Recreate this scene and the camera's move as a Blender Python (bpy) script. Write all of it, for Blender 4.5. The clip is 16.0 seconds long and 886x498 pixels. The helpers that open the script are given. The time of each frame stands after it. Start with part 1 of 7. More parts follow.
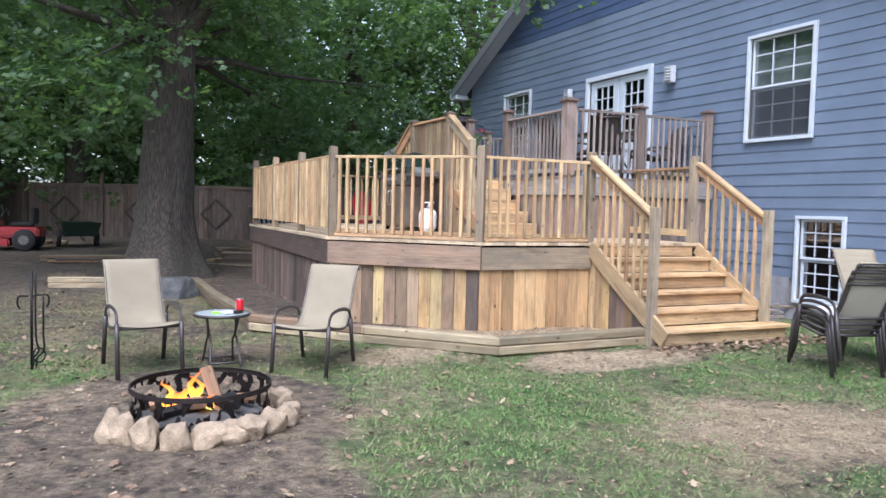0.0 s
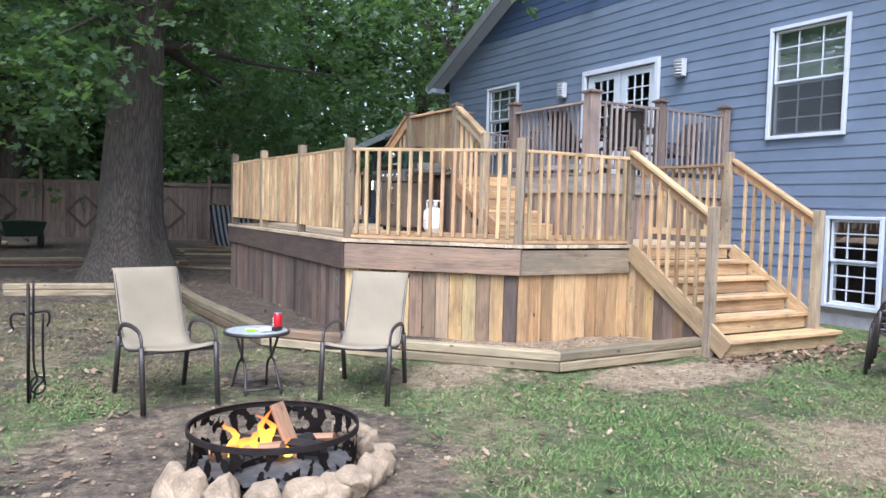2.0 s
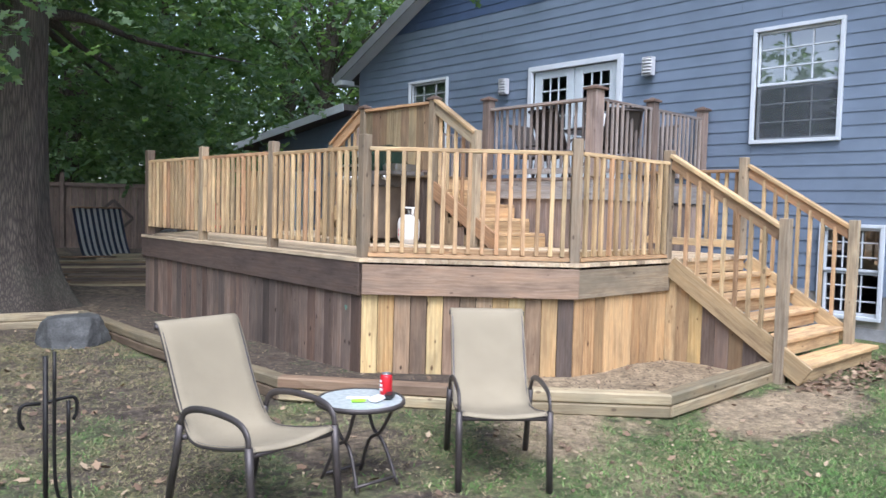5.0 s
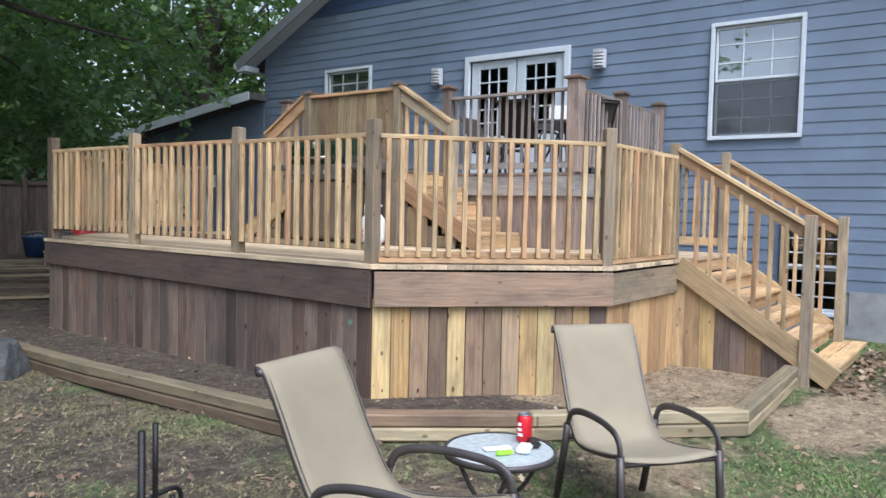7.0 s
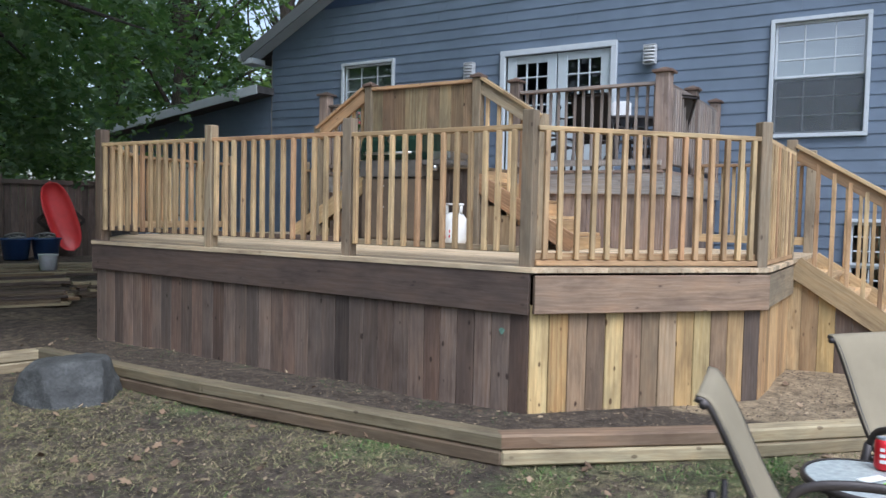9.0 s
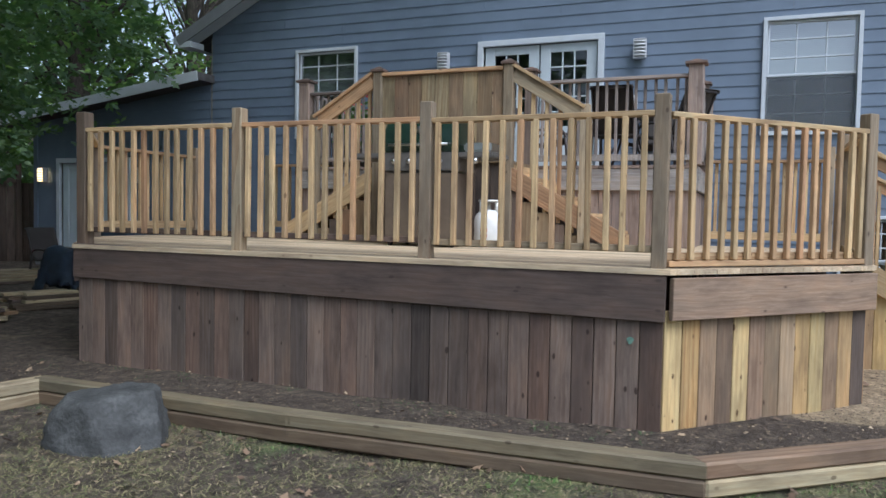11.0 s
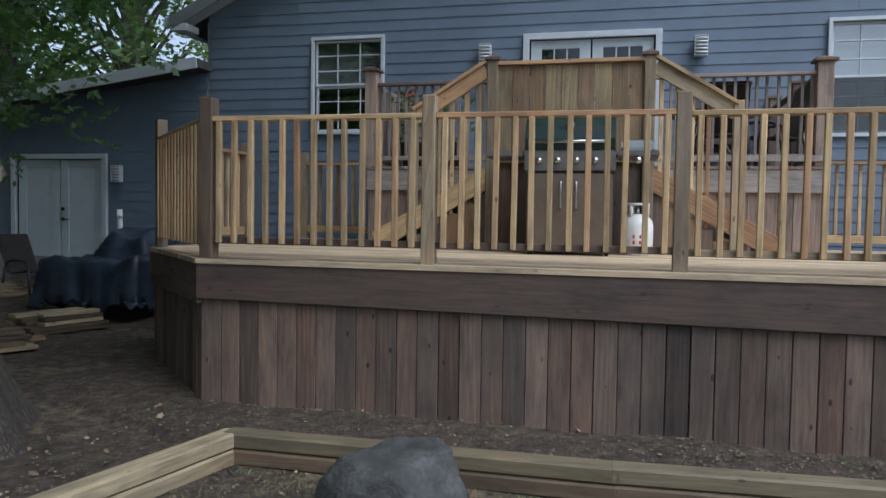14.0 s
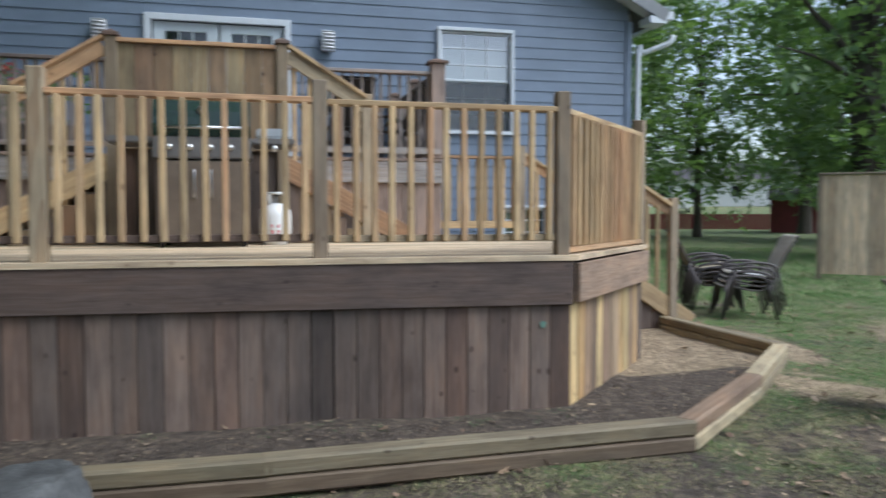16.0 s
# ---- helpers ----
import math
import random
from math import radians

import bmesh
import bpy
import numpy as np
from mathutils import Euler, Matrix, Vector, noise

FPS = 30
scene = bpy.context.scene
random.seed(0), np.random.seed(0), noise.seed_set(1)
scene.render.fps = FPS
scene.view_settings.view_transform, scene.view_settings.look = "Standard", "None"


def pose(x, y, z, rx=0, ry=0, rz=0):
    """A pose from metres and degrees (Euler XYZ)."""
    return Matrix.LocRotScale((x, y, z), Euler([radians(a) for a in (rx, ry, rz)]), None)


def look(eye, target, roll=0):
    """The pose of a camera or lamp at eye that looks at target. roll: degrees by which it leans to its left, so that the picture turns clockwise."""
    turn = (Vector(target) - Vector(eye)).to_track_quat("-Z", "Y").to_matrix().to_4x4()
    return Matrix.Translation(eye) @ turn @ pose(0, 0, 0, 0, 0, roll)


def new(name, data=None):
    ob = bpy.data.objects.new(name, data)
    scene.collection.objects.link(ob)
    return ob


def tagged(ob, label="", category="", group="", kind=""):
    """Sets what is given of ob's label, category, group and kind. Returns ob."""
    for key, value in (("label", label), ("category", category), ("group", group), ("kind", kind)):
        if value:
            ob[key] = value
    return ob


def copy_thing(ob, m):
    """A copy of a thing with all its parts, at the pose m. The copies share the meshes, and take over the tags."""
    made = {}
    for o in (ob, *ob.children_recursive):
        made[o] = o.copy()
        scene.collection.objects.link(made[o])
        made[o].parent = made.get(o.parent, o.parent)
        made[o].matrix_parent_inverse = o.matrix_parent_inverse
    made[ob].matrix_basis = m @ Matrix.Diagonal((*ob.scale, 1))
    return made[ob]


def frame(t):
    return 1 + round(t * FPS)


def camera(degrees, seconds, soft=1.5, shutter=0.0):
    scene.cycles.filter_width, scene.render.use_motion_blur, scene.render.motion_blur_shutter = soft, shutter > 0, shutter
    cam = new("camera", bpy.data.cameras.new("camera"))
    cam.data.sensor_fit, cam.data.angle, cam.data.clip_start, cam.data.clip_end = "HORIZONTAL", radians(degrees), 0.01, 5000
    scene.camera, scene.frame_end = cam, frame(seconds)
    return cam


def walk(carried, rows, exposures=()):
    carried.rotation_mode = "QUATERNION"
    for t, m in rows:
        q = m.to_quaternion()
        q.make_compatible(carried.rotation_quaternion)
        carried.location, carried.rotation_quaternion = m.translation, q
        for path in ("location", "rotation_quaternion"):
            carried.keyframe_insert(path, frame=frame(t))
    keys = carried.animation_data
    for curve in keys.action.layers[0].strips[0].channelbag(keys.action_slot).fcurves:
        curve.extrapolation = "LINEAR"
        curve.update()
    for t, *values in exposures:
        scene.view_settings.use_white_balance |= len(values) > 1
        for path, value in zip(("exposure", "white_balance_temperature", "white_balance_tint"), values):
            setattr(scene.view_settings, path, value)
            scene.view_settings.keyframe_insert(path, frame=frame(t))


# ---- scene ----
cam = camera(60.7, 16.0, shutter=0.32)
METRES, EYE, TILT, LEAN, TURN = 11.45, 1.5, 0.0, 0.0, -24.8
ROWS = [
    (0.0, 0.0, 0.0, 0.0, 0.08, -3.17, -1.44),
    (0.5, -0.0229, 0.0134, -0.001, 0.19, -3.23, -1.5),
    (1.0, -0.0453, 0.0311, -0.0024, -0.99, -3.17, -1.54),
    (1.5, -0.0668, 0.0561, -0.0016, -3.94, -3.24, -1.55),
    (2.0, -0.0898, 0.0776, -0.002, -4.92, -3.16, -1.58),
    (2.5, -0.109, 0.0997, 0.0003, -9.23, -3.15, -1.54),
    (3.0, -0.131, 0.1228, 0.0006, -14.11, -3.15, -1.49),
    (3.5, -0.1572, 0.1438, 0.0027, -16.13, -3.03, -1.45),
    (4.0, -0.1857, 0.1662, 0.0068, -17.07, -3.01, -1.46),
    (4.5, -0.2095, 0.1944, 0.0071, -17.4, -3.08, -1.45),
    (5.0, -0.2365, 0.2246, 0.0053, -17.82, -3.04, -1.5),
    (7.5, -0.3358, 0.3654, 0.0011, -30.38, -2.86, -1.27),
    (8.0, -0.3626, 0.3907, -0.0006, -30.82, -2.78, -1.28),
    (8.5, -0.3889, 0.4161, -0.001, -31.96, -2.77, -1.25),
    (9.0, -0.4097, 0.4438, -0.0015, -33.44, -2.82, -1.23),
    (11.5, -0.4971, 0.6091, -0.0066, -44.99, -2.62, -1.02),
    (12.0, -0.506, 0.6469, -0.0053, -46.86, -2.65, -0.99),
    (12.5, -0.5217, 0.6823, -0.0046, -49.37, -2.69, -0.93),
    (13.0, -0.5392, 0.7156, -0.0064, -50.76, -2.63, -0.95),
    (13.5, -0.5547, 0.7482, -0.0048, -51.2, -2.59, -0.92),
    (14.0, -0.566, 0.77, -0.0055, -51.58, -2.51, -0.87),
    (14.5, -0.5649, 0.7842, -0.0059, -51.91, -2.64, -0.79),
    (15.0, -0.5655, 0.7859, -0.0064, -53.96, -2.56, -0.61),
    (15.5, -0.5632, 0.7821, -0.0076, -65.09, -2.6, -0.29),
    (16.0, -0.5611, 0.7769, -0.0087, -78.89, -2.79, 0.03),
]
EXPOSURES = [(0.0, 1.07, 5700, 16), (3.0, 1.20, 5650, 15), (5.0, 1.05, 5800, 14), (7.5, 0.77, 5800, 11), (9.0, 0.57, 5750, 10), (11.5, 0.38, 5700, 9), (13.0, 0.22, 5700, 9), (14.5, 0.11, 5750, 9), (15.2, 0.13, 5750, 8), (16.0, 0.54, 5750, 8)]
walk(cam, [(t, pose(0, 0, EYE, TILT, LEAN, TURN) @ pose(METRES * x, METRES * y, METRES * z, 90 + pitch, roll, yaw)) for t, x, y, z, yaw, pitch, roll in ROWS], EXPOSURES)

# ---- world and sun ----
world = bpy.data.worlds.new("evening_sky")
scene.world = world
world.use_nodes = True
wt = world.node_tree
sky = wt.nodes.new("ShaderNodeTexSky")
sky.sky_type, sky.sun_disc = "NISHITA", False
sky.sun_elevation, sky.sun_rotation = radians(54), radians(217)
sky.dust_density, sky.air_density = 2.0, 1.0
wt.nodes["Background"].inputs["Strength"].default_value = 0.15
veil = wt.nodes.new("ShaderNodeHueSaturation")
veil.inputs["Saturation"].default_value = 0.6
wt.links.new(sky.outputs[0], veil.inputs["Color"])
wt.links.new(veil.outputs[0], wt.nodes["Background"].inputs["Color"])
sun = new("sun", bpy.data.lights.new("sun", "SUN"))
sun.data.energy, sun.data.angle, sun.data.color = 2.2, radians(42), (0.99, 0.98, 0.97)
sun.matrix_world = look((-10, -6, 28), (2, 10, 0))


# ---- materials ----
def mat_base(name, rough=0.7, metal=0.0):
    m = bpy.data.materials.new(name)
    m.use_nodes = True
    nt = m.node_tree
    b = nt.nodes["Principled BSDF"]
    b.inputs["Roughness"].default_value, b.inputs["Metallic"].default_value = rough, metal
    return m, nt, b


def link(nt, a, b):
    nt.links.new(a, b)


def ramp(nt, fac, stops):
    r = nt.nodes.new("ShaderNodeValToRGB")
    while len(r.color_ramp.elements) < len(stops):
        r.color_ramp.elements.new(0.5)
    for e, (p, c) in zip(r.color_ramp.elements, stops):
        e.position, e.color = p, (*c, 1)
    link(nt, fac, r.inputs[0])
    return r.outputs[0]


def noise_tex(nt, vec, scale, detail=4, rough=0.55):
    n = nt.nodes.new("ShaderNodeTexNoise")
    n.inputs["Scale"].default_value, n.inputs["Detail"].default_value, n.inputs["Roughness"].default_value = scale, detail, rough
    link(nt, vec, n.inputs["Vector"])
    return n.outputs["Fac"]


def mapping(nt, vec, scale):
    mp = nt.nodes.new("ShaderNodeMapping")
    mp.inputs["Scale"].default_value = scale
    link(nt, vec, mp.inputs["Vector"])
    return mp.outputs[0]


def mixc(nt, fac, a, b, mode="MIX"):
    mx = nt.nodes.new("ShaderNodeMix")
    mx.data_type, mx.blend_type = "RGBA", mode
    for k, v in ((0, fac), (6, a), (7, b)):
        if isinstance(v, (float, int)):
            mx.inputs[k].default_value = v
        elif isinstance(v, tuple):
            mx.inputs[k].default_value = (*v, 1)
        else:
            link(nt, v, mx.inputs[k])
    return mx.outputs[2]


def bump(nt, b, height, strength=0.3, dist=0.01):
    bp = nt.nodes.new("ShaderNodeBump")
    bp.inputs["Strength"].default_value, bp.inputs["Distance"].default_value = strength, dist
    link(nt, height, bp.inputs["Height"])
    link(nt, bp.outputs[0], b.inputs["Normal"])


def grey(v):
    return (v, v, v)


def wood(name, c1, c2, c3, rough=0.75, knots=0.5, grime=0.5):
    """Sawn boards: grain along local x, tone by the board, knots and grey weather stains."""
    m, nt, b = mat_base(name, rough)
    tc = nt.nodes.new("ShaderNodeTexCoord")
    oi = nt.nodes.new("ShaderNodeObjectInfo")
    off = nt.nodes.new("ShaderNodeVectorMath")
    off.operation = "MULTIPLY_ADD"
    comb = nt.nodes.new("ShaderNodeCombineXYZ")
    for k in range(3):
        link(nt, oi.outputs["Random"], comb.inputs[k])
    off.inputs[1].default_value = (31.0, 17.0, 23.0)
    link(nt, comb.outputs[0], off.inputs[0])
    link(nt, tc.outputs["Object"], off.inputs[2])
    v = off.outputs[0]
    scr = nt.nodes.new("ShaderNodeTexWhiteNoise")
    scr.noise_dimensions = "1D"
    link(nt, oi.outputs["Random"], scr.inputs["W"])
    tone = ramp(nt, oi.outputs["Random"], [(0.0, c1), (0.5, c2), (1.0, c3)])
    tone = mixc(nt, 1.0, tone, ramp(nt, scr.outputs["Value"], [(0.0, grey(0.60)), (0.5, grey(0.92)), (1.0, grey(1.10))]), "MULTIPLY")
    warp = nt.nodes.new("ShaderNodeTexNoise")
    warp.inputs["Scale"].default_value = 2.5
    link(nt, v, warp.inputs["Vector"])
    wv = nt.nodes.new("ShaderNodeVectorMath")
    wv.operation = "MULTIPLY_ADD"
    wv.inputs[1].default_value = (0.05, 0.05, 0.05)
    link(nt, warp.outputs["Color"], wv.inputs[0])
    link(nt, v, wv.inputs[2])
    g1 = noise_tex(nt, mapping(nt, wv.outputs[0], (1.3, 34, 34)), 1.6, 5, 0.6)
    g2 = noise_tex(nt, mapping(nt, v, (5, 160, 160)), 1.5, 3)
    col = mixc(nt, ramp(nt, g1, [(0.36, grey(0.0)), (0.64, grey(1.0))]), mixc(nt, 1.0, tone, (0.70, 0.64, 0.59), "MULTIPLY"), tone)
    col = mixc(nt, ramp(nt, g2, [(0.30, grey(0.45)), (0.6, grey(0.0))]), col, mixc(nt, 1.0, tone, (0.66, 0.61, 0.56), "MULTIPLY"))
    wav = nt.nodes.new("ShaderNodeTexWave")
    wav.wave_type, wav.bands_direction, wav.wave_profile = "BANDS", "Y", "SAW"
    wav.inputs["Scale"].default_value, wav.inputs["Distortion"].default_value = 1.0, 9.0
    wav.inputs["Detail"].default_value, wav.inputs["Detail Scale"].default_value = 1.5, 0.9
    link(nt, mapping(nt, v, (0.9, 9, 7)), wav.inputs["Vector"])
    rings = nt.nodes.new("ShaderNodeTexWhiteNoise")
    rings.noise_dimensions = "1D"
    sh = nt.nodes.new("ShaderNodeMath")
    sh.operation = "ADD"
    sh.inputs[1].default_value = 3.7
    link(nt, oi.outputs["Random"], sh.inputs[0])
    link(nt, sh.outputs[0], rings.inputs["W"])
    amt = nt.nodes.new("ShaderNodeMath")
    amt.operation = "MULTIPLY"
    link(nt, ramp(nt, rings.outputs["Value"], [(0.45, grey(0.0)), (1.0, grey(0.6))]), amt.inputs[0])
    link(nt, ramp(nt, wav.outputs["Fac"], [(0.45, grey(0.0)), (0.97, grey(1.0))]), amt.inputs[1])
    col = mixc(nt, amt.outputs[0], col, mixc(nt, 1.0, tone, (0.44, 0.31, 0.24), "MULTIPLY"))
    blot = noise_tex(nt, mapping(nt, v, (1.9, 6, 6)), 1.3, 5, 0.6)
    col = mixc(nt, 1.0, col, ramp(nt, blot, [(0.30, (0.64, 0.62, 0.63)), (0.5, grey(1.0)), (0.70, (1.24, 1.16, 1.08))]), "MULTIPLY")
    st = noise_tex(nt, mapping(nt, v, (1.2, 5, 5)), 1.0, 3)
    col = mixc(nt, ramp(nt, st, [(0.50, grey(0.0)), (0.72, grey(grime))]), col, mixc(nt, 1.0, tone, (0.50, 0.52, 0.55), "MULTIPLY"))
    vo = nt.nodes.new("ShaderNodeTexVoronoi")
    vo.inputs["Scale"].default_value = 1.0
    link(nt, mapping(nt, wv.outputs[0], (5.5, 11, 9)), vo.inputs["Vector"])
    dist = nt.nodes.new("ShaderNodeMath")
    dist.operation = "MULTIPLY_ADD"
    cut = nt.nodes.new("ShaderNodeSeparateColor")
    link(nt, vo.outputs["Color"], cut.inputs[0])
    link(nt, cut.outputs[0], dist.inputs[0])
    dist.inputs[1].default_value = 0.14
    link(nt, vo.outputs["Distance"], dist.inputs[2])
    kn = ramp(nt, dist.outputs[0], [(0.11, grey(min(1.0, knots * 1.15))), (0.145, grey(knots * 0.5)), (0.17, grey(0.0))])
    col = mixc(nt, kn, col, mixc(nt, 1.0, tone, (0.15, 0.10, 0.075), "MULTIPLY"))
    link(nt, col, b.inputs["Base Color"])
    bump(nt, b, g1, 0.35, 0.004)
    return m


def plain(name, col, rough=0.6, metal=0.0, var=0.25, scale=8.0, bumps=0.15, dist=0.004, coat=0.0):
    """A surface of one colour with stains at two scales and fine relief."""
    m, nt, b = mat_base(name, rough, metal)
    tc = nt.nodes.new("ShaderNodeTexCoord")
    n1 = noise_tex(nt, tc.outputs["Object"], scale, 5)
    n2 = noise_tex(nt, tc.outputs["Object"], scale * 9, 3)
    dk = tuple(c * (1 - var) for c in col)
    lt = tuple(min(1.0, c * (1 + var * 0.6)) for c in col)
    c = ramp(nt, n1, [(0.3, dk), (0.7, lt)])
    c = mixc(nt, ramp(nt, n2, [(0.35, grey(var)), (0.65, grey(0.0))]), c, dk)
    link(nt, c, b.inputs["Base Color"])
    b.inputs["Coat Weight"].default_value = coat
    if bumps:
        bump(nt, b, n2, bumps, dist)
    return m


M_NEW = wood("new_cedar", (0.56, 0.405, 0.22), (0.69, 0.53, 0.30), (0.56, 0.345, 0.19), knots=0.55, grime=0.35)
M_STAIR = wood("stair_pine", (0.62, 0.43, 0.22), (0.68, 0.49, 0.27), (0.60, 0.40, 0.21), knots=0.5, grime=0.25)
M_POST = wood("weathered_post", (0.29, 0.232, 0.162), (0.43, 0.36, 0.245), (0.25, 0.205, 0.155), knots=0.6)
M_POSTD = wood("dark_post", (0.15, 0.115, 0.085), (0.19, 0.145, 0.105), (0.16, 0.12, 0.09), knots=0.6)
M_RIMW = wood("dark_rim", (0.140, 0.102, 0.083), (0.155, 0.112, 0.091), (0.13, 0.095, 0.078), knots=0.35)
M_RIMS = wood("red_rim", (0.33, 0.235, 0.165), (0.37, 0.27, 0.19), (0.31, 0.23, 0.17), knots=0.7)
M_SKW = wood("old_cedar", (0.108, 0.086, 0.073), (0.242, 0.184, 0.148), (0.172, 0.113, 0.085), knots=0.8, grime=0.7)
M_SKS = wood("mixed_cedar", (0.19, 0.155, 0.125), (0.48, 0.32, 0.165), (0.70, 0.52, 0.235), knots=0.85, grime=0.7)
M_SKE = wood("fresh_cedar", (0.48, 0.31, 0.16), (0.60, 0.41, 0.21), (0.53, 0.33, 0.16), knots=0.85, grime=0.3)
M_DECK = wood("decking", (0.66, 0.54, 0.36), (0.72, 0.59, 0.41), (0.60, 0.48, 0.32), knots=0.4)
M_TIMB = wood("treated_timber", (0.42, 0.365, 0.235), (0.50, 0.43, 0.28), (0.37, 0.315, 0.20), knots=0.6, grime=0.6)
M_TIMBD = wood("damp_timber", (0.13, 0.10, 0.066), (0.17, 0.125, 0.08), (0.15, 0.115, 0.08), knots=0.5, grime=0.7)
M_TIMBM = wood("weathered_timber", (0.22, 0.185, 0.115), (0.30, 0.255, 0.16), (0.20, 0.17, 0.11), knots=0.6, grime=0.7)
M_UP = wood("grey_red_wood", (0.29, 0.225, 0.19), (0.35, 0.275, 0.23), (0.28, 0.225, 0.20), knots=0.4)
M_UPG = wood("silver_grey_wood", (0.36, 0.345, 0.33), (0.42, 0.40, 0.38), (0.33, 0.32, 0.31), knots=0.4)
M_UPB = wood("grey_baluster", (0.29, 0.255, 0.235), (0.36, 0.315, 0.29), (0.26, 0.235, 0.22), knots=0.3)
M_SCR = wood("screen_cedar", (0.27, 0.19, 0.115), (0.41, 0.31, 0.18), (0.33, 0.20, 0.12), knots=0.8)
M_FENCE = wood("old_fence", (0.13, 0.10, 0.085), (0.18, 0.135, 0.11), (0.15, 0.115, 0.095), knots=0.5)
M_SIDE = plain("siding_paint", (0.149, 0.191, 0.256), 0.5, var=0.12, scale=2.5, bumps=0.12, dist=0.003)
# darker blue for the gable boards above z 4.98
M_SIDEB = plain("blue_upper_siding", (0.058, 0.090, 0.170), 0.55, var=0.10, scale=2.5, bumps=0.12, dist=0.003)
M_WHITE = plain("white_trim", (0.56, 0.60, 0.64), 0.5, var=0.06, scale=5)
M_BLIND = plain("blind_slats", (0.48, 0.52, 0.52), 0.6, var=0.06, scale=5)
M_DOOR = plain("white_door", (0.52, 0.58, 0.62), 0.45, var=0.06, scale=4)
M_SHINGLE = plain("roof_shingle", (0.09, 0.085, 0.085), 0.9, var=0.4, scale=14, bumps=0.5)
M_CONC = plain("concrete", (0.30, 0.30, 0.31), 0.9, var=0.3, scale=5, bumps=0.4)
M_INSIDE = plain("room_wall", (0.30, 0.28, 0.25), 0.9, var=0.1)
M_BLACK = plain("black_metal", (0.022, 0.02, 0.02), 0.5, 0.6, var=0.4, scale=20)
M_STEEL = plain("stainless_steel", (0.55, 0.55, 0.55), 0.3, 1.0, var=0.15, scale=10)


def glass_mat(name, ior):
    m, nt, b = mat_base(name, 0.02)
    out = nt.nodes["Material Output"]
    tr = nt.nodes.new("ShaderNodeBsdfTransparent")
    tr.inputs[0].default_value = (0.66, 0.72, 0.73, 1)
    gl = nt.nodes.new("ShaderNodeBsdfGlossy")
    gl.inputs["Roughness"].default_value = 0.015
    fr = nt.nodes.new("ShaderNodeFresnel")
    fr.inputs[0].default_value = ior
    mx = nt.nodes.new("ShaderNodeMixShader")
    link(nt, fr.outputs[0], mx.inputs[0])
    link(nt, tr.outputs[0], mx.inputs[1])
    link(nt, gl.outputs[0], mx.inputs[2])
    link(nt, mx.outputs[0], out.inputs[0])
    return m


M_GLASS = glass_mat("window_glass", 3.7)
M_DGLASS = glass_mat("door_glass", 1.8)


def screen_mat():
    m, nt, b = mat_base("insect_mesh", 0.6)
    b.inputs["Base Color"].default_value = (0.075, 0.085, 0.095, 1)
    tr = nt.nodes.new("ShaderNodeBsdfTransparent")
    mx = nt.nodes.new("ShaderNodeMixShader")
    mx.inputs[0].default_value = 0.38
    link(nt, tr.outputs[0], mx.inputs[1])
    link(nt, b.outputs[0], mx.inputs[2])
    link(nt, mx.outputs[0], nt.nodes["Material Output"].inputs[0])
    return m


M_SCREEN = screen_mat()


def emit_mat(name, col, strength):
    m, nt, b = mat_base(name)
    b.inputs["Base Color"].default_value = (*col, 1)
    b.inputs["Emission Color"].default_value = (*col, 1)
    b.inputs["Emission Strength"].default_value = strength
    return m


# ---- builders ----
def wm(ob):
    m = ob.matrix_basis.copy()
    while ob.parent:
        ob = ob.parent
        m = ob.matrix_basis @ m
    return m


def thing(name, loc=(0, 0, 0), label="", category="", group="", kind="", rz=0.0):
    ob = new(name)
    ob.empty_display_size = 0.1
    ob.matrix_basis = pose(*loc, 0, 0, rz)
    return tagged(ob, label, category, group, kind)


def put(name, me, mat, parent=None, m=None, label=""):
    """Links mesh data at the world pose m under a thing or part."""
    if mat and not me.materials:
        me.materials.append(mat)
    ob = new(name, me)
    m = m or Matrix.Identity(4)
    if parent:
        ob.parent = parent
        ob.matrix_basis = wm(parent).inverted() @ m
    else:
        ob.matrix_basis = m
    if label:
        ob["label"] = label
    return ob


def to_mesh(bm, name, smooth=False):
    me = bpy.data.meshes.new(name)
    bm.normal_update()
    bm.to_mesh(me)
    bm.free()
    if smooth:
        me.polygons.foreach_set("use_smooth", [True] * len(me.polygons))
    return me


def part(name, bm, mat, parent, label="", smooth=False):
    """A bmesh in its parent's own coordinates as one mesh object under it."""
    return put(name, to_mesh(bm, name, smooth), mat, parent, wm(parent) if parent else None, label)


BOARDS = {}


def board_mesh(L, w, h, mat, bev=0.004):
    key = (round(L, 3), round(w, 4), round(h, 4), mat.name)
    if key not in BOARDS:
        bm = bmesh.new()
        bmesh.ops.create_cube(bm, size=1)
        bmesh.ops.scale(bm, vec=(L, w, h), verts=bm.verts)
        bmesh.ops.bevel(bm, geom=bm.edges[:], offset=min(bev, h * 0.3, w * 0.3), segments=1, affect="EDGES")
        BOARDS[key] = to_mesh(bm, "board")
    return BOARDS[key]


def frame_m(a, b, y=None):
    a, b = Vector(a), Vector(b)
    X = (b - a).normalized()
    if y is None:
        y = Vector((0, 0, 1)).cross(X) if abs(X.z) < 0.95 else Vector((0, 1, 0))
    Z = X.cross(Vector(y)).normalized()
    Y = Z.cross(X)
    m = Matrix((X, Y, Z)).transposed().to_4x4()
    m.translation = (a + b) / 2
    return m, (b - a).length


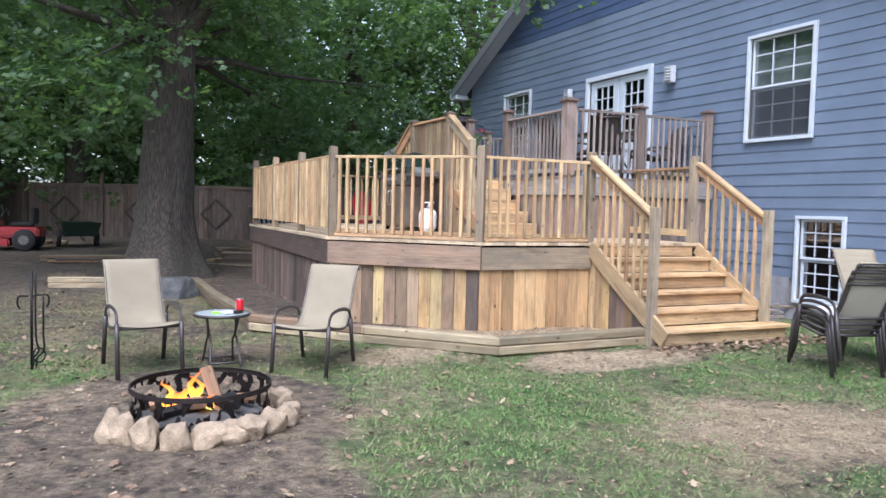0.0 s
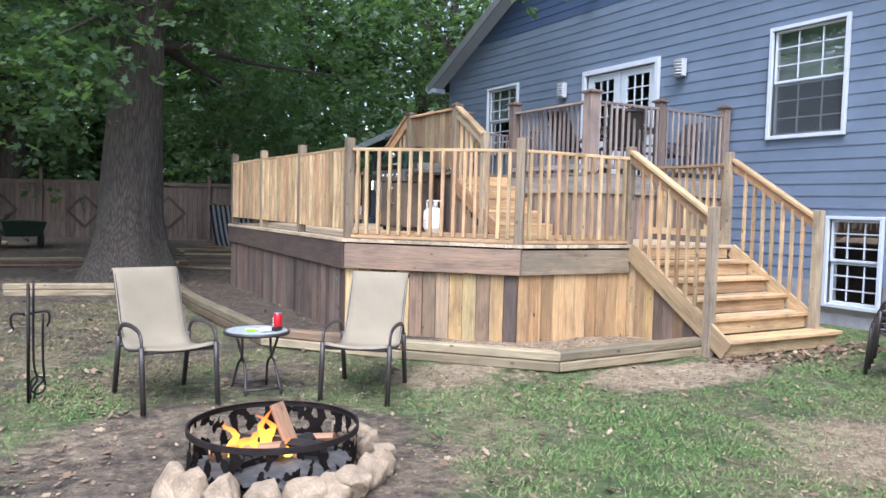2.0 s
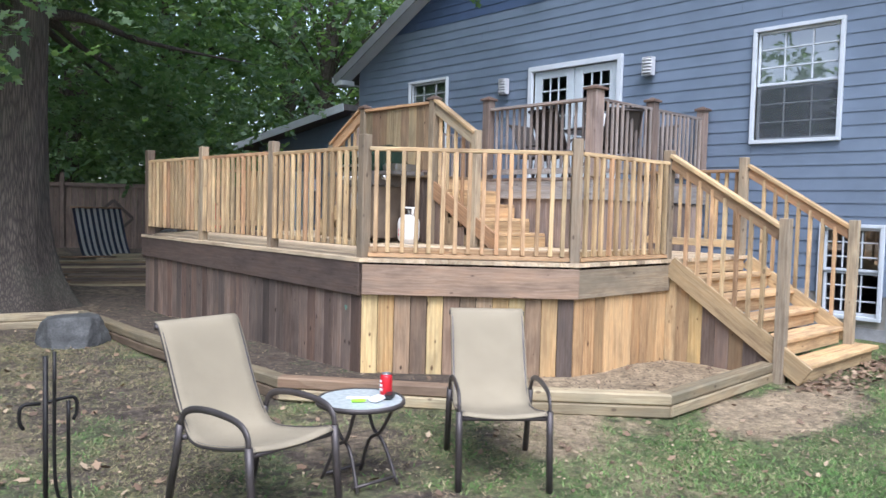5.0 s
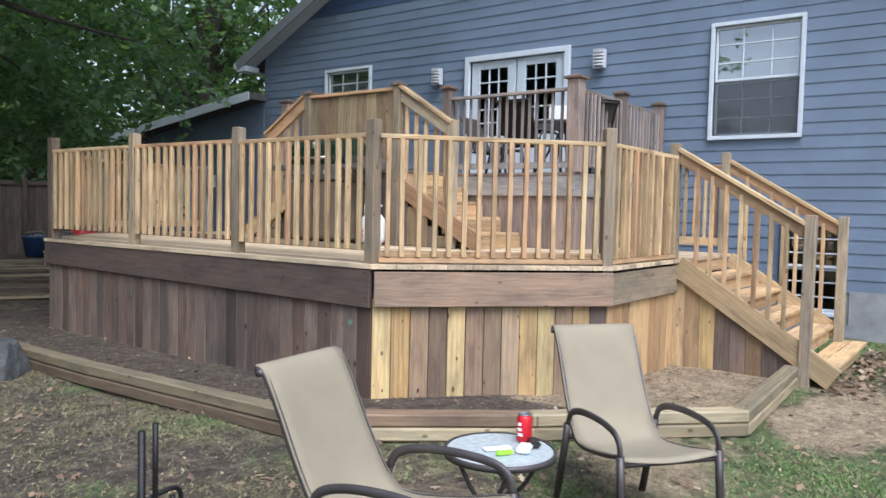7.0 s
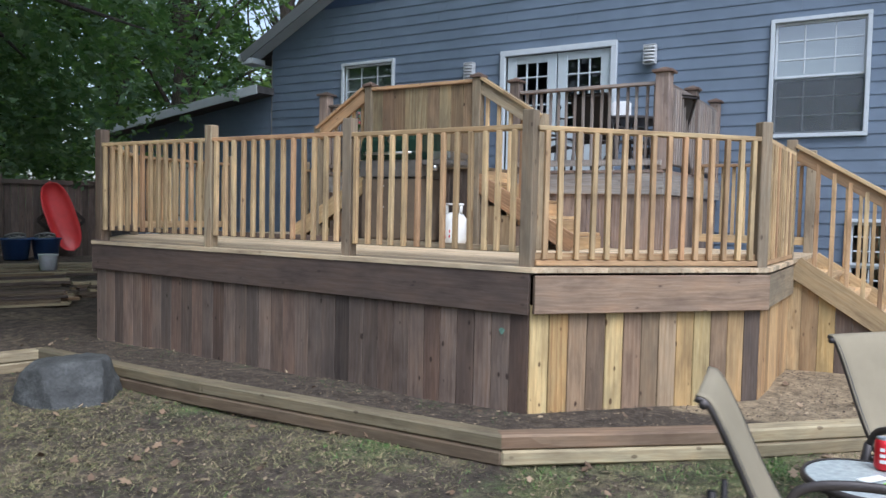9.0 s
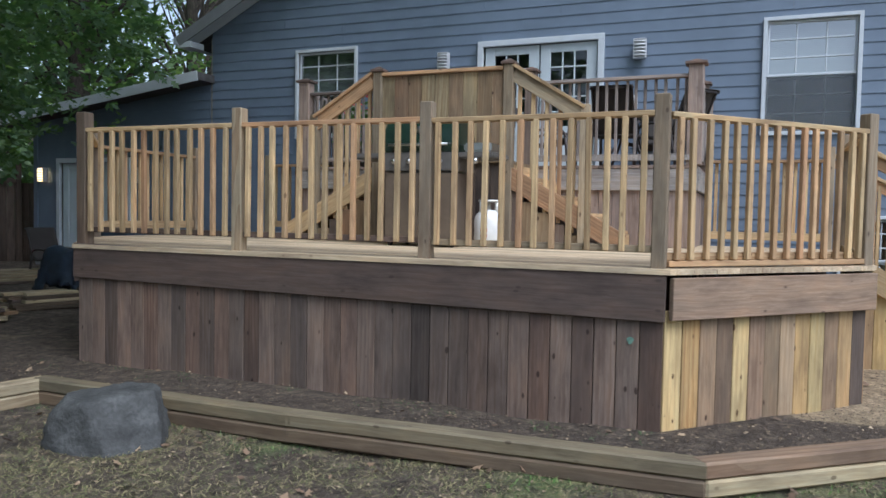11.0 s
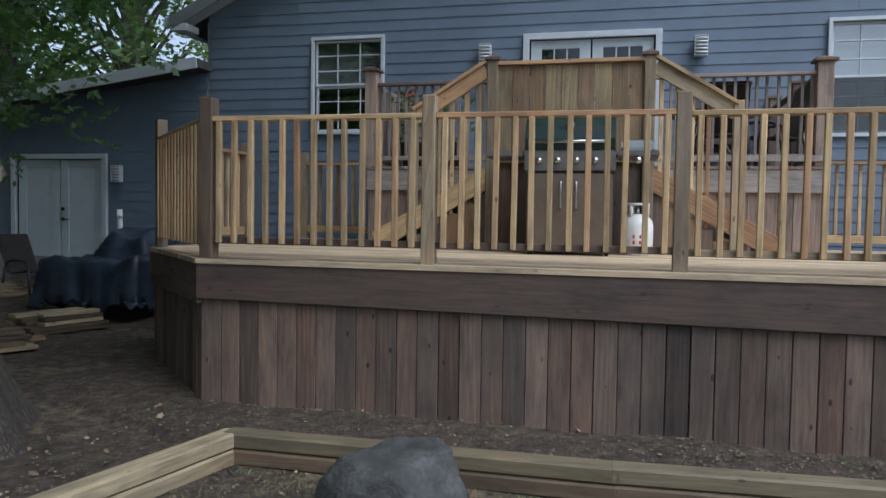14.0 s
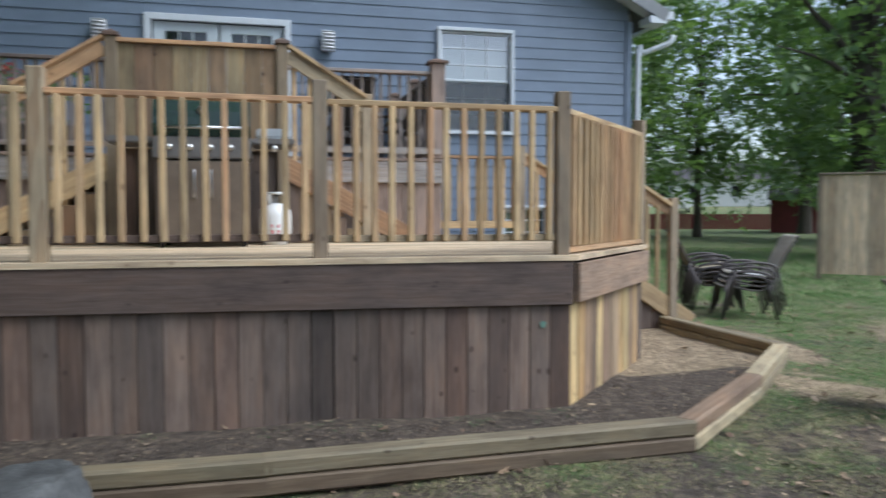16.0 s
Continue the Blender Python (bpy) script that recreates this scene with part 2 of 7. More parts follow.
def board(name, a, b, w, h, mat, parent=None, y=None, label="", bev=0.004):
    """A board from a to b: w along y (by default level, across it), h thick."""
    m, L = frame_m(a, b, y)
    return put(name, board_mesh(L, w, h, mat, bev), mat, parent, m, label)


def bx(bm, lo, hi, bev=0.0, rot=None):
    """A box between two corners, added to bm."""
    lo, hi = Vector(lo), Vector(hi)
    r = bmesh.ops.create_cube(bm, size=1)
    vs = r["verts"]
    bmesh.ops.scale(bm, vec=hi - lo, verts=vs)
    if rot:
        bmesh.ops.rotate(bm, matrix=rot.to_3x3(), verts=vs, cent=(0, 0, 0))
    bmesh.ops.translate(bm, vec=(lo + hi) / 2, verts=vs)
    if bev:
        es = list({e for v in vs for e in v.link_edges})
        bmesh.ops.bevel(bm, geom=es, offset=bev, segments=2, affect="EDGES")


def tube(bm, pts, radii, seg=8, cap=True, flat=1.0):
    """A tapered tube along points."""
    pts = [Vector(p) for p in pts]
    if isinstance(radii, (int, float)):
        radii = [radii] * len(pts)
    rings, last = [], None
    for i, p in enumerate(pts):
        d = (pts[min(i + 1, len(pts) - 1)] - pts[max(i - 1, 0)]).normalized()
        ref = last if last is not None else (Vector((0, 0, 1)) if abs(d.z) < 0.9 else Vector((1, 0, 0)))
        u = (ref - d * ref.dot(d)).normalized()
        v = d.cross(u)
        last = u
        rings.append([bm.verts.new(p + (u * math.cos(a) * flat + v * math.sin(a)) * radii[i]) for a in [2 * math.pi * k / seg for k in range(seg)]])
    for r0, r1 in zip(rings, rings[1:]):
        for k in range(seg):
            bm.faces.new((r0[k], r0[(k + 1) % seg], r1[(k + 1) % seg], r1[k]))
    if cap:
        bm.faces.new(rings[0][::-1])
        bm.faces.new(rings[-1])


def smooth_path(pts, n=6):
    """Catmull-Rom points through pts."""
    P = [Vector(p) for p in pts]
    P = [P[0] * 2 - P[1]] + P + [P[-1] * 2 - P[-2]]
    out = []
    for i in range(1, len(P) - 2):
        for k in range(n):
            t = k / n
            a, b, c, d = P[i - 1], P[i], P[i + 1], P[i + 2]
            out.append(0.5 * ((2 * b) + (c - a) * t + (2 * a - 5 * b + 4 * c - d) * t * t + (3 * b - a - 3 * c + d) * t ** 3))
    out.append(P[-2])
    return out


def lathe(bm, prof, seg=24, centre=(0, 0, 0)):
    """A turned form from (radius, height) pairs."""
    c = Vector(centre)
    rings = [[bm.verts.new(c + Vector((r * math.cos(2 * math.pi * k / seg), r * math.sin(2 * math.pi * k / seg), z))) for k in range(seg)] for r, z in prof]
    for r0, r1 in zip(rings, rings[1:]):
        for k in range(seg):
            bm.faces.new((r0[k], r0[(k + 1) % seg], r1[(k + 1) % seg], r1[k]))
    bm.faces.new(rings[0][::-1])
    bm.faces.new(rings[-1])


RND = random.Random(5)

# ---- ground ----
DECK = [(2.54, 8.755), (3.92, 7.49), (7.05, 7.49), (7.05, 14.87), (3.86, 14.87), (2.54, 13.6)]
BED = [(1.6, 8.5), (3.55, 6.35), (5.45, 6.4), (7.05, 7.5), (7.05, 14.9), (2.5, 14.9), (1.5, 12.8)]


def inside(poly, x, y):
    c = False
    for (x0, y0), (x1, y1) in zip(poly, poly[1:] + poly[:1]):
        if (y0 > y) != (y1 > y) and x < (x1 - x0) * (y - y0) / (y1 - y0) + x0:
            c = not c
    return c


def gz(x, y):
    """Height of the ground."""
    z = 0.07 + 0.012 * math.sin(x * 0.9 + 1) + 0.010 * math.sin(y * 1.1)
    z += 0.035 * noise.noise((x * 0.8, y * 0.8, 0)) + 0.012 * noise.noise((x * 4, y * 4, 3))
    if -1 < x < 9 and 6 < y < 16 and inside(BED, x, y):
        z = z * 0.4 + 0.085 + 0.03 * noise.noise((x * 1.5, y * 1.5, 7))
    z += 0.22 * min(1.0, max(0.0, (y - 14) / 8))
    z += 1.9 * min(1.0, max(0.0, (x - y - 72) / 22))
    return z


def cover(x, y):
    """(grass, sand): how much grass and how much pale sand lies at a place."""
    n = noise.noise((x * 0.55, y * 0.55, 11)) * 0.6 + noise.noise((x * 1.9, y * 1.9, 5)) * 0.4
    g = 0.72 + 1.0 * n
    d = math.hypot(x - 0.3, y - 4.85) + 0.75 * noise.noise((x * 0.8, y * 0.8, 31)) + 0.35 * noise.noise((x * 2.6, y * 2.6, 8))
    g -= 1.1 * max(0.0, min(1.0, (1.75 - d) / 0.9))
    if y > 10.8:
        g -= min(1.2, (y - 10.8) * 0.55)
    if x < 1.7 and y > 7:
        g -= 0.38 * min(1, (y - 7) * 0.3) * min(1.0, (1.7 - x) / 1.0 + 0.5 * max(0.0, noise.noise((x * 2, y * 2, 60))))
    if -3.5 < x < 2.6 and 6.4 < y < 12.5:
        g -= 0.36 * min(1.0, (y - 6.4) * 1.2)
    s = max(0.0, 1 - math.hypot((x - 4.7) / 1.2, (y - 5.95) / 0.55)) * 1.9 + max(0.0, 1 - math.hypot((x - 2.9), (y - 6.6) / 0.6)) * 0.8
    s = max(0.0, s + 0.9 * noise.noise((x * 1.3, y * 1.3, 41)) * min(1.0, s * 2.5) + 0.5 * noise.noise((x * 4.5, y * 4.5, 4)) * min(1.0, s * 2))
    g -= s * 0.9
    s += 0.22 * max(0.0, min(1.0, (2.0 - d) / 0.7))
    dry = max(0.0, 1 - math.hypot((x - 4.3) / 1.7, (y - 3.6) / 1.05)) + 0.35 * noise.noise((x * 1.1, y * 1.1, 2))
    if dry > 0.05:
        g -= min(0.5, 0.8 * dry)
        s += min(0.72, 1.1 * dry)
    if x > 9 or y < 2.5:
        g += 0.25
    if 0 < x < 9 and 5 < y < 16 and inside(BED, x, y):
        g, s = -0.3, (0.6 if x > 3.3 and y < 8 else 0.0)
    return max(0.0, min(1.0, g)), max(0.0, min(1.0, s))


def axis(lo, hi, step, far):
    mid = list(np.arange(lo, hi + 1e-6, step))
    out, d = [], step
    left, p = [], lo
    while p > -far:
        d *= 1.35
        p -= d
        left.append(p)
    right, p, d = [], hi, step
    while p < far:
        d *= 1.35
        p += d
        right.append(p)
    return left[::-1] + mid + right


def build_ground():
    xs, ys = axis(-4.5, 9.0, 0.09, 900), axis(0.5, 18.0, 0.09, 900)
    nx = len(xs)
    verts = [(x, y, gz(x, y)) for y in ys for x in xs]
    faces = [(j * nx + i, j * nx + i + 1, (j + 1) * nx + i + 1, (j + 1) * nx + i) for j in range(len(ys) - 1) for i in range(nx - 1)]
    me = bpy.data.meshes.new("ground")
    me.from_pydata(verts, [], faces)
    me.polygons.foreach_set("use_smooth", [True] * len(me.polygons))
    at = me.color_attributes.new("cover", "FLOAT_COLOR", "POINT")
    vals = np.zeros((len(verts), 4), dtype=np.float32)
    for i, (x, y, z) in enumerate(verts):
        g, s = cover(x, y)
        vals[i] = (g, s, 0, 1)
    at.data.foreach_set("color", vals.ravel())
    m, nt, b = mat_base("lawn_and_dirt", 0.95)
    tc = nt.nodes.new("ShaderNodeTexCoord")
    v = tc.outputs["Object"]
    ca = nt.nodes.new("ShaderNodeVertexColor")
    ca.layer_name = "cover"
    sep = nt.nodes.new("ShaderNodeSeparateColor")
    link(nt, ca.outputs[0], sep.inputs[0])
    fine = noise_tex(nt, v, 55, 5, 0.7)
    mid = noise_tex(nt, v, 9, 5, 0.6)
    big = noise_tex(nt, v, 1.4, 4)
    dirt = mixc(nt, ramp(nt, mid, [(0.35, grey(0.0)), (0.65, grey(1.0))]), (0.088, 0.066, 0.049), (0.172, 0.133, 0.097))
    dirt = mixc(nt, ramp(nt, fine, [(0.38, grey(0.55)), (0.6, grey(0.0))]), dirt, (0.058, 0.044, 0.034))
    sand = mixc(nt, ramp(nt, fine, [(0.3, grey(0.0)), (0.7, grey(1.0))]), (0.38, 0.285, 0.175), (0.53, 0.415, 0.27))
    gr = mixc(nt, ramp(nt, mid, [(0.3, grey(0.0)), (0.7, grey(1.0))]), (0.080, 0.145, 0.036), (0.130, 0.200, 0.060))
    patch = noise_tex(nt, v, 3.6, 5, 0.7)
    gr = mixc(nt, ramp(nt, big, [(0.42, grey(0.0)), (0.66, grey(0.6))]), gr, (0.27, 0.22, 0.125))
    gr = mixc(nt, ramp(nt, patch, [(0.52, grey(0.0)), (0.68, grey(0.6))]), gr, (0.20, 0.155, 0.095))
    gr = mixc(nt, ramp(nt, fine, [(0.36, grey(0.6)), (0.58, grey(0.0))]), gr, (0.085, 0.095, 0.040))
    su = nt.nodes.new("ShaderNodeMath")
    su.operation = "MULTIPLY_ADD"
    link(nt, mid, su.inputs[0])
    su.inputs[1].default_value = 0.9
    link(nt, sep.outputs[0], su.inputs[2])
    c = mixc(nt, ramp(nt, su.outputs[0], [(0.66, grey(0.0)), (1.08, grey(1.0))]), dirt, gr)
    su2 = nt.nodes.new("ShaderNodeMath")
    su2.operation = "MULTIPLY_ADD"
    link(nt, mid, su2.inputs[0])
    su2.inputs[1].default_value = 0.8
    link(nt, sep.outputs[1], su2.inputs[2])
    c = mixc(nt, ramp(nt, su2.outputs[0], [(0.48, grey(0.0)), (1.0, grey(0.92))]), c, sand)
    c = mixc(nt, 1.0, c, ramp(nt, noise_tex(nt, v, 5.5, 6, 0.75), [(0.32, grey(0.6)), (0.6, grey(1.2))]), "MULTIPLY")
    c = mixc(nt, 1.0, c, ramp(nt, noise_tex(nt, v, 19, 5, 0.7), [(0.36, grey(0.65)), (0.58, grey(1.2))]), "MULTIPLY")
    link(nt, c, b.inputs["Base Color"])
    bump(nt, b, fine, 1.0, 0.05)
    tagged(put("ground", me, m), "patchy lawn with bare dirt and sand", "ground", kind="structure")


build_ground()

# ---- house ----
HX, Y0, Y1, YN = 8.62, 5.2, 17.2, 21.5
OPEN = [(7.09, 8.245, 2.535, 4.065), (6.525, 7.275, 0.335, 1.505), (10.33, 12.18, 1.98, 4.02), (14.26, 15.42, 2.64, 4.10), (19.02, 20.84, 0.34, 2.37)]
SLOPE = 0.5


def roof_z(y):
    """Underside of the gable's rake, main part and low wing."""
    if y <= Y1:
        return 4.32 + SLOPE * (6.2 - abs(y - 11.2))
    return 3.62 - 0.135 * (y - 17.3)


def build_house():
    wall = tagged(new("wall_west"), "house wall in grey-blue lap siding", "wall", kind="structure")
    # sheathing behind the boards, with real openings
    def slab(bm, ya, yb, za, zb):
        if yb - ya > 0.01 and zb - za > 0.01:
            bx(bm, (HX + 0.022, ya, za), (HX + 0.20, yb, zb))
    bm = bmesh.new()
    cuts = sorted({Y0, Y1, YN, *[v for o in OPEN for v in o[:2]]})
    for ya, yb in zip(cuts, cuts[1:]):
        z = 0.0
        top = min(roof_z(ya + 0.001), roof_z(yb - 0.001))
        for o in sorted(OPEN, key=lambda o: o[2]):
            if o[0] <= ya + 1e-4 and o[1] >= yb - 1e-4:
                slab(bm, ya, yb, z, o[2])
                z = o[3]
        slab(bm, ya, yb, z, top)
    # gable above the eaves
    vs = [(Y0, 4.3), (Y1, 4.3), (11.2, 7.42)]
    for x, flip in ((HX + 0.03, 0), (HX + 0.2, 1)):
        f = [bm.verts.new((x, y, z)) for y, z in vs]
        bm.faces.new(f if flip else f[::-1])
    part("sheathing", bm, M_INSIDE, wall)
    z, E = 0.64, 0.160
    while z < 7.4:
        bits = []
        spans = []
        for a, b in ((Y0 + 0.06, Y1 - 0.04), (Y1 + 0.0, YN - 0.08)):
            if a < Y1 - 1 and z > 4.3:
                half = min(5.97, 6.2 - (z - 4.36) / SLOPE)
                a, b = 11.2 - half, 11.2 + half
            if a >= Y1 - 1:
                b = min(b, 17.3 + (3.62 - z - 0.02) / 0.135)
            if b - a > 0.2:
                spans.append((a, b))
        for o in OPEN:
            if z + E > o[2] + 0.01 and z < o[3] - 0.01:
                for za, zb in ((z, o[2] + 0.015), (o[3] - 0.015, z + E)):
                    if zb - za > 0.02 and za >= z - 1e-6 and zb <= z + E + 0.02:
                        bits.append((o[0] + 0.012, o[1] - 0.012, za, min(zb, z + E)))
                nxt = []
                for a, b in spans:
                    lo, hi = o[0] + 0.012, o[1] - 0.012
                    if hi <= a or lo >= b:
                        nxt.append((a, b))
                    else:
                        nxt += [s for s in ((a, lo), (hi, b)) if s[1] - s[0] > 0.03]
                spans = nxt
        for a, b in spans:
            # joints between lengths of board
            ends = [a]
            while b - ends[-1] > 3.9:
                ends.append(ends[-1] + RND.uniform(2.2, 3.7))
            ends.append(b)
            for p, q in zip(ends, ends[1:]):
                bm = bmesh.new()
                prof = [(HX + 0.020, z), (HX, z), (HX + 0.012, z + E + 0.012), (HX + 0.020, z + E + 0.012)]
                l = [bm.verts.new((x, p + 0.0015, zz)) for x, zz in prof]
                r = [bm.verts.new((x, q - 0.0015, zz)) for x, zz in prof]
                for k in range(4):
                    bm.faces.new((l[k], r[k], r[(k + 1) % 4], l[(k + 1) % 4]))
                bm.faces.new(l[::-1])
                bm.faces.new(r)
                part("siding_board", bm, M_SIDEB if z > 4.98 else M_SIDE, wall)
        for p, q, za, zb in bits:
            bm = bmesh.new()
            fa, fb = (za - z) / E, (zb - z) / E
            prof = [(HX + 0.020, za), (HX + 0.011 * fa, za), (HX + 0.011 * fb, zb), (HX + 0.020, zb)]
            l = [bm.verts.new((x, p + 0.0005, zz)) for x, zz in prof]
            r = [bm.verts.new((x, q - 0.0005, zz)) for x, zz in prof]
            for k in range(4):
                bm.faces.new((l[k], r[k], r[(k + 1) % 4], l[(k + 1) % 4]))
            bm.faces.new(l[::-1])
            bm.faces.new(r)
            part("siding_board", bm, M_SIDE, wall)
        z += E
    # foundation, side and back walls, floor slab, all closed
    bm = bmesh.new()
    for o in [(Y0, 6.48), (7.37, YN)]:
        bx(bm, (HX + 0.0, o[0], -0.1), (HX + 0.18, o[1], 0.66))
    bx(bm, (HX + 0.0, 6.48, -0.1), (HX + 0.18, 7.37, 0.24))
    tagged(put("foundation", to_mesh(bm, "foundation"), M_CONC), "grey concrete house foundation", "foundation", kind="structure")
    bm = bmesh.new()
    bx(bm, (HX + 0.2, Y0, -0.1), (17.5, Y0 + 0.2, 4.3))
    bx(bm, (HX + 0.2, YN - 0.2, -0.1), (17.5, YN, 3.0))
    bx(bm, (17.5, Y0, -0.1), (17.7, YN, 4.3))
    bx(bm, (HX + 0.2, Y1 - 0.1, -0.1), (17.5, Y1 + 0.05, 4.3))
    bx(bm, (HX + 0.2, Y0 + 0.2, -0.1), (17.5, YN - 0.2, 0.05))
    bx(bm, (HX + 0.2, Y0 + 0.2, 1.7), (17.5, Y1 - 0.1, 1.95))
    bx(bm, (HX + 0.2, Y0 + 0.2, 4.15), (17.5, Y1 - 0.1, 4.28))
    bx(bm, (11.8, Y0 + 0.2, 0.05), (11.9, Y1 - 0.1, 4.2))
    tagged(put("wall_house_inner", to_mesh(bm, "inner"), M_SIDE), "plain closing walls and floors of the house", "wall", kind="structure")
    # main roof, two slopes with overhang, fascia and soffit
    roof = tagged(new("roof_main"), "dark shingle gable roof with white fascia", "roof", kind="structure")
    ox = HX - 0.34
    for s in (-1, 1):
        bm = bmesh.new()
        over = 6.42
        ye, yr = 11.2 + s * over, 11.2
        ze, zr = 4.32 + SLOPE * (6.2 - over) + 0.10, 4.32 + SLOPE * 6.2 + 0.10
        f = [(ye, ze), (yr, zr), (yr, zr + 0.12), (ye, ze + 0.12)]
        l = [bm.verts.new((ox, y, z)) for y, z in f]
        r = [bm.verts.new((17.9, y, z)) for y, z in f]
        for k in range(4):
            bm.faces.new((l[k], r[k], r[(k + 1) % 4], l[(k + 1) % 4]))
        bm.faces.new(l[::-1]), bm.faces.new(r)
        bmesh.ops.recalc_face_normals(bm, faces=bm.faces[:])
        part("roof_slope", bm, M_SHINGLE, roof)
        d = Vector((0, yr - ye, zr - ze)).normalized()
        board("fascia", (ox - 0.012, ye, ze + 0.02), (ox - 0.012, yr, zr + 0.02), 0.19, 0.025, M_GUT, roof, y=(0, -d.z * s, d.y * s) if s > 0 else (0, d.z, -d.y))
        bm = bmesh.new()
        f = [(ox, ye, ze - 0.015), (HX, ye, ze - 0.015), (HX, yr, zr - 0.015), (ox, yr, zr - 0.015)]
        q = [bm.verts.new(p) for p in f] + [bm.verts.new((p[0], p[1], p[2] - 0.012)) for p in f]
        for k in ((0, 1, 2, 3), (7, 6, 5, 4), (0, 4, 5, 1), (1, 5, 6, 2), (2, 6, 7, 3), (3, 7, 4, 0)):
            bm.faces.new([q[i] for i in k])
        part("soffit", bm, M_WHITE, roof)
        # boxed return at the foot of the rake and the eave gutter
        bm = bmesh.new()
        ya, yb = sorted((ye, 11.2 + s * 6.13))
        bx(bm, (ox - 0.02, ya, ze - 0.09), (HX - 0.02, yb, ze + 0.015), 0.004)
        part("eave_return", bm, M_WHITE, roof)
        bm = bmesh.new()
        bx(bm, (ox, ye - 0.06 + s * 0.06, ze - 0.02), (17.9, ye + 0.06 + s * 0.06, ze + 0.10), 0.01)
        part("gutter", bm, M_WHITE, roof)
    # low wing roof
    low = tagged(new("roof_wing"), "low dark roof of the side wing with white fascia", "roof", kind="structure")
    ox2 = HX - 0.45
    za, zb = roof_z(17.25) + 0.02, roof_z(22.1) + 0.02
    bm = bmesh.new()
    f = [(17.12, za), (22.1, zb), (22.1, zb + 0.13), (17.12, za + 0.13)]
    l = [bm.verts.new((ox2, y, z)) for y, z in f]
    r = [bm.verts.new((17.9, y, z)) for y, z in f]
    for k in range(4):
        bm.faces.new((l[k], r[k], r[(k + 1) % 4], l[(k + 1) % 4]))
    bm.faces.new(l[::-1]), bm.faces.new(r)
    bmesh.ops.recalc_face_normals(bm, faces=bm.faces[:])
    part("roof_slope", bm, M_SHINGLE, low)
    board("fascia", (ox2 - 0.012, 17.10, za + 0.055), (ox2 - 0.012, 22.12, zb + 0.055), 0.17, 0.025, M_WHITE, low, y=(0, 0, 1))
    # corner trim and downspout
    trim = tagged(new("trim"), "dark corner boards of the house", "trim", kind="structure")
    for y, zt in ((Y0 + 0.03, 4.3), (YN - 0.04, 3.05)):
        board("corner_board", (HX - 0.01, y, 0.6), (HX - 0.01, y, zt), 0.10, 0.03, M_SIDE, trim, y=(0, 1, 0))
    ds = thing("downspout", (HX - 0.06, 5.1, 0.1), "white metal downspout with an elbow under the eave", "downspout")
    bm = bmesh.new()
    tube(bm, smooth_path([(0, 0.0, 0), (0, 0.0, 3.55), (-0.02, -0.08, 3.72), (-0.15, -0.42, 3.86), (-0.16, -0.5, 3.98)], 4), 0.042, 8)
    part("pipe", bm, M_WHITE, ds, smooth=True)
    for z in (0.9, 2.4):
        bm = bmesh.new()
        bx(bm, (-0.05, -0.06, z), (0.07, 0.06, z + 0.03))
        part("strap", bm, M_WHITE, ds)


M_GUT = plain("grey_fascia", (0.19, 0.20, 0.21), 0.5, var=0.1, scale=3)
build_house()


def sheet(bm, x, y0, y1, z0, z1):
    """A sheet of glass that faces the yard."""
    bm.faces.new([bm.verts.new((x, *p)) for p in ((y0, z0), (y0, z1), (y1, z1), (y1, z0))])


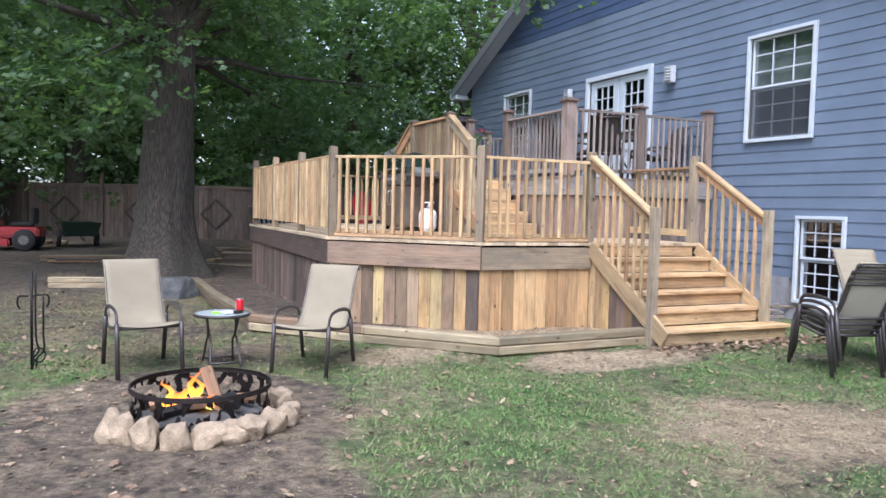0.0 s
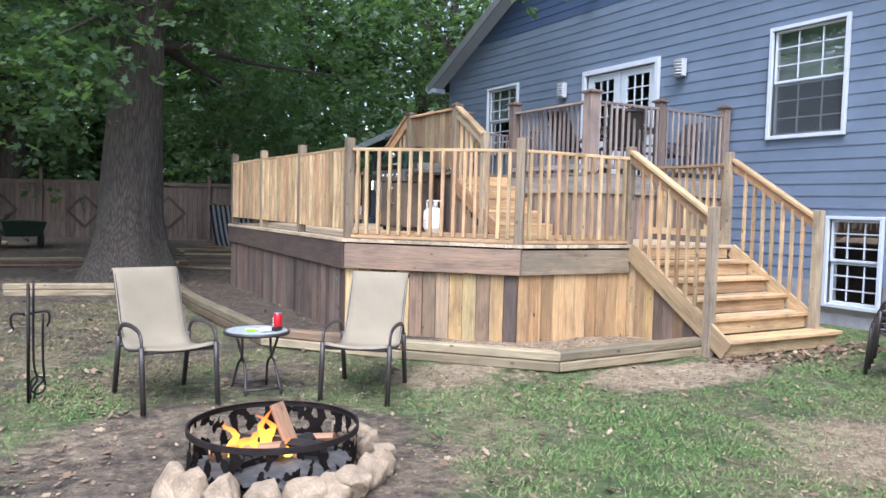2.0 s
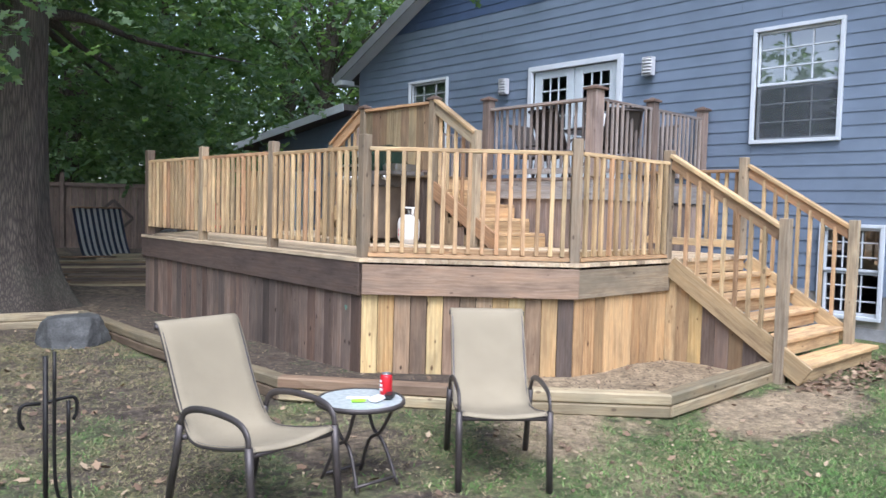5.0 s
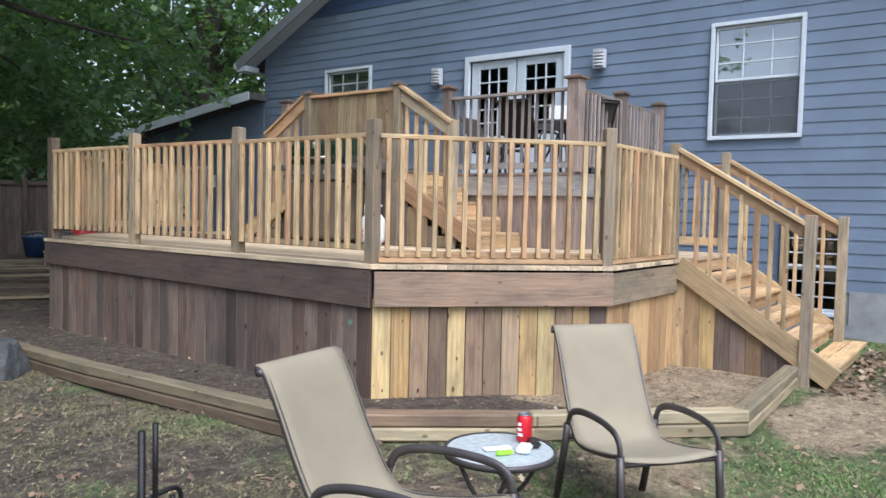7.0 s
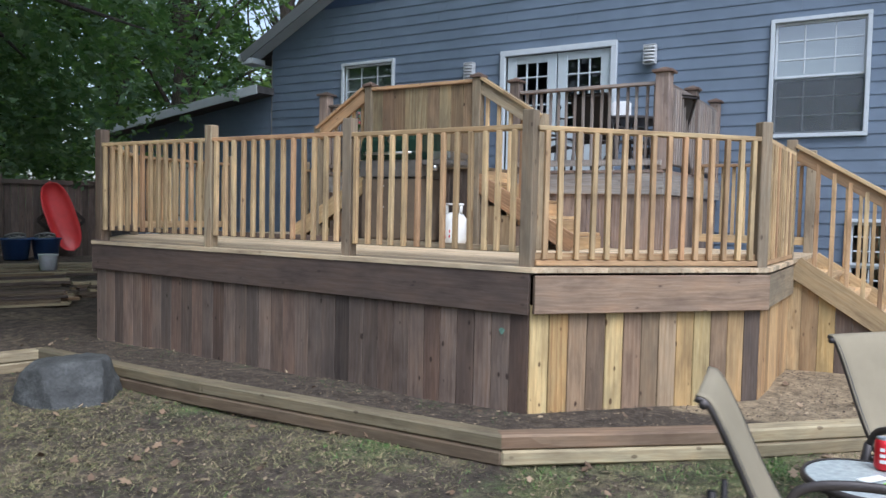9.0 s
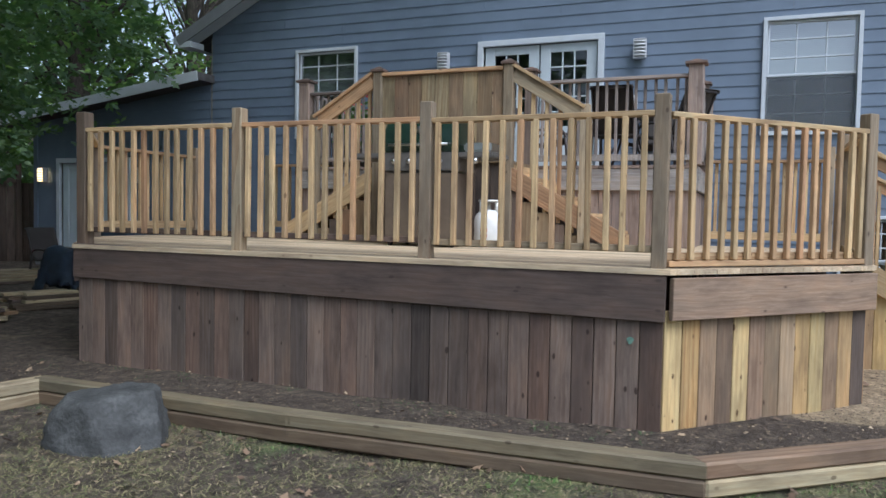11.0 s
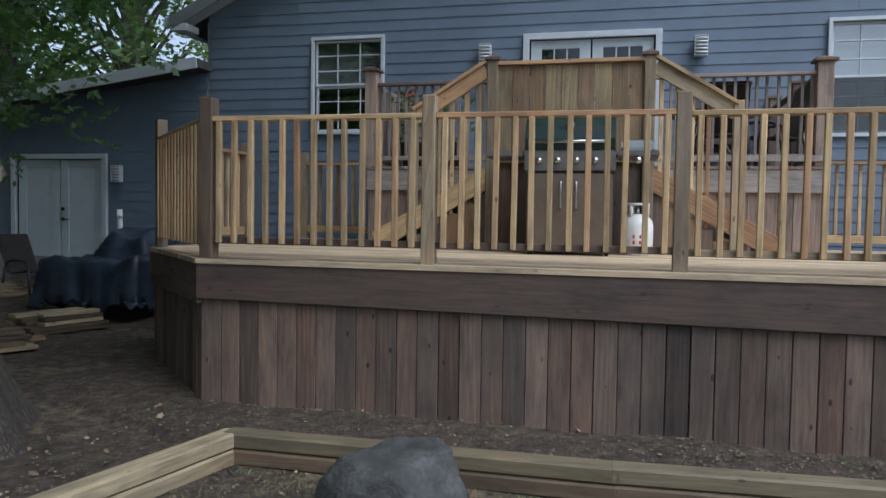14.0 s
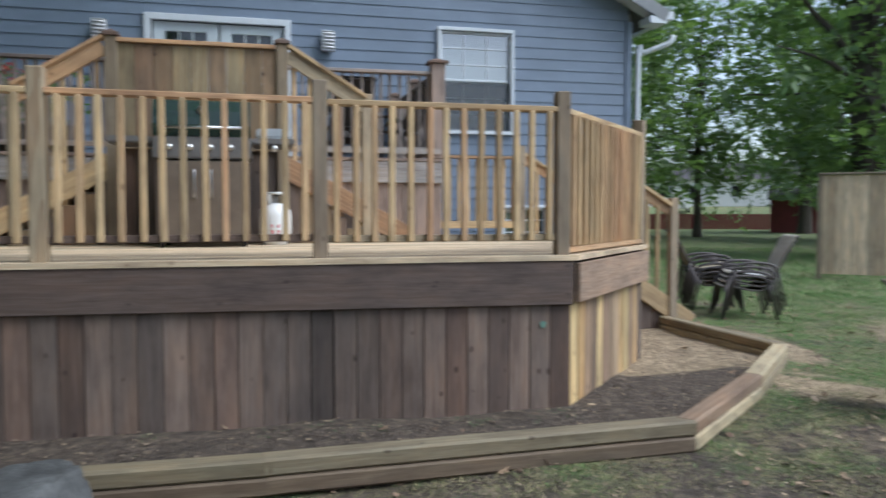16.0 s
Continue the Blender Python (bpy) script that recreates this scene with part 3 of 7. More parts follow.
def window(name, y0, y1, z0, z1, sash=(3, 3), label="", blind=False, screen=True, T=0.05):
    w = tagged(new(name), label, "window", kind="structure")
    w.matrix_basis = pose(HX, 0, 0)
    X = -0.028
    for a, b, wy in (((y0 - T, z0 - T / 2), (y1 + T, z0 - T / 2), 0), ((y0 - T, z1 + T / 2), (y1 + T, z1 + T / 2), 0)):
        board("window_frame", (HX + X, *a), (HX + X, *b), T, 0.05, M_WHITE, w, y=(0, 0, 1))
    for y in (y0 - T / 2, y1 + T / 2):
        board("window_frame", (HX + X, y, z0), (HX + X, y, z1), T, 0.05, M_WHITE, w, y=(0, 1, 0))
    zm = (z0 + z1) / 2
    for k, (a, b, x) in enumerate(((zm, z1, 0.03), (z0, zm, 0.06))):
        for zz in (a + 0.017, b - 0.017):
            board("sash_rail", (HX + x, y0, zz), (HX + x, y1, zz), 0.034, 0.03, M_WHITE, w, y=(0, 0, 1))
        for yy in (y0 + 0.016, y1 - 0.016):
            board("sash_stile", (HX + x, yy, a + 0.034), (HX + x, yy, b - 0.034), 0.032, 0.03, M_WHITE, w, y=(0, 1, 0))
        nc, nr = sash
        for i in range(1, nc):
            yy = y0 + (y1 - y0) * i / nc
            board("muntin", (HX + x, yy, a + 0.045), (HX + x, yy, b - 0.045), 0.018, 0.016, M_WHITE, w, y=(0, 1, 0))
        for j in range(1, nr):
            zz = a + (b - a) * j / nr
            board("muntin", (HX + x - 0.001, y0 + 0.04, zz), (HX + x - 0.001, y1 - 0.04, zz), 0.018, 0.016, M_WHITE, w, y=(0, 0, 1))
        bm = bmesh.new()
        sheet(bm, x + 0.009, y0 + 0.03, y1 - 0.03, a + 0.03, b - 0.03)
        p = part("pane", bm, M_GLASS, w)
        p.visible_shadow = False
    if screen:
        bm = bmesh.new()
        bx(bm, (0.012, y0 + 0.01, z0 + 0.005), (0.015, y1 - 0.01, zm - 0.01))
        part("insect_screen", bm, M_SCREEN, w)
    if blind:
        bm = bmesh.new()
        z = zm + 0.02
        while z < z1 - 0.02:
            bx(bm, (0.075, y0 + 0.03, z), (0.087, y1 - 0.03, z + 0.02))
            z += 0.024
        part("blind", bm, M_BLIND, w, "white slatted blind drawn over the upper half")
    bm = bmesh.new()
    bx(bm, (0.02, y0 - 0.02, z0 - 0.03), (0.2, y1 + 0.02, z0), 0.004)
    part("window_sill", bm, M_WHITE, w)


window("window_1", 7.14, 8.195, 2.585, 4.015, (3, 3), "white-framed double-hung window with a grille of panes", blind=True)
window("window_2", 6.57, 7.23, 0.38, 1.46, (3, 3), "white-framed basement window with a grille of panes", screen=False, T=0.045)
window("window_3", 14.31, 15.37, 2.69, 4.05, (3, 3), "white-framed double-hung window with a grille of panes", blind=True, screen=False)


def french_door(name, y0, y1, z0, z1, glazed, label):
    d = tagged(new(name), label, "door", kind="structure")
    d.matrix_basis = pose(HX, 0, 0)
    T = 0.085
    board("door_frame", (HX - 0.03, y0 - 0.02, z1 - T / 2), (HX - 0.03, y1 + 0.02, z1 - T / 2), T, 0.06, M_WHITE, d, y=(0, 0, 1))
    for y in (y0 + T / 2 - 0.02, y1 - T / 2 + 0.02):
        board("door_frame", (HX - 0.03, y, z0), (HX - 0.03, y, z1 - T), T, 0.06, M_WHITE, d, y=(0, 1, 0))
    board("threshold", (HX - 0.02, y0, z0 + 0.02), (HX - 0.02, y1, z0 + 0.02), 0.12, 0.04, M_STEEL, d)
    ym = (y0 + y1) / 2
    for a, b in ((y0 + T, ym - 0.012), (ym + 0.012, y1 - T)):
        zt, zb = z1 - T - 0.01, z0 + 0.045
        leaf = new("door_leaf")
        leaf.parent = d
        st = 0.15
        zg = z0 + 0.75 if glazed else z0 + 0.25
        for y in (a + st / 2, b - st / 2):
            board("stile", (HX + 0.03, y, zb), (HX + 0.03, y, zt), st, 0.045, M_DOOR, leaf, y=(0, 1, 0))
        for zz, hh in ((zt - 0.06, 0.12), (zg - 0.07, 0.14), (zb + 0.1, 0.2)):
            board("door_rail", (HX + 0.03, a + st, zz), (HX + 0.03, b - st, zz), hh, 0.043, M_DOOR, leaf, y=(0, 0, 1))
        if glazed:
            bm = bmesh.new()
            bx(bm, (0.03, a + st, zb + 0.2), (0.04, b - st, zg - 0.14))
            part("lower_panel", bm, M_DOOR, leaf)
            for i in (1, 2):
                yy = a + st + (b - a - 2 * st) * i / 3
                board("muntin", (HX + 0.03, yy, zg), (HX + 0.03, yy, zt - 0.12), 0.022, 0.03, M_DOOR, leaf, y=(0, 1, 0))
            for i in range(1, 5):
                zz = zg + (zt - 0.12 - zg) * i / 5
                board("muntin", (HX + 0.029, a + st, zz), (HX + 0.029, b - st, zz), 0.022, 0.03, M_DOOR, leaf, y=(0, 0, 1))
            bm = bmesh.new()
            sheet(bm, 0.036, a + st, b - st, zg, zt - 0.12)
            p = part("pane", bm, M_DGLASS, leaf)
            p.visible_shadow = False
        else:
            bm = bmesh.new()
            bx(bm, (0.025, a + st, zb + 0.2), (0.04, b - st, zt - 0.12))
            part("panel", bm, M_DOOR, leaf)
    bm = bmesh.new()
    for zz in (z0 + 0.95, z0 + 1.12):
        bmesh.ops.create_uvsphere(bm, u_segments=10, v_segments=6, radius=0.03, matrix=Matrix.Translation((-0.02, ym - 0.07, zz)))
    tube(bm, [(-0.03, ym - 0.07, z0 + 0.95), (-0.03, ym - 0.18, z0 + 0.94)], 0.012, 8)
    part("door_handle", bm, M_BLACK, d, "black lever handle", True)


french_door("door_1", 10.33, 12.18, 1.98, 4.02, True, "white double french doors with glazed upper panes")
french_door("door_2", 19.02, 20.84, 0.34, 2.37, False, "white double doors of the side wing, closed")

# ---- deck ----
ZD = 1.118
deck = thing("deck", (2.54, 8.755, 0.1), "raised wooden deck with vertical board skirting", "deck")


def skirt(a, b, z0, z1, mat, width=0.142, zjit=0.012, name="skirt_board", order=None):
    """Upright boards side by side from a to b."""
    a, b = Vector((*a, 0)), Vector((*b, 0))
    n = max(1, round((b - a).length / width))
    d = (b - a) / n
    nrm = Vector((d.y, -d.x, 0)).normalized()
    for i in range(n):
        c = a + d * (i + 0.5) + nrm * RND.choice((0, 0.002, 0.004, 0.006))
        w = d.length - RND.choice((0.003, 0.004, 0.007))
        h1 = round(z1, 2)
        h0 = round(z0 + RND.uniform(-zjit, zjit), 2)
        board(name, (c.x, c.y, h0), (c.x, c.y, h1), round(w, 3), 0.02, order[i % len(order)] if order else mat, deck, y=d.normalized())


def rim(a, b, z0, z1, mat, t=0.038):
    zm = (z0 + z1) / 2
    d = (Vector((*b, 0)) - Vector((*a, 0))).normalized()
    n = Vector((d.y, -d.x, 0)) * (t / 2 + 0.012)
    board("rim_board", (a[0] + n.x, a[1] + n.y, zm), (b[0] + n.x, b[1] + n.y, zm), z1 - z0, t, mat, deck, y=(0, 0, 1))


W3, S4, SE, N4, W0, NE = (2.56, 8.77), (3.93, 7.52), (5.41, 7.52), (3.86, 14.86), (2.56, 13.59), (5.41, 14.86)
skirt(W0, W3, 0.06, 0.84, M_SKW)
M_YEL = wood("yellow_pine", (0.60, 0.46, 0.23), (0.68, 0.54, 0.27), (0.62, 0.47, 0.22), knots=0.8, grime=0.4)
M_GOLD = wood("golden_cedar", (0.48, 0.32, 0.14), (0.56, 0.39, 0.18), (0.50, 0.34, 0.17), knots=0.9, grime=0.5)
M_BRN = wood("brown_cedar", (0.27, 0.19, 0.12), (0.33, 0.235, 0.15), (0.29, 0.20, 0.135), knots=0.85, grime=0.6)
M_TAN = wood("tan_cedar", (0.46, 0.34, 0.21), (0.52, 0.39, 0.25), (0.44, 0.32, 0.20), knots=0.85, grime=0.5)
skirt(W3, S4, 0.06, 0.86, M_SKS, order=(M_YEL, M_GOLD, M_BRN, M_BRN, M_YEL, M_BRN, M_TAN, M_TAN, M_GOLD, M_YEL, M_BRN, M_GOLD, M_SKW))
skirt(S4, SE, 0.06, 0.86, M_SKE)
skirt(N4, W0, 0.04, 0.86, M_SKW)
skirt(NE, N4, 0.04, 0.86, M_SKW)
skirt((7.03, 7.52), (7.03, 14.86), 0.10, 1.0, M_SKW)
skirt((7.03, 14.86), NE, 0.14, 1.0, M_SKW)
board("rim_board", (2.529, 13.62, 0.982), (2.529, 8.76, 0.935), 0.288, 0.038, M_RIMW, deck, y=(0, 0, 1))
rim((2.548, 8.75), (3.935, 7.485), 0.805, 1.065, M_RIMS)
rim((3.93, 7.52), (5.41, 7.52), 0.805, 1.06, M_POST)
rim(N4, W0, 0.80, 1.075, M_RIMW)
rim(NE, N4, 0.80, 1.075, M_RIMW)
rim((7.03, 7.52), (7.03, 14.86), 0.80, 1.075, M_RIMW)


def decking():
    """Boards along y, clipped to the outline, with gaps."""
    out = [(2.50, 8.735), (3.91, 7.455), (7.08, 7.455), (7.08, 14.92), (3.84, 14.92), (2.50, 13.62)]
    x = 2.50
    while x < 7.05:
        x1 = min(x + 0.138, 7.08)
        bm = bmesh.new()
        def ends(xx):
            lo = 8.735 - (xx - 2.50) / 1.41 * 1.28 if xx < 3.91 else 7.455
            hi = 13.62 + (xx - 2.50) / 1.34 * 1.30 if xx < 3.84 else 14.92
            return lo, hi
        a, b = ends(x), ends(x1)
        c = [(x, a[0]), (x1, b[0]), (x1, b[1]), (x, a[1])]
        # local x along the board
        cx, cy = (x + x1) / 2, 11.2
        lo = [bm.verts.new((q - cy, -(p - cx), -0.034)) for p, q in c]
        hi = [bm.verts.new((q - cy, -(p - cx), 0.0)) for p, q in c]
        bm.faces.new(lo), bm.faces.new(hi[::-1])
        for k in range(4):
            bm.faces.new((lo[k], hi[k], hi[(k + 1) % 4], lo[(k + 1) % 4]))
        bmesh.ops.recalc_face_normals(bm, faces=bm.faces[:])
        put("decking_board", to_mesh(bm, "decking"), M_DECK, deck, pose(cx, cy, ZD, 0, 0, 90))
        x = x1 + 0.005


decking()


def post(x, y, z0, z1, mat, parent, s=0.09, rz=0.0, tilt=0.0):
    m = pose(x, y, (z0 + z1) / 2, 0, 0, rz) @ pose(0, 0, 0, tilt, -90, 0)
    return put("post", board_mesh(z1 - z0, s, s, mat, 0.006), mat, parent, m)


def railing(a, b, zt, zb, n, label, mt, mb, ml, posts=(), bal=0.036, cap=0.088, group="deck railings", low_h=0.088, plate=False):
    """Top rail, bottom rail and balusters between the post centres a and b."""
    A, B = Vector((*a, 0)), Vector((*b, 0))
    r = thing("deck_railing", (*(A + B).xy / 2, zb), label, "railing", group)
    d = (B - A).normalized()
    nrm = Vector((d.y, -d.x, 0))
    p, q = A + d * 0.046, B - d * 0.046
    up = Vector((0, 0, 1))
    board("top_rail", p + up * (zt - 0.017), q + up * (zt - 0.017), cap, 0.034, mt, r)
    board("bottom_rail", p + up * (zb + low_h / 2) - nrm * 0.002, q + up * (zb + low_h / 2) - nrm * 0.002, low_h, 0.036, ml, r, y=(0, 0, 1))
    if plate:
        board("base_plate", p + up * (ZD + 0.028) + nrm * 0.0, q + up * (ZD + 0.03), 0.09, 0.036, ml, r)
    L = (q - p).length
    for i in range(n):
        c = p + d * (L * (i + 0.5) / n + RND.uniform(-0.008, 0.008)) + nrm * 0.038
        t = c + d * RND.uniform(-0.007, 0.007)
        board("baluster", c + up * (zb + 0.005), t + up * (zt - 0.034), bal, bal, mb, r, y=d)
    for x, y, z0, z1, mp, s in posts:
        post(x, y, z0, z1, mp, r, s, math.degrees(math.atan2(d.y, d.x)) + RND.uniform(-2, 2), RND.uniform(-0.4, 0.4))
    return r


LR = "cedar deck railing with square balusters"
PZ = 2.195
P0, P1, P2, P3, P4, PE, PF = (2.595, 13.57), (2.60, 11.975), (2.62, 10.40), (2.60, 8.815), (3.935, 7.54), (5.41, 7.53), (7.01, 7.53)
PM, PN, PG = (3.86, 14.80), (5.44, 14.82), (7.01, 14.82)
railing(P0, P1, 2.10, 1.222, 13, LR, M_NEW, M_NEW, M_RIMW, [(*P0, 1.09, 2.235, M_POSTD, 0.10), (*P1, 1.075, 2.215, M_POST, 0.09)], low_h=0.045)
railing(P1, P2, 2.10, 1.222, 13, LR, M_NEW, M_NEW, M_RIMW, [(*P2, 1.075, 2.205, M_POST, 0.09)], low_h=0.045)
railing(P2, P3, 2.09, 1.212, 13, LR, M_NEW, M_NEW, M_POST, [(*P3, 1.06, 2.19, M_POST, 0.09)], low_h=0.045)
railing(P3, P4, 2.085, 1.165, 15, LR, M_NEW, M_NEW, M_NEW, [(*P4, 1.00, 2.195, M_POST, 0.09)], plate=True, low_h=0.05)
railing(P4, PE, 2.085, 1.165, 12, LR, M_NEW, M_NEW, M_NEW, [(*PE, 1.06, 2.20, M_POST, 0.09)], plate=True, low_h=0.05)
railing(PF, (7.01, 8.80), 2.10, 1.20, 10, LR, M_NEW, M_NEW, M_NEW, [(*PF, 1.06, 2.235, M_POST, 0.09)])
railing(PM, P0, 2.10, 1.20, 14, LR, M_NEW, M_NEW, M_RIMW, [(*PM, 1.09, 2.26, M_POST, 0.09)], low_h=0.045)
railing(PN, PM, 2.10, 1.20, 13, LR, M_NEW, M_NEW, M_NEW, [(*PN, 1.09, 2.2, M_POST, 0.09)])
railing((7.01, 13.60), PG, 2.10, 1.20, 10, LR, M_NEW, M_NEW, M_NEW, [(*PG, 1.09, 2.23, M_POST, 0.09)])


def outer_stairs(s, y0, label):
    """Six rises from the lawn to the deck; s = -1 goes south, 1 north."""
    st = thing("deck_stairs", (6.2, y0, 0.1), label, "stairs", "stairs")
    g, rise, run = 0.10, (ZD - 0.10) / 6, 0.262
    xa, xb = 5.43, 7.01
    for i in range(1, 6):
        z = g + rise * i
        ya = y0 + s * run * (5 - i)
        yb = ya + s * run
        wide = (xa - 0.01, xb + 0.20) if i == 1 else (xa - 0.014, xb + 0.014)
        for k in (0, 1):
            yy = ya + s * (0.068 + k * 0.137 + (0.03 if i > 1 else 0.05))
            board("tread", (wide[0], yy, z - 0.018), (wide[1], yy, z - 0.018), 0.133, 0.036, M_STAIR, st)
        board("riser", (wide[0] + 0.01, yb - s * 0.012, z - 0.036 - (rise - 0.036) / 2), (wide[1] - 0.01, yb - s * 0.012, z - 0.036 - (rise - 0.036) / 2), rise - 0.037, 0.022, M_STAIR if i > 1 else M_NEW, st, y=(0, 0, 1))
    board("riser", (xa + 0.03, y0 - s * 0.012, ZD - 0.036 - 0.065), (xb - 0.03, y0 - s * 0.012, ZD - 0.036 - 0.065), 0.13, 0.022, M_STAIR, st, y=(0, 0, 1))
    ye = y0 + s * run * 5.05
    for x in (xa - 0.035, xb + 0.035):
        d = Vector((0, ye - y0, -(ZD - 0.2))).normalized()
        board("stringer", (x, y0 - s * 0.0, ZD - 0.06), (x, ye + s * (0.04 if x < 6 else -0.22), 0.17 if x < 6 else 0.36), 0.20 if x < 6 else 0.16, 0.038, M_NEW, st, y=Vector((1, 0, 0)).cross(d))
        ny = y0 + s * 1.13
        post(x, ny, 0.06, 1.555, M_POST, st)
        # handrail: a flat cap over an upright board
        a, b = Vector((x, y0 - s * 0.02, 2.145)), Vector((x, ny - s * 0.03, 1.475))
        board("handrail", a, b, 0.09, 0.036, M_NEW, st)
        o = Vector((0, 0, -0.075))
        board("handrail_board", a + o, b + o, 0.10, 0.034, M_NEW, st, y=(0, 0, 1))
        for i in range(7):
            f = (i + 0.9) / 8.1
            y = y0 + s * (0.05 + f * 1.05)
            zt = a.z + (b.z - a.z) * f - 0.09
            zl = ZD - 0.06 + (0.17 - ZD + 0.06) * (f * 1.05 + 0.05) / 1.36 + 0.10
            board("baluster", (x + 0.0, y, zl), (x, y, zt), 0.036, 0.036, M_NEW, st, y=(0, 1, 0))
    if s < 0:
        for i in range(8):
            y = y0 + 0.0 - i * 0.14
            zt = ZD - 0.07 - (i + 0.5) * 0.14 * 0.66
            if zt > 0.2:
                board("side_board", (xa + 0.004, y, 0.10), (xa + 0.004, y, round(zt, 2)), 0.138, 0.02, (M_NEW, M_NEW, M_SKS, M_SKW, M_SKW, M_SKS, M_SKW, M_SKW)[i], st, y=(0, 1, 0))
    return st


outer_stairs(-1, 7.47, "pine deck stairs with sloping handrails going down to the lawn")

# ---- upper deck ----
ZU = 1.98
up = thing("upper_deck", (5.95, 8.85, ZD), "upper deck platform against the house, weathered wood", "deck")
UX0, UY0, UY1 = 5.93, 8.83, 13.57
y = UY0
while y < UY1 - 0.05:
    board("decking_board", (UX0 - 0.03, y + 0.07, ZU - 0.017), (HX - 0.03, y + 0.07, ZU - 0.017), 0.138, 0.034, M_UP, up)
    y += 0.1436
for a, b in (((UX0, UY0), (UX0, UY1)), ((UX0, UY0), (HX - 0.03, UY0)), ((UX0, UY1), (HX - 0.03, UY1))):
    board("rim_board", (*a, ZU - 0.15), (*b, ZU - 0.15), 0.23, 0.038, M_UPG, up, y=(0, 0, 1))
for k in range(33):
    yy = UY0 + 0.07 + k * 0.1436
    board("skirt_board", (UX0 + 0.03, yy, ZD + 0.002), (UX0 + 0.03, yy, ZU - 0.24), 0.139, 0.02, M_UP, up, y=(0, 1, 0))
for k in range(18):
    xx = UX0 + 0.1 + k * 0.1436
    zb = ZD + 0.002 if xx < 7.02 else 0.12
    board("skirt_board", (xx, UY0 + 0.03, zb), (xx, UY0 + 0.03, ZU - 0.27), 0.139, 0.02, M_UP, up, y=(1, 0, 0))
bm = bmesh.new()
bx(bm, (-0.075, 0.0, 0.905), (-0.045, 1.70, 0.965), 0.004)
part("ledge", bm, M_UPG, up)


def cap_post(x, y, z0, z1, mat, parent, s=0.14):
    p = post(x, y, z0, z1 - 0.05, mat, parent, s)
    bm = bmesh.new()
    bx(bm, (-s * 0.72, -s * 0.72, -0.05), (s * 0.72, s * 0.72, -0.022), 0.004)
    q = [bm.verts.new((sx * s * 0.62, sy * s * 0.62, -0.021)) for sx, sy in ((-1, -1), (1, -1), (1, 1), (-1, 1))] + [bm.verts.new((0, 0, 0.015))]
    for k in range(4):
        bm.faces.new((q[k], q[(k + 1) % 4], q[4]))
    put("post_cap", to_mesh(bm, "cap"), M_CAP, p, pose(x, y, z1))
    return p


M_CAP = wood("weathered_cap", (0.185, 0.125, 0.10), (0.21, 0.15, 0.12), (0.17, 0.125, 0.105), knots=0.2)
UR = "weathered upper deck railing with thin grey balusters"


def up_rail(a, b, n, posts):
    r = railing(a, b, 2.915, 2.05, n, UR, M_UPB, M_UPB, M_UPB, bal=0.03, cap=0.08, group="upper deck railings", low_h=0.05)
    for x, yy, z1, s in posts:
        cap_post(x, yy, ZU, z1, M_UP, r, s)


up_rail((5.97, 8.87), (5.99, 10.60), 16, [(5.97, 8.87, 3.05, 0.15), (5.99, 10.62, 3.07, 0.12)])
up_rail((5.97, 8.87), (7.19, 8.87), 11, [(7.19, 8.87, 3.04, 0.12)])
up_rail((7.19, 8.87), (8.47, 8.89), 11, [(8.50, 8.89, 3.07, 0.12)])
up_rail((5.99, 11.95), (5.99, 13.54), 15, [(5.99, 13.54, 3.09, 0.14), (5.99, 11.95, 3.05, 0.12)])
up_rail((5.99, 13.54), (7.19, 13.54), 11, [(7.19, 13.54, 3.04, 0.12)])
up_rail((7.19, 13.54), (8.47, 13.54), 11, [(8.50, 13.54, 3.05, 0.12)])

# landing with a board screen, and two flights down to the lower deck
M_SCRY = wood("olive_screen_cedar", (0.40, 0.31, 0.175), (0.46, 0.365, 0.21), (0.37, 0.30, 0.18), knots=0.85, grime=0.6)
M_SCRB = wood("brown_screen_cedar", (0.30, 0.205, 0.125), (0.35, 0.25, 0.15), (0.29, 0.19, 0.125), knots=0.85, grime=0.6)
land = thing("stair_landing", (4.94, 10.57, ZD), "landing with a tall vertical board privacy screen and stairs both ways", "stair landing")
for k in range(7):
    board("decking_board", (4.97 + k * 0.1425, 10.55, ZU - 0.017), (4.97 + k * 0.1425, 11.99, ZU - 0.017), 0.138, 0.034, M_SCR, land)
for k in range(9):
    yy = 10.65 + k * 0.1525
    z1 = 2.855
    xs = 4.945 - 0.004 * (k % 2)
    board("screen_board", (xs, yy, 2.04), (xs, yy, z1), 0.1495, 0.02, (M_SCRB, M_SCR, M_SCRY, M_SCRB, M_SCRY, M_SCRY, M_SCR, M_SCRB, M_SCRY)[k], land, y=(0, 1, 0))
    board("screen_board", (4.95, yy, ZD + 0.01), (4.95, yy, 2.02), 0.147, 0.02, M_SKW, land, y=(0, 1, 0))
board("screen_cap", (4.94, 10.60, 2.876), (4.94, 11.94, 2.876), 0.09, 0.036, M_NEW, land)
for yy in (10.545, 11.98):
    cap_post(4.94, yy, ZD, 2.955, M_POST, land, 0.10)
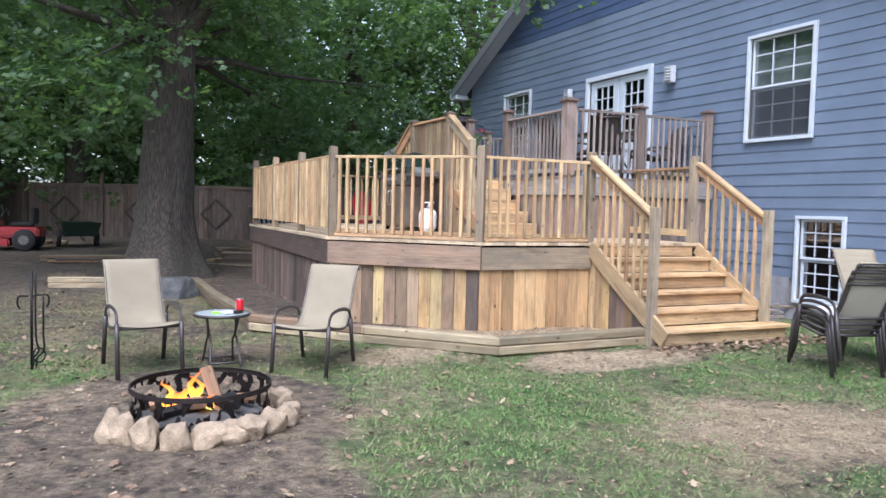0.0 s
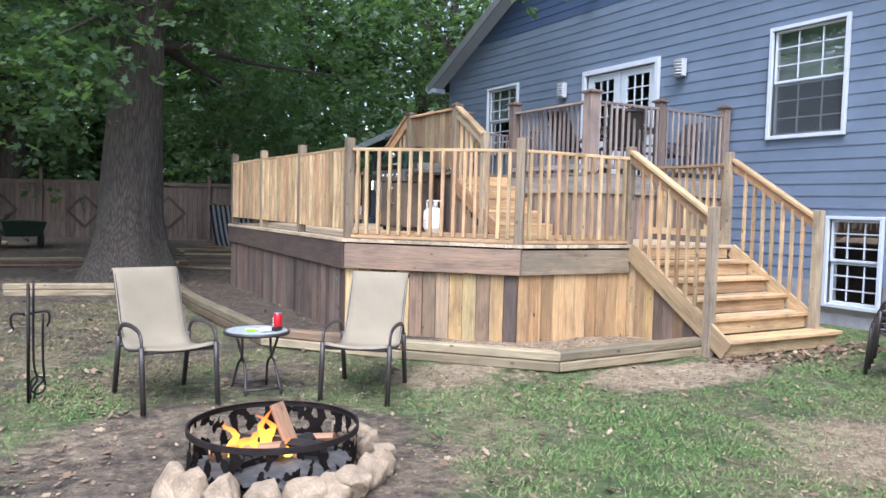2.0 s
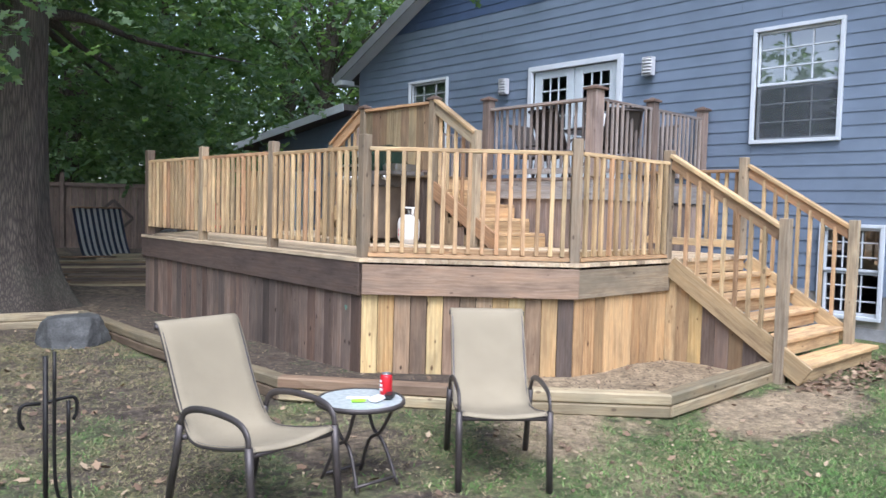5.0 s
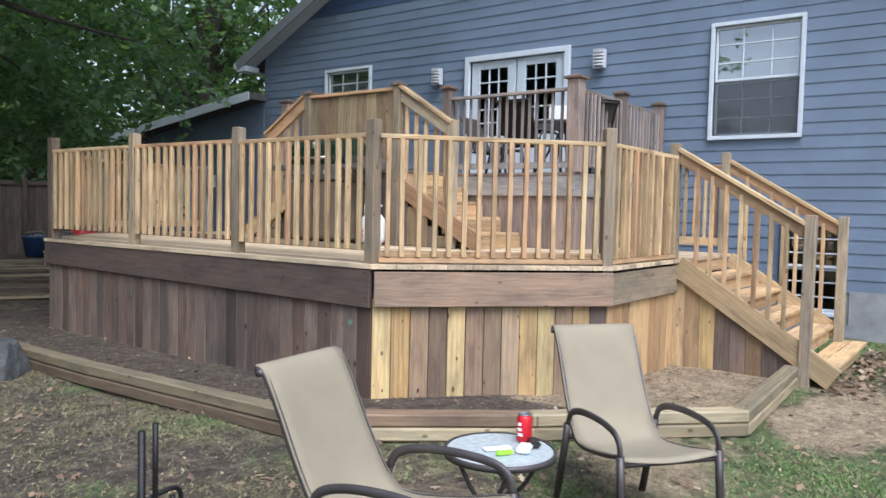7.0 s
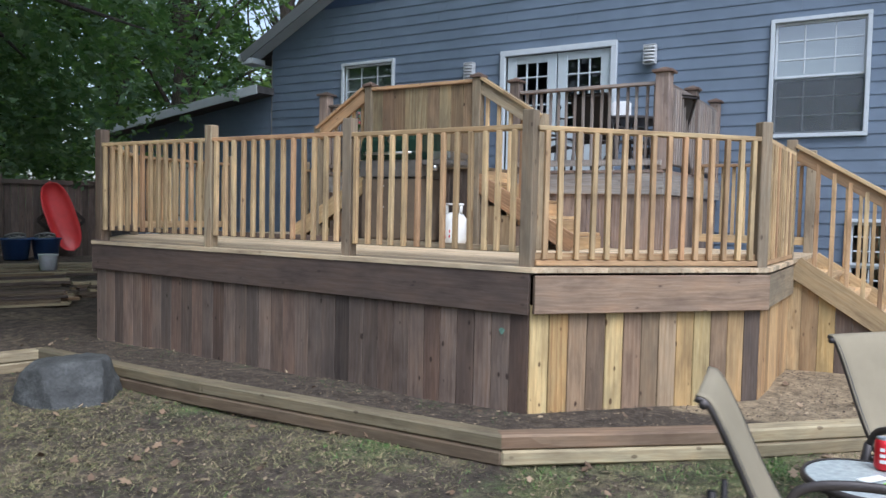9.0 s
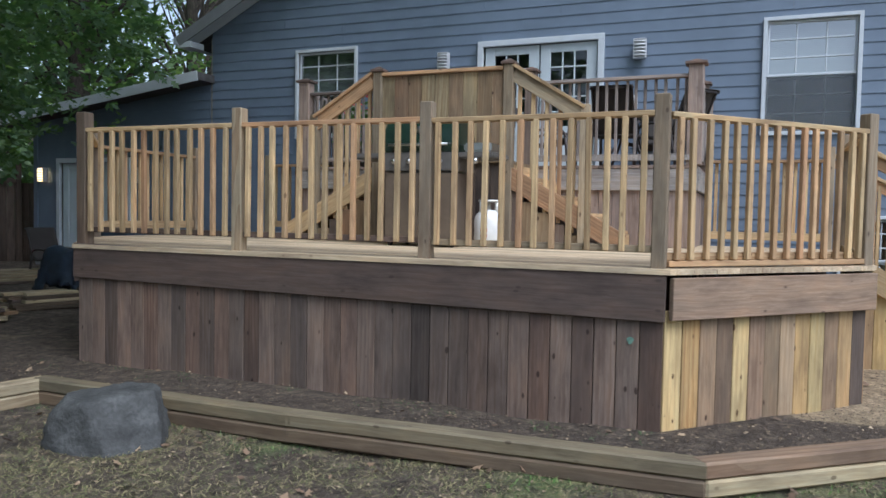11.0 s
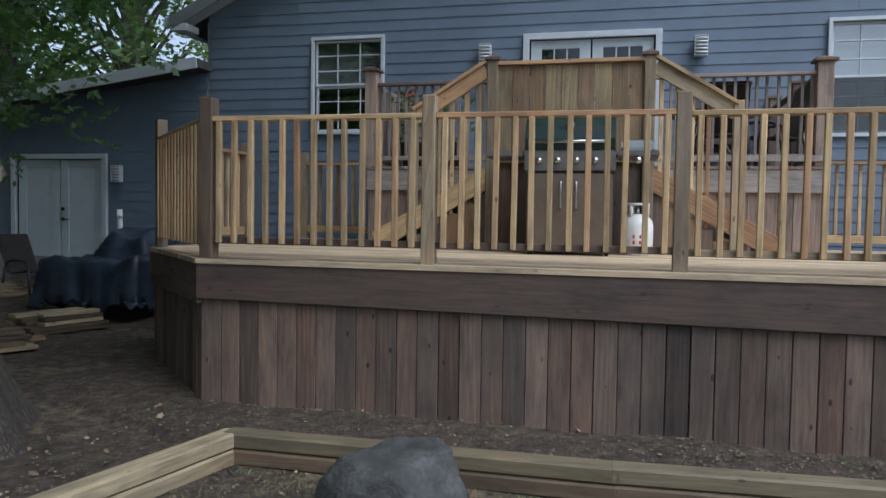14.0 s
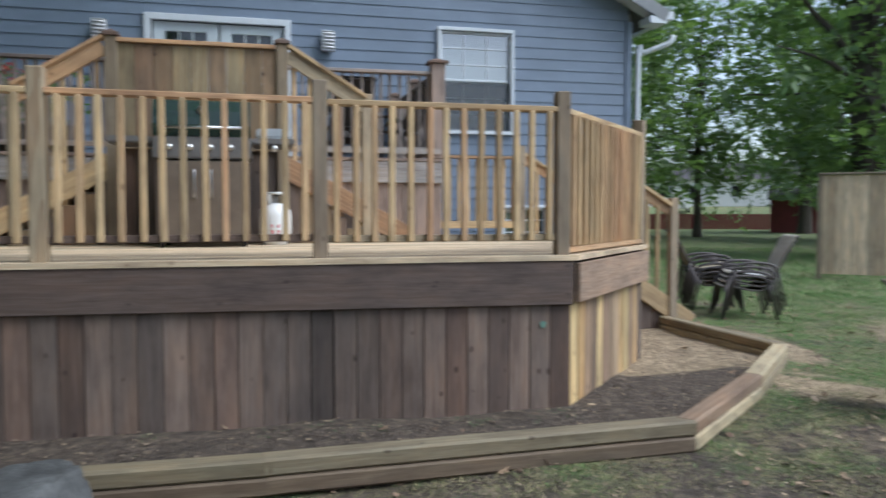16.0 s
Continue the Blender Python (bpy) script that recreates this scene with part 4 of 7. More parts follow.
for s, yb in ((-1, 10.55), (1, 11.99)):
    rise, run = (ZU - ZD) / 5, 0.26
    for i in range(4):
        z = ZU - rise * (i + 1)
        for k in (0, 1):
            yy = yb + s * (run * i + 0.066 + 0.134 * k)
            board("tread", (4.95, yy, z - 0.018), (5.90, yy, z - 0.018), 0.13, 0.036, M_STAIR, land)
        yy = yb + s * (run * i + 0.012)
        board("riser", (4.96, yy, z + rise / 2 - 0.02), (5.89, yy, z + rise / 2 - 0.02), rise - 0.038, 0.02, M_STAIR, land, y=(0, 0, 1))
    yy = yb + s * (run * 4 + 0.012)
    board("riser", (4.96, yy, ZD + rise / 2 - 0.02), (5.89, yy, ZD + rise / 2 - 0.02), rise - 0.038, 0.02, M_STAIR, land, y=(0, 0, 1))
    a, b = Vector((4.93, yb + s * 0.0, ZU - 0.16)), Vector((4.93, yb + s * run * 4.35, ZD + 0.06))
    board("stringer", a, b, 0.19, 0.036, M_NEW, land, y=Vector((1, 0, 0)).cross((b - a).normalized()))
    for i in range(7):
        yy = yb + s * (0.075 + i * 0.145)
        zt = ZU - 0.26 - (i + 0.6) * 0.145 * 0.70
        if zt > ZD + 0.08:
            board("side_board", (4.955, yy, ZD + 0.004), (4.955, yy, round(zt, 2)), 0.141, 0.02, M_SCR if i % 3 else M_SKW, land, y=(0, 1, 0))
    py = yb + s * 0.765
    post(4.94, py, ZD, 2.49, M_POST, land)
    a, b = Vector((4.93, yb + s * 0.05, 2.815)), Vector((4.93, py, 2.375))
    board("handrail_board", a, b, 0.14, 0.036, M_NEW if s > 0 else M_POST, land, y=(0, 0, 1))
    board("handrail", a + Vector((0, 0, 0.085)), b + Vector((0, 0, 0.085)), 0.10, 0.034, M_NEW, land)
    for i in range(5):
        f = (i + 0.8) / 5.6
        y = yb + s * 0.765 * f
        board("baluster", (4.965, y, ZU - 0.28 - f * 0.5), (4.965, y, 2.795 - f * 0.44), 0.036, 0.036, M_NEW, land, y=(0, 1, 0))

# ---- landscape timbers round the bed ----
edge = thing("timber_edging", (1.6, 8.5, 0.08), "stacked landscape timbers edging the planting bed", "edging")
M_TIMBR = wood("reddish_timber", (0.40, 0.28, 0.185), (0.46, 0.33, 0.22), (0.37, 0.26, 0.17), knots=0.7, grime=0.5)
TP = [(-0.62, 13.25), (1.50, 12.78), (1.50, 10.74), (1.61, 8.47), (2.55, 7.37), (3.56, 6.37), (5.36, 6.44)]
for i, (a, b) in enumerate(zip(TP, TP[1:])):
    A, B = Vector((*a, 0)), Vector((*b, 0))
    d = (B - A).normalized()
    n = Vector((-d.y, d.x, 0)) * -0.0
    top = (M_TIMB, M_TIMBM, M_TIMBM, M_TIMBR, M_TIMB, M_TIMB)[i]
    board("timber", A - d * 0.03 + Vector((0, 0, 0.217)), B + d * 0.03 + Vector((0, 0, 0.215)), 0.125, 0.085, top, edge, bev=0.012)
    board("timber", A - d * 0.02 + Vector((0, 0, 0.128)) + n, B + d * 0.02 + Vector((0, 0, 0.125)) + n, 0.13, 0.088, (M_TIMB, M_TIMBD, M_TIMBD, M_TIMB, M_TIMBM, M_TIMB)[i], edge, bev=0.012)

# ---- fence ----
M_POSTD2 = wood("dark_trim_wood", (0.05, 0.038, 0.032), (0.065, 0.05, 0.042), (0.055, 0.043, 0.036), knots=0.3)
FO, FD = Vector((4.5, 24.6, 0)), Vector((0.906, -0.42, 0)).normalized()
fence = thing("fence", (4.5, 24.6, 0.2), "weathered board privacy fence with diamond trims", "fence")
FN = Vector((-FD.y, FD.x, 0))
s = -19.0
while s < 5.5:
    c = FO + FD * s
    z0 = 0.18 + 0.004 * s
    board("picket", c + Vector((0, 0, z0)), c + Vector((0, 0, z0 + 1.72)), 0.138, 0.02, M_FENCE, fence, y=FD)
    s += 0.142
for k in range(11):
    s = -19.2 + 2.42 * k
    c = FO + FD * s - FN * 0.05
    z0 = 0.14 + 0.004 * s
    board("post", c + Vector((0, 0, z0)), c + Vector((0, 0, z0 + 2.1 + (0.1 if k % 4 == 2 else 0))), 0.09, 0.09, M_FENCE, fence, y=FD)
    e = FO + FD * (s + 2.42)
    if k < 10:
        a, b = FO + FD * s, e
        board("cap_rail", a + Vector((0, 0, z0 + 1.80)), b + Vector((0, 0, z0 + 1.81)), 0.09, 0.10, M_FENCE, fence)
        m = FO + FD * (s + 1.21) - FN * 0.02
        q = [m + FD * 0.48 + Vector((0, 0, z0 + 0.95)), m + Vector((0, 0, z0 + 1.42)), m - FD * 0.48 + Vector((0, 0, z0 + 0.95)), m + Vector((0, 0, z0 + 0.48))]
        for i in range(4):
            board("diamond_trim", q[i], q[(i + 1) % 4], 0.075, 0.03, M_POSTD2, fence, y=(q[(i + 1) % 4] - q[i]).normalized().cross(FN))

# ---- trees ----
M_BARK = None


def bark():
    m, nt, b = mat_base("oak_bark", 0.95)
    tc = nt.nodes.new("ShaderNodeTexCoord")
    v = mapping(nt, tc.outputs["Object"], (1, 1, 0.075))
    vo = nt.nodes.new("ShaderNodeTexVoronoi")
    vo.feature = "DISTANCE_TO_EDGE"
    vo.inputs["Scale"].default_value = 34
    wob = nt.nodes.new("ShaderNodeVectorMath")
    wob.operation = "MULTIPLY_ADD"
    nz = nt.nodes.new("ShaderNodeTexNoise")
    nz.inputs["Scale"].default_value = 5
    link(nt, v, nz.inputs["Vector"])
    wob.inputs[1].default_value = (0.06, 0.06, 0.06)
    link(nt, nz.outputs["Color"], wob.inputs[0])
    link(nt, v, wob.inputs[2])
    link(nt, wob.outputs[0], vo.inputs["Vector"])
    n = noise_tex(nt, mapping(nt, tc.outputs["Object"], (1, 1, 0.25)), 34, 5, 0.7)
    big = noise_tex(nt, tc.outputs["Object"], 1.5, 4)
    h = ramp(nt, vo.outputs["Distance"], [(0.0, grey(0.0)), (0.30, grey(1.0))])
    c = mixc(nt, h, (0.036, 0.029, 0.024), mixc(nt, n, (0.060, 0.048, 0.038), (0.142, 0.118, 0.094)))
    c = mixc(nt, ramp(nt, big, [(0.5, grey(0.0)), (0.75, grey(0.4))]), c, (0.07, 0.085, 0.055))
    link(nt, c, b.inputs["Base Color"])
    bump(nt, b, h, 0.6, 0.014)
    return m


M_BARK = bark()


def leaf_mat(name, c1, c2, c3):
    m, nt, b = mat_base(name, 0.55)
    g = nt.nodes.new("ShaderNodeNewGeometry")
    c = ramp(nt, g.outputs["Random Per Island"], [(0.0, c1), (0.6, c2), (1.0, c3)])
    link(nt, c, b.inputs["Base Color"])
    tr = nt.nodes.new("ShaderNodeBsdfTranslucent")
    link(nt, mixc(nt, 1.0, c, (1.3, 1.5, 0.6), "MULTIPLY"), tr.inputs[0])
    mx = nt.nodes.new("ShaderNodeMixShader")
    mx.inputs[0].default_value = 0.5
    out = nt.nodes["Material Output"]
    link(nt, b.outputs[0], mx.inputs[1])
    link(nt, tr.outputs[0], mx.inputs[2])
    link(nt, mx.outputs[0], out.inputs[0])
    return m


M_LEAF = leaf_mat("oak_leaf", (0.082, 0.145, 0.080), (0.12, 0.19, 0.103), (0.165, 0.235, 0.128))
M_LEAFL = leaf_mat("lawn_tree_leaf", (0.105, 0.165, 0.082), (0.15, 0.215, 0.105), (0.20, 0.265, 0.14))
M_LEAFD = leaf_mat("wood_leaf", (0.072, 0.125, 0.068), (0.112, 0.178, 0.09), (0.165, 0.235, 0.113))

# outline of one lobed leaf, stem to tip along y
LOBED = np.array([(0.0, 0.0), (0.10, 0.18), (0.30, 0.28), (0.14, 0.42), (0.40, 0.62), (0.16, 0.70), (0.0, 1.0), (-0.16, 0.70), (-0.40, 0.62), (-0.14, 0.42), (-0.30, 0.28), (-0.10, 0.18)])
SIMPLE = np.array([(0.0, 0.0), (0.34, 0.40), (0.0, 1.0), (-0.34, 0.40)])


def leaf_cloud(name, centres, per, spread, size, mat, parent, rng, outline=SIMPLE, droop=0.5):
    """Many small leaves round the centres, in one mesh."""
    run = 9
    sprays = max(1, per // run)
    m = len(centres) * sprays
    n = m * run
    grow = rng.uniform(0.55, 1.35, (len(centres), 1)).repeat(sprays, axis=0)
    sc = np.repeat(np.array(centres), sprays, axis=0) + rng.normal(0, 1, (m, 3)) * np.array(spread) * grow
    ax = rng.normal(0, 1, (m, 3))
    ax[:, 2] = ax[:, 2] * 0.45 - droop * 0.7
    ax /= np.linalg.norm(ax, axis=1)[:, None]
    upv = np.stack([rng.normal(0, 0.45, m), rng.normal(0, 0.45, m), np.ones(m)], 1)
    side = np.cross(ax, upv)
    side /= np.linalg.norm(side, axis=1)[:, None]
    step = np.tile(np.linspace(0, 1, run), m)
    sgn = np.tile(np.array([1.0, -1.0] * run)[:run], m)
    ax, side = ax.repeat(run, axis=0), side.repeat(run, axis=0)
    c = sc.repeat(run, axis=0) + ax * (step * size * 2.6)[:, None] + rng.normal(0, 0.16 * size, (n, 3))
    d = ax * (0.5 + 0.6 * step)[:, None] + side * (sgn * (1.15 - 0.85 * step))[:, None] + rng.normal(0, 0.28, (n, 3))
    d /= np.linalg.norm(d, axis=1)[:, None]
    u = np.cross(d, upv.repeat(run, axis=0) + rng.normal(0, 0.35, (n, 3)))
    u /= np.linalg.norm(u, axis=1)[:, None]
    nrm = np.cross(u, d)
    sz = size * rng.uniform(0.6, 1.35, n)
    k = len(outline)
    curl = rng.uniform(-0.25, 0.25, n)
    V = (c[:, None, :] + sz[:, None, None] * (outline[None, :, 0, None] * u[:, None, :] + outline[None, :, 1, None] * d[:, None, :]
         + (np.abs(outline[:, 0]) * 0.5 + outline[:, 1] ** 2 * 0.5)[None, :, None] * (curl[:, None] * nrm)[:, None, :]))
    me = bpy.data.meshes.new(name)
    me.vertices.add(n * k)
    me.vertices.foreach_set("co", V.astype(np.float32).ravel())
    me.loops.add(n * k)
    me.loops.foreach_set("vertex_index", np.arange(n * k, dtype=np.int32))
    me.polygons.add(n)
    me.polygons.foreach_set("loop_start", np.arange(0, n * k, k, dtype=np.int32))
    me.update(calc_edges=True)
    me.validate()
    ob = put(name, me, mat, parent, wm(parent))
    return ob


def trunk_mesh(path, radii, seg=28, ridge=0.06, flare=0.0, seed=0):
    bm = bmesh.new()
    pts = smooth_path(path, 8)
    m = len(pts)
    rr = np.interp(np.linspace(0, 1, m), np.linspace(0, 1, len(radii)), radii)
    rings = []
    for i, p in enumerate(pts):
        h = p.z - pts[0].z
        ring = []
        for k in range(seg):
            a = 2 * math.pi * k / seg
            f = 1 + ridge * noise.noise((math.cos(a) * 3.0 + seed, math.sin(a) * 3.0, h * 0.5)) + ridge * 0.6 * noise.noise((math.cos(a) * 9, math.sin(a) * 9 + seed, h * 0.8))
            f += flare * math.exp(-h * 1.6) * (0.85 + 0.16 * math.sin(a * 5 + seed))
            ring.append(bm.verts.new(p + Vector((math.cos(a), math.sin(a), 0)) * rr[i] * f))
        rings.append(ring)
    for r0, r1 in zip(rings, rings[1:]):
        for k in range(seg):
            bm.faces.new((r0[k], r0[(k + 1) % seg], r1[(k + 1) % seg], r1[k]))
    return bm


def tree(loc, height, r, label, seed, crown, n_clumps, per, leaf, mat, spread=(0.45, 0.45, 0.3), low=None, outline=SIMPLE, flare=0.5, seg=20, lean=(0, 0), name="tree", group="trees"):
    """Trunk, limbs to the clumps, and a crown of leaves. crown: (centre, radii)."""
    rng = np.random.default_rng(seed)
    t = thing(name, loc, label, "tree", group)
    top = height * 0.75
    bm = trunk_mesh([(0, 0, -0.15), (lean[0] * 0.1, lean[1] * 0.1, top * 0.15), (lean[0] * 0.5, lean[1] * 0.5, top * 0.5), (lean[0], lean[1], top)], [r, r * 0.92, r * 0.8, r * 0.3], seg, 0.10, flare, seed)
    part("trunk", bm, M_BARK, t, smooth=True)
    c, rad = np.array(crown[0], float), np.array(crown[1], float)
    q = rng.normal(0, 1, (n_clumps, 3))
    q /= np.linalg.norm(q, axis=1)[:, None]
    rr = rng.uniform(0.35, 1.0, n_clumps) ** 0.5
    cl = c + q * rr[:, None] * rad * (1 + 0.25 * rng.normal(0, 1, (n_clumps, 1)))
    if name == "oak_tree":
        near = (cl[:, 0] > -1.0) & (cl[:, 1] < 1.8)
        cl[near, 2] = np.maximum(cl[near, 2], 5.4)
    if low is not None:
        cl = np.vstack([cl, np.array(low)])
    cl[:, 2] = np.maximum(cl[:, 2], 0.6)
    bm = bmesh.new()
    for i in range(0, len(cl), max(1, len(cl) // 26)):
        e = Vector(cl[i])
        z0 = min(top * 0.95, max(top * 0.35, e.z * rng.uniform(0.45, 0.8)))
        s0 = Vector((lean[0] * z0 / top, lean[1] * z0 / top, z0))
        mid = s0.lerp(e, 0.5) + Vector(rng.normal(0, 0.25, 3)) + Vector((0, 0, 0.35))
        rb = r * rng.uniform(0.16, 0.34)
        tube(bm, smooth_path([s0, s0.lerp(mid, 0.5) + Vector((0, 0, 0.15)), mid, e], 4), list(np.linspace(rb, rb * 0.12, 13)), 7, False)
    tagged(part("branchwork", bm, M_BARK, t, smooth=True), kind="stuff")
    tagged(leaf_cloud("crown", cl, per, spread, leaf, mat, t, rng, outline), kind="stuff")
    return t


# the big oak beside the deck: boughs hang low over the yard
rng0 = np.random.default_rng(77)
low = [(rng0.uniform(-5, 0.0), rng0.uniform(-2.0, 2.5), rng0.uniform(2.7, 4.8)) for _ in range(55)]
low += [(rng0.uniform(1.8, 5.5), rng0.uniform(2.2, 5.0), rng0.uniform(2.3, 4.6)) for _ in range(48)]
# high clumps out of view, added to the oak to shade yard and deck
low += [(rng0.uniform(-6, 5.5), rng0.uniform(-6.0, 5), rng0.uniform(7.2, 9.8)) for _ in range(150)]
low += [(rng0.uniform(0.0, 2.5), rng0.uniform(-0.5, 1.5), rng0.uniform(4.6, 5.6)) for _ in range(14)]
tree((1.17, 14.88, 0.10), 15, 0.49, "large oak tree with deeply furrowed bark and hanging boughs", 3, ((0, 2.2, 7.3), (6.5, 5.6, 3.2)), 300, 108, 0.155, M_LEAF, (0.52, 0.52, 0.26), low, LOBED, 1.15, 64, (0.4, 0.3), "oak_tree")

BACK = [(-9, 33, 14, 0.35), (-2.9, 27, 15, 0.42), (-0.5, 27.5, 14, 0.42), (-5.5, 31, 14, 0.35), (2.5, 30, 14, 0.32), (5.5, 27.5, 13, 0.34), (9.5, 29, 15, 0.36), (13, 25.5, 14, 0.34), (7.5, 36, 17, 0.4), (-13, 26, 14, 0.4), (0.5, 40, 17, 0.4), (16, 33, 17, 0.4), (17, 24.5, 13, 0.3), (21, 27, 15, 0.35), (20, 20.5, 12, 0.3), (25, 23, 15, 0.35)]
for i, (x, y, h, r) in enumerate(BACK):
    wing = i >= 12
    rr = np.random.default_rng(100 + i)
    lw = [(rr.uniform(-3, 3), rr.uniform(-2, 2), rr.uniform(1.6, 4.2)) for _ in range(8 if wing else (10 if i in (1, 2) else 46))]
    tree((x, y, 0.1), h, r, "tall leafy woodland tree behind the fence" if not wing else "tall leafy tree behind the side wing", 20 + i, ((0, 0, h * 0.55), (3.4, 3.2, h * 0.40)), 120 if wing else 190, 27 if wing else 54, 0.21 if wing else 0.23, M_LEAFL if wing else M_LEAFD, (0.6, 0.6, 0.45), lw, SIMPLE, 0.4, 14, (rr.uniform(-0.8, 0.8), 0), group="woodland trees")

# denser wood farther back
for i, (x, y) in enumerate(((-20, 46), (-12, 50), (-4, 47), (4, 51), (12, 47), (20, 50), (-28, 40), (28, 44))):
    rr = np.random.default_rng(700 + i)
    lw = [(rr.uniform(-4, 4), rr.uniform(-2, 2), rr.uniform(1.5, 6.0)) for _ in range(50)]
    tree((x, y, 0.3), 17, 0.35, "tall dense tree deep in the wood", 120 + i, ((0, 0, 8.5), (5.0, 3.5, 7.5)), 170, 36, 0.5, M_LEAFD, (0.9, 0.9, 0.7), lw, SIMPLE, 0.4, 10, (rr.uniform(-0.8, 0.8), 0), group="woodland trees")

# trees beyond the lawn
SIDE = [(16.1, -6.2, 17, 0.5), (26, 3.5, 14, 0.25), (29, -4, 15, 0.22), (27, -15.5, 15, 0.25), (36, 2, 16, 0.3), (34, -12, 16, 0.22), (20, -17, 14, 0.35), (42, -5, 17, 0.4), (50, 4, 20, 0.45), (48, -14, 19, 0.45), (56, -4, 21, 0.5), (44, 12, 18, 0.4), (38, -22, 18, 0.4)]
for i, (x, y, h, r) in enumerate(SIDE):
    rr = np.random.default_rng(300 + i)
    lw = [(rr.uniform(-3, 3), rr.uniform(-3, 3), rr.uniform(2.5, 5.0)) for _ in range(34)]
    tree((x, y, 0.05), h, r, "tall leafy tree on the far lawn", 60 + i, ((0, 0, h * 0.56), (3.9, 3.9, h * 0.40)), 190, 54, 0.29, M_LEAFL, (0.6, 0.6, 0.45), lw, SIMPLE, 0.4, 14, (rr.uniform(-0.6, 0.6), 0), group="lawn trees")
# unseen trees added behind the camera: they block side light and feed reflections
REAR = [(-22, 5, 5.5, 0.2), (-21, 13, 5, 0.2), (-24, -6, 6, 0.25), (-15, 23, 10, 0.3), (-27, 9, 6, 0.2), (-20, 19, 10, 0.3), (-12, 24, 11, 0.3), (-8, 23, 12, 0.35)]
for i, (x, y, h, r) in enumerate(REAR):
    tree((x, y, 0.05), h, r, "unseen leafy tree added behind the camera to block side light", 80 + i, ((0, 0, h * 0.55), (3.2, 3.2, h * 0.42)), 120, 30, 0.32, M_LEAFD, (0.6, 0.6, 0.45), None, SIMPLE, 0.4, 14, group="yard trees")

# ---- lawn cover ----
rngG = np.random.default_rng(12)


def ground_stuff(name, label, n, box, keep, outline, size, lie, mat, lift=0.0, category="grass"):
    """Scatters small flat pieces or blades over the ground as one object. lie: share of the upright direction."""
    xs, ys = rngG.uniform(box[0], box[2], n), rngG.uniform(box[1], box[3], n)
    P = []
    for x, y in zip(xs, ys):
        if keep(x, y):
            P.append((x, y, gz(x, y) + lift))
    P = np.array(P)
    m = len(P)
    a = rngG.uniform(0, 2 * math.pi, m)
    d = np.stack([np.cos(a), np.sin(a), rngG.normal(0, 0.25, m)], 1) * (1 - lie)
    d[:, 2] += lie
    d /= np.linalg.norm(d, axis=1)[:, None]
    u = np.stack([-np.sin(a), np.cos(a), rngG.normal(0, 0.25, m)], 1)
    u -= d * (u * d).sum(1)[:, None]
    u /= np.linalg.norm(u, axis=1)[:, None]
    nr = np.cross(u, d)
    sz = size * rngG.uniform(0.55, 1.4, m)
    cu = rngG.uniform(-0.1, 0.45, m)
    k = len(outline)
    V = P[:, None, :] + sz[:, None, None] * (outline[None, :, 0, None] * u[:, None, :] + outline[None, :, 1, None] * d[:, None, :]
        + (np.abs(outline[:, 0]) * 1.0 + (outline[:, 1] - 0.4) ** 2 * 0.6)[None, :, None] * (cu[:, None] * nr)[:, None, :])
    me = bpy.data.meshes.new(name)
    me.vertices.add(m * k)
    me.vertices.foreach_set("co", V.astype(np.float32).ravel())
    me.loops.add(m * k)
    me.loops.foreach_set("vertex_index", np.arange(m * k, dtype=np.int32))
    me.polygons.add(m)
    me.polygons.foreach_set("loop_start", np.arange(0, m * k, k, dtype=np.int32))
    me.update(calc_edges=True)
    me.validate()
    return tagged(put(name, me, mat), label, category, kind="stuff")


def island_mat(name, stops, rough=0.8):
    m, nt, b = mat_base(name, rough)
    g = nt.nodes.new("ShaderNodeNewGeometry")
    link(nt, ramp(nt, g.outputs["Random Per Island"], stops), b.inputs["Base Color"])
    return m


M_GRASS = island_mat("grass_blades", [(0.0, (0.062, 0.145, 0.027)), (0.4, (0.10, 0.205, 0.043)), (0.75, (0.165, 0.245, 0.075)), (0.92, (0.29, 0.28, 0.14)), (1.0, (0.40, 0.34, 0.20))])
M_LITTER = island_mat("dry_leaves", [(0.0, (0.10, 0.065, 0.042)), (0.45, (0.19, 0.12, 0.075)), (0.8, (0.27, 0.185, 0.115)), (1.0, (0.42, 0.32, 0.21))])
M_CRUMB = island_mat("leaf_bits", [(0.0, (0.09, 0.065, 0.045)), (0.5, (0.19, 0.14, 0.09)), (0.9, (0.36, 0.27, 0.17)), (1.0, (0.38, 0.30, 0.20))])
M_CHIP = island_mat("wood_chips", [(0.0, (0.05, 0.037, 0.028)), (0.6, (0.12, 0.085, 0.055)), (0.95, (0.19, 0.14, 0.10)), (1.0, (0.30, 0.23, 0.16))])
BLADE = np.array([(-0.07, 0.0), (0.07, 0.0), (0.045, 0.6), (0.0, 1.0)])


def grassy(x, y):
    g, s = cover(x, y)
    f = 0.75 + 1.6 * noise.noise((x * 2.6, y * 2.6, 17)) + 0.9 * noise.noise((x * 7, y * 7, 19))
    return rngG.random() < max(0.06, min(1.0, f)) * (max(0.0, g - 0.12) * 1.15) ** 1.3


def off_deck(x, y):
    return not (inside(DECK, x, y) or (5.3 < x < 7.2 and 6 < y < 7.6) or x > 8.5)


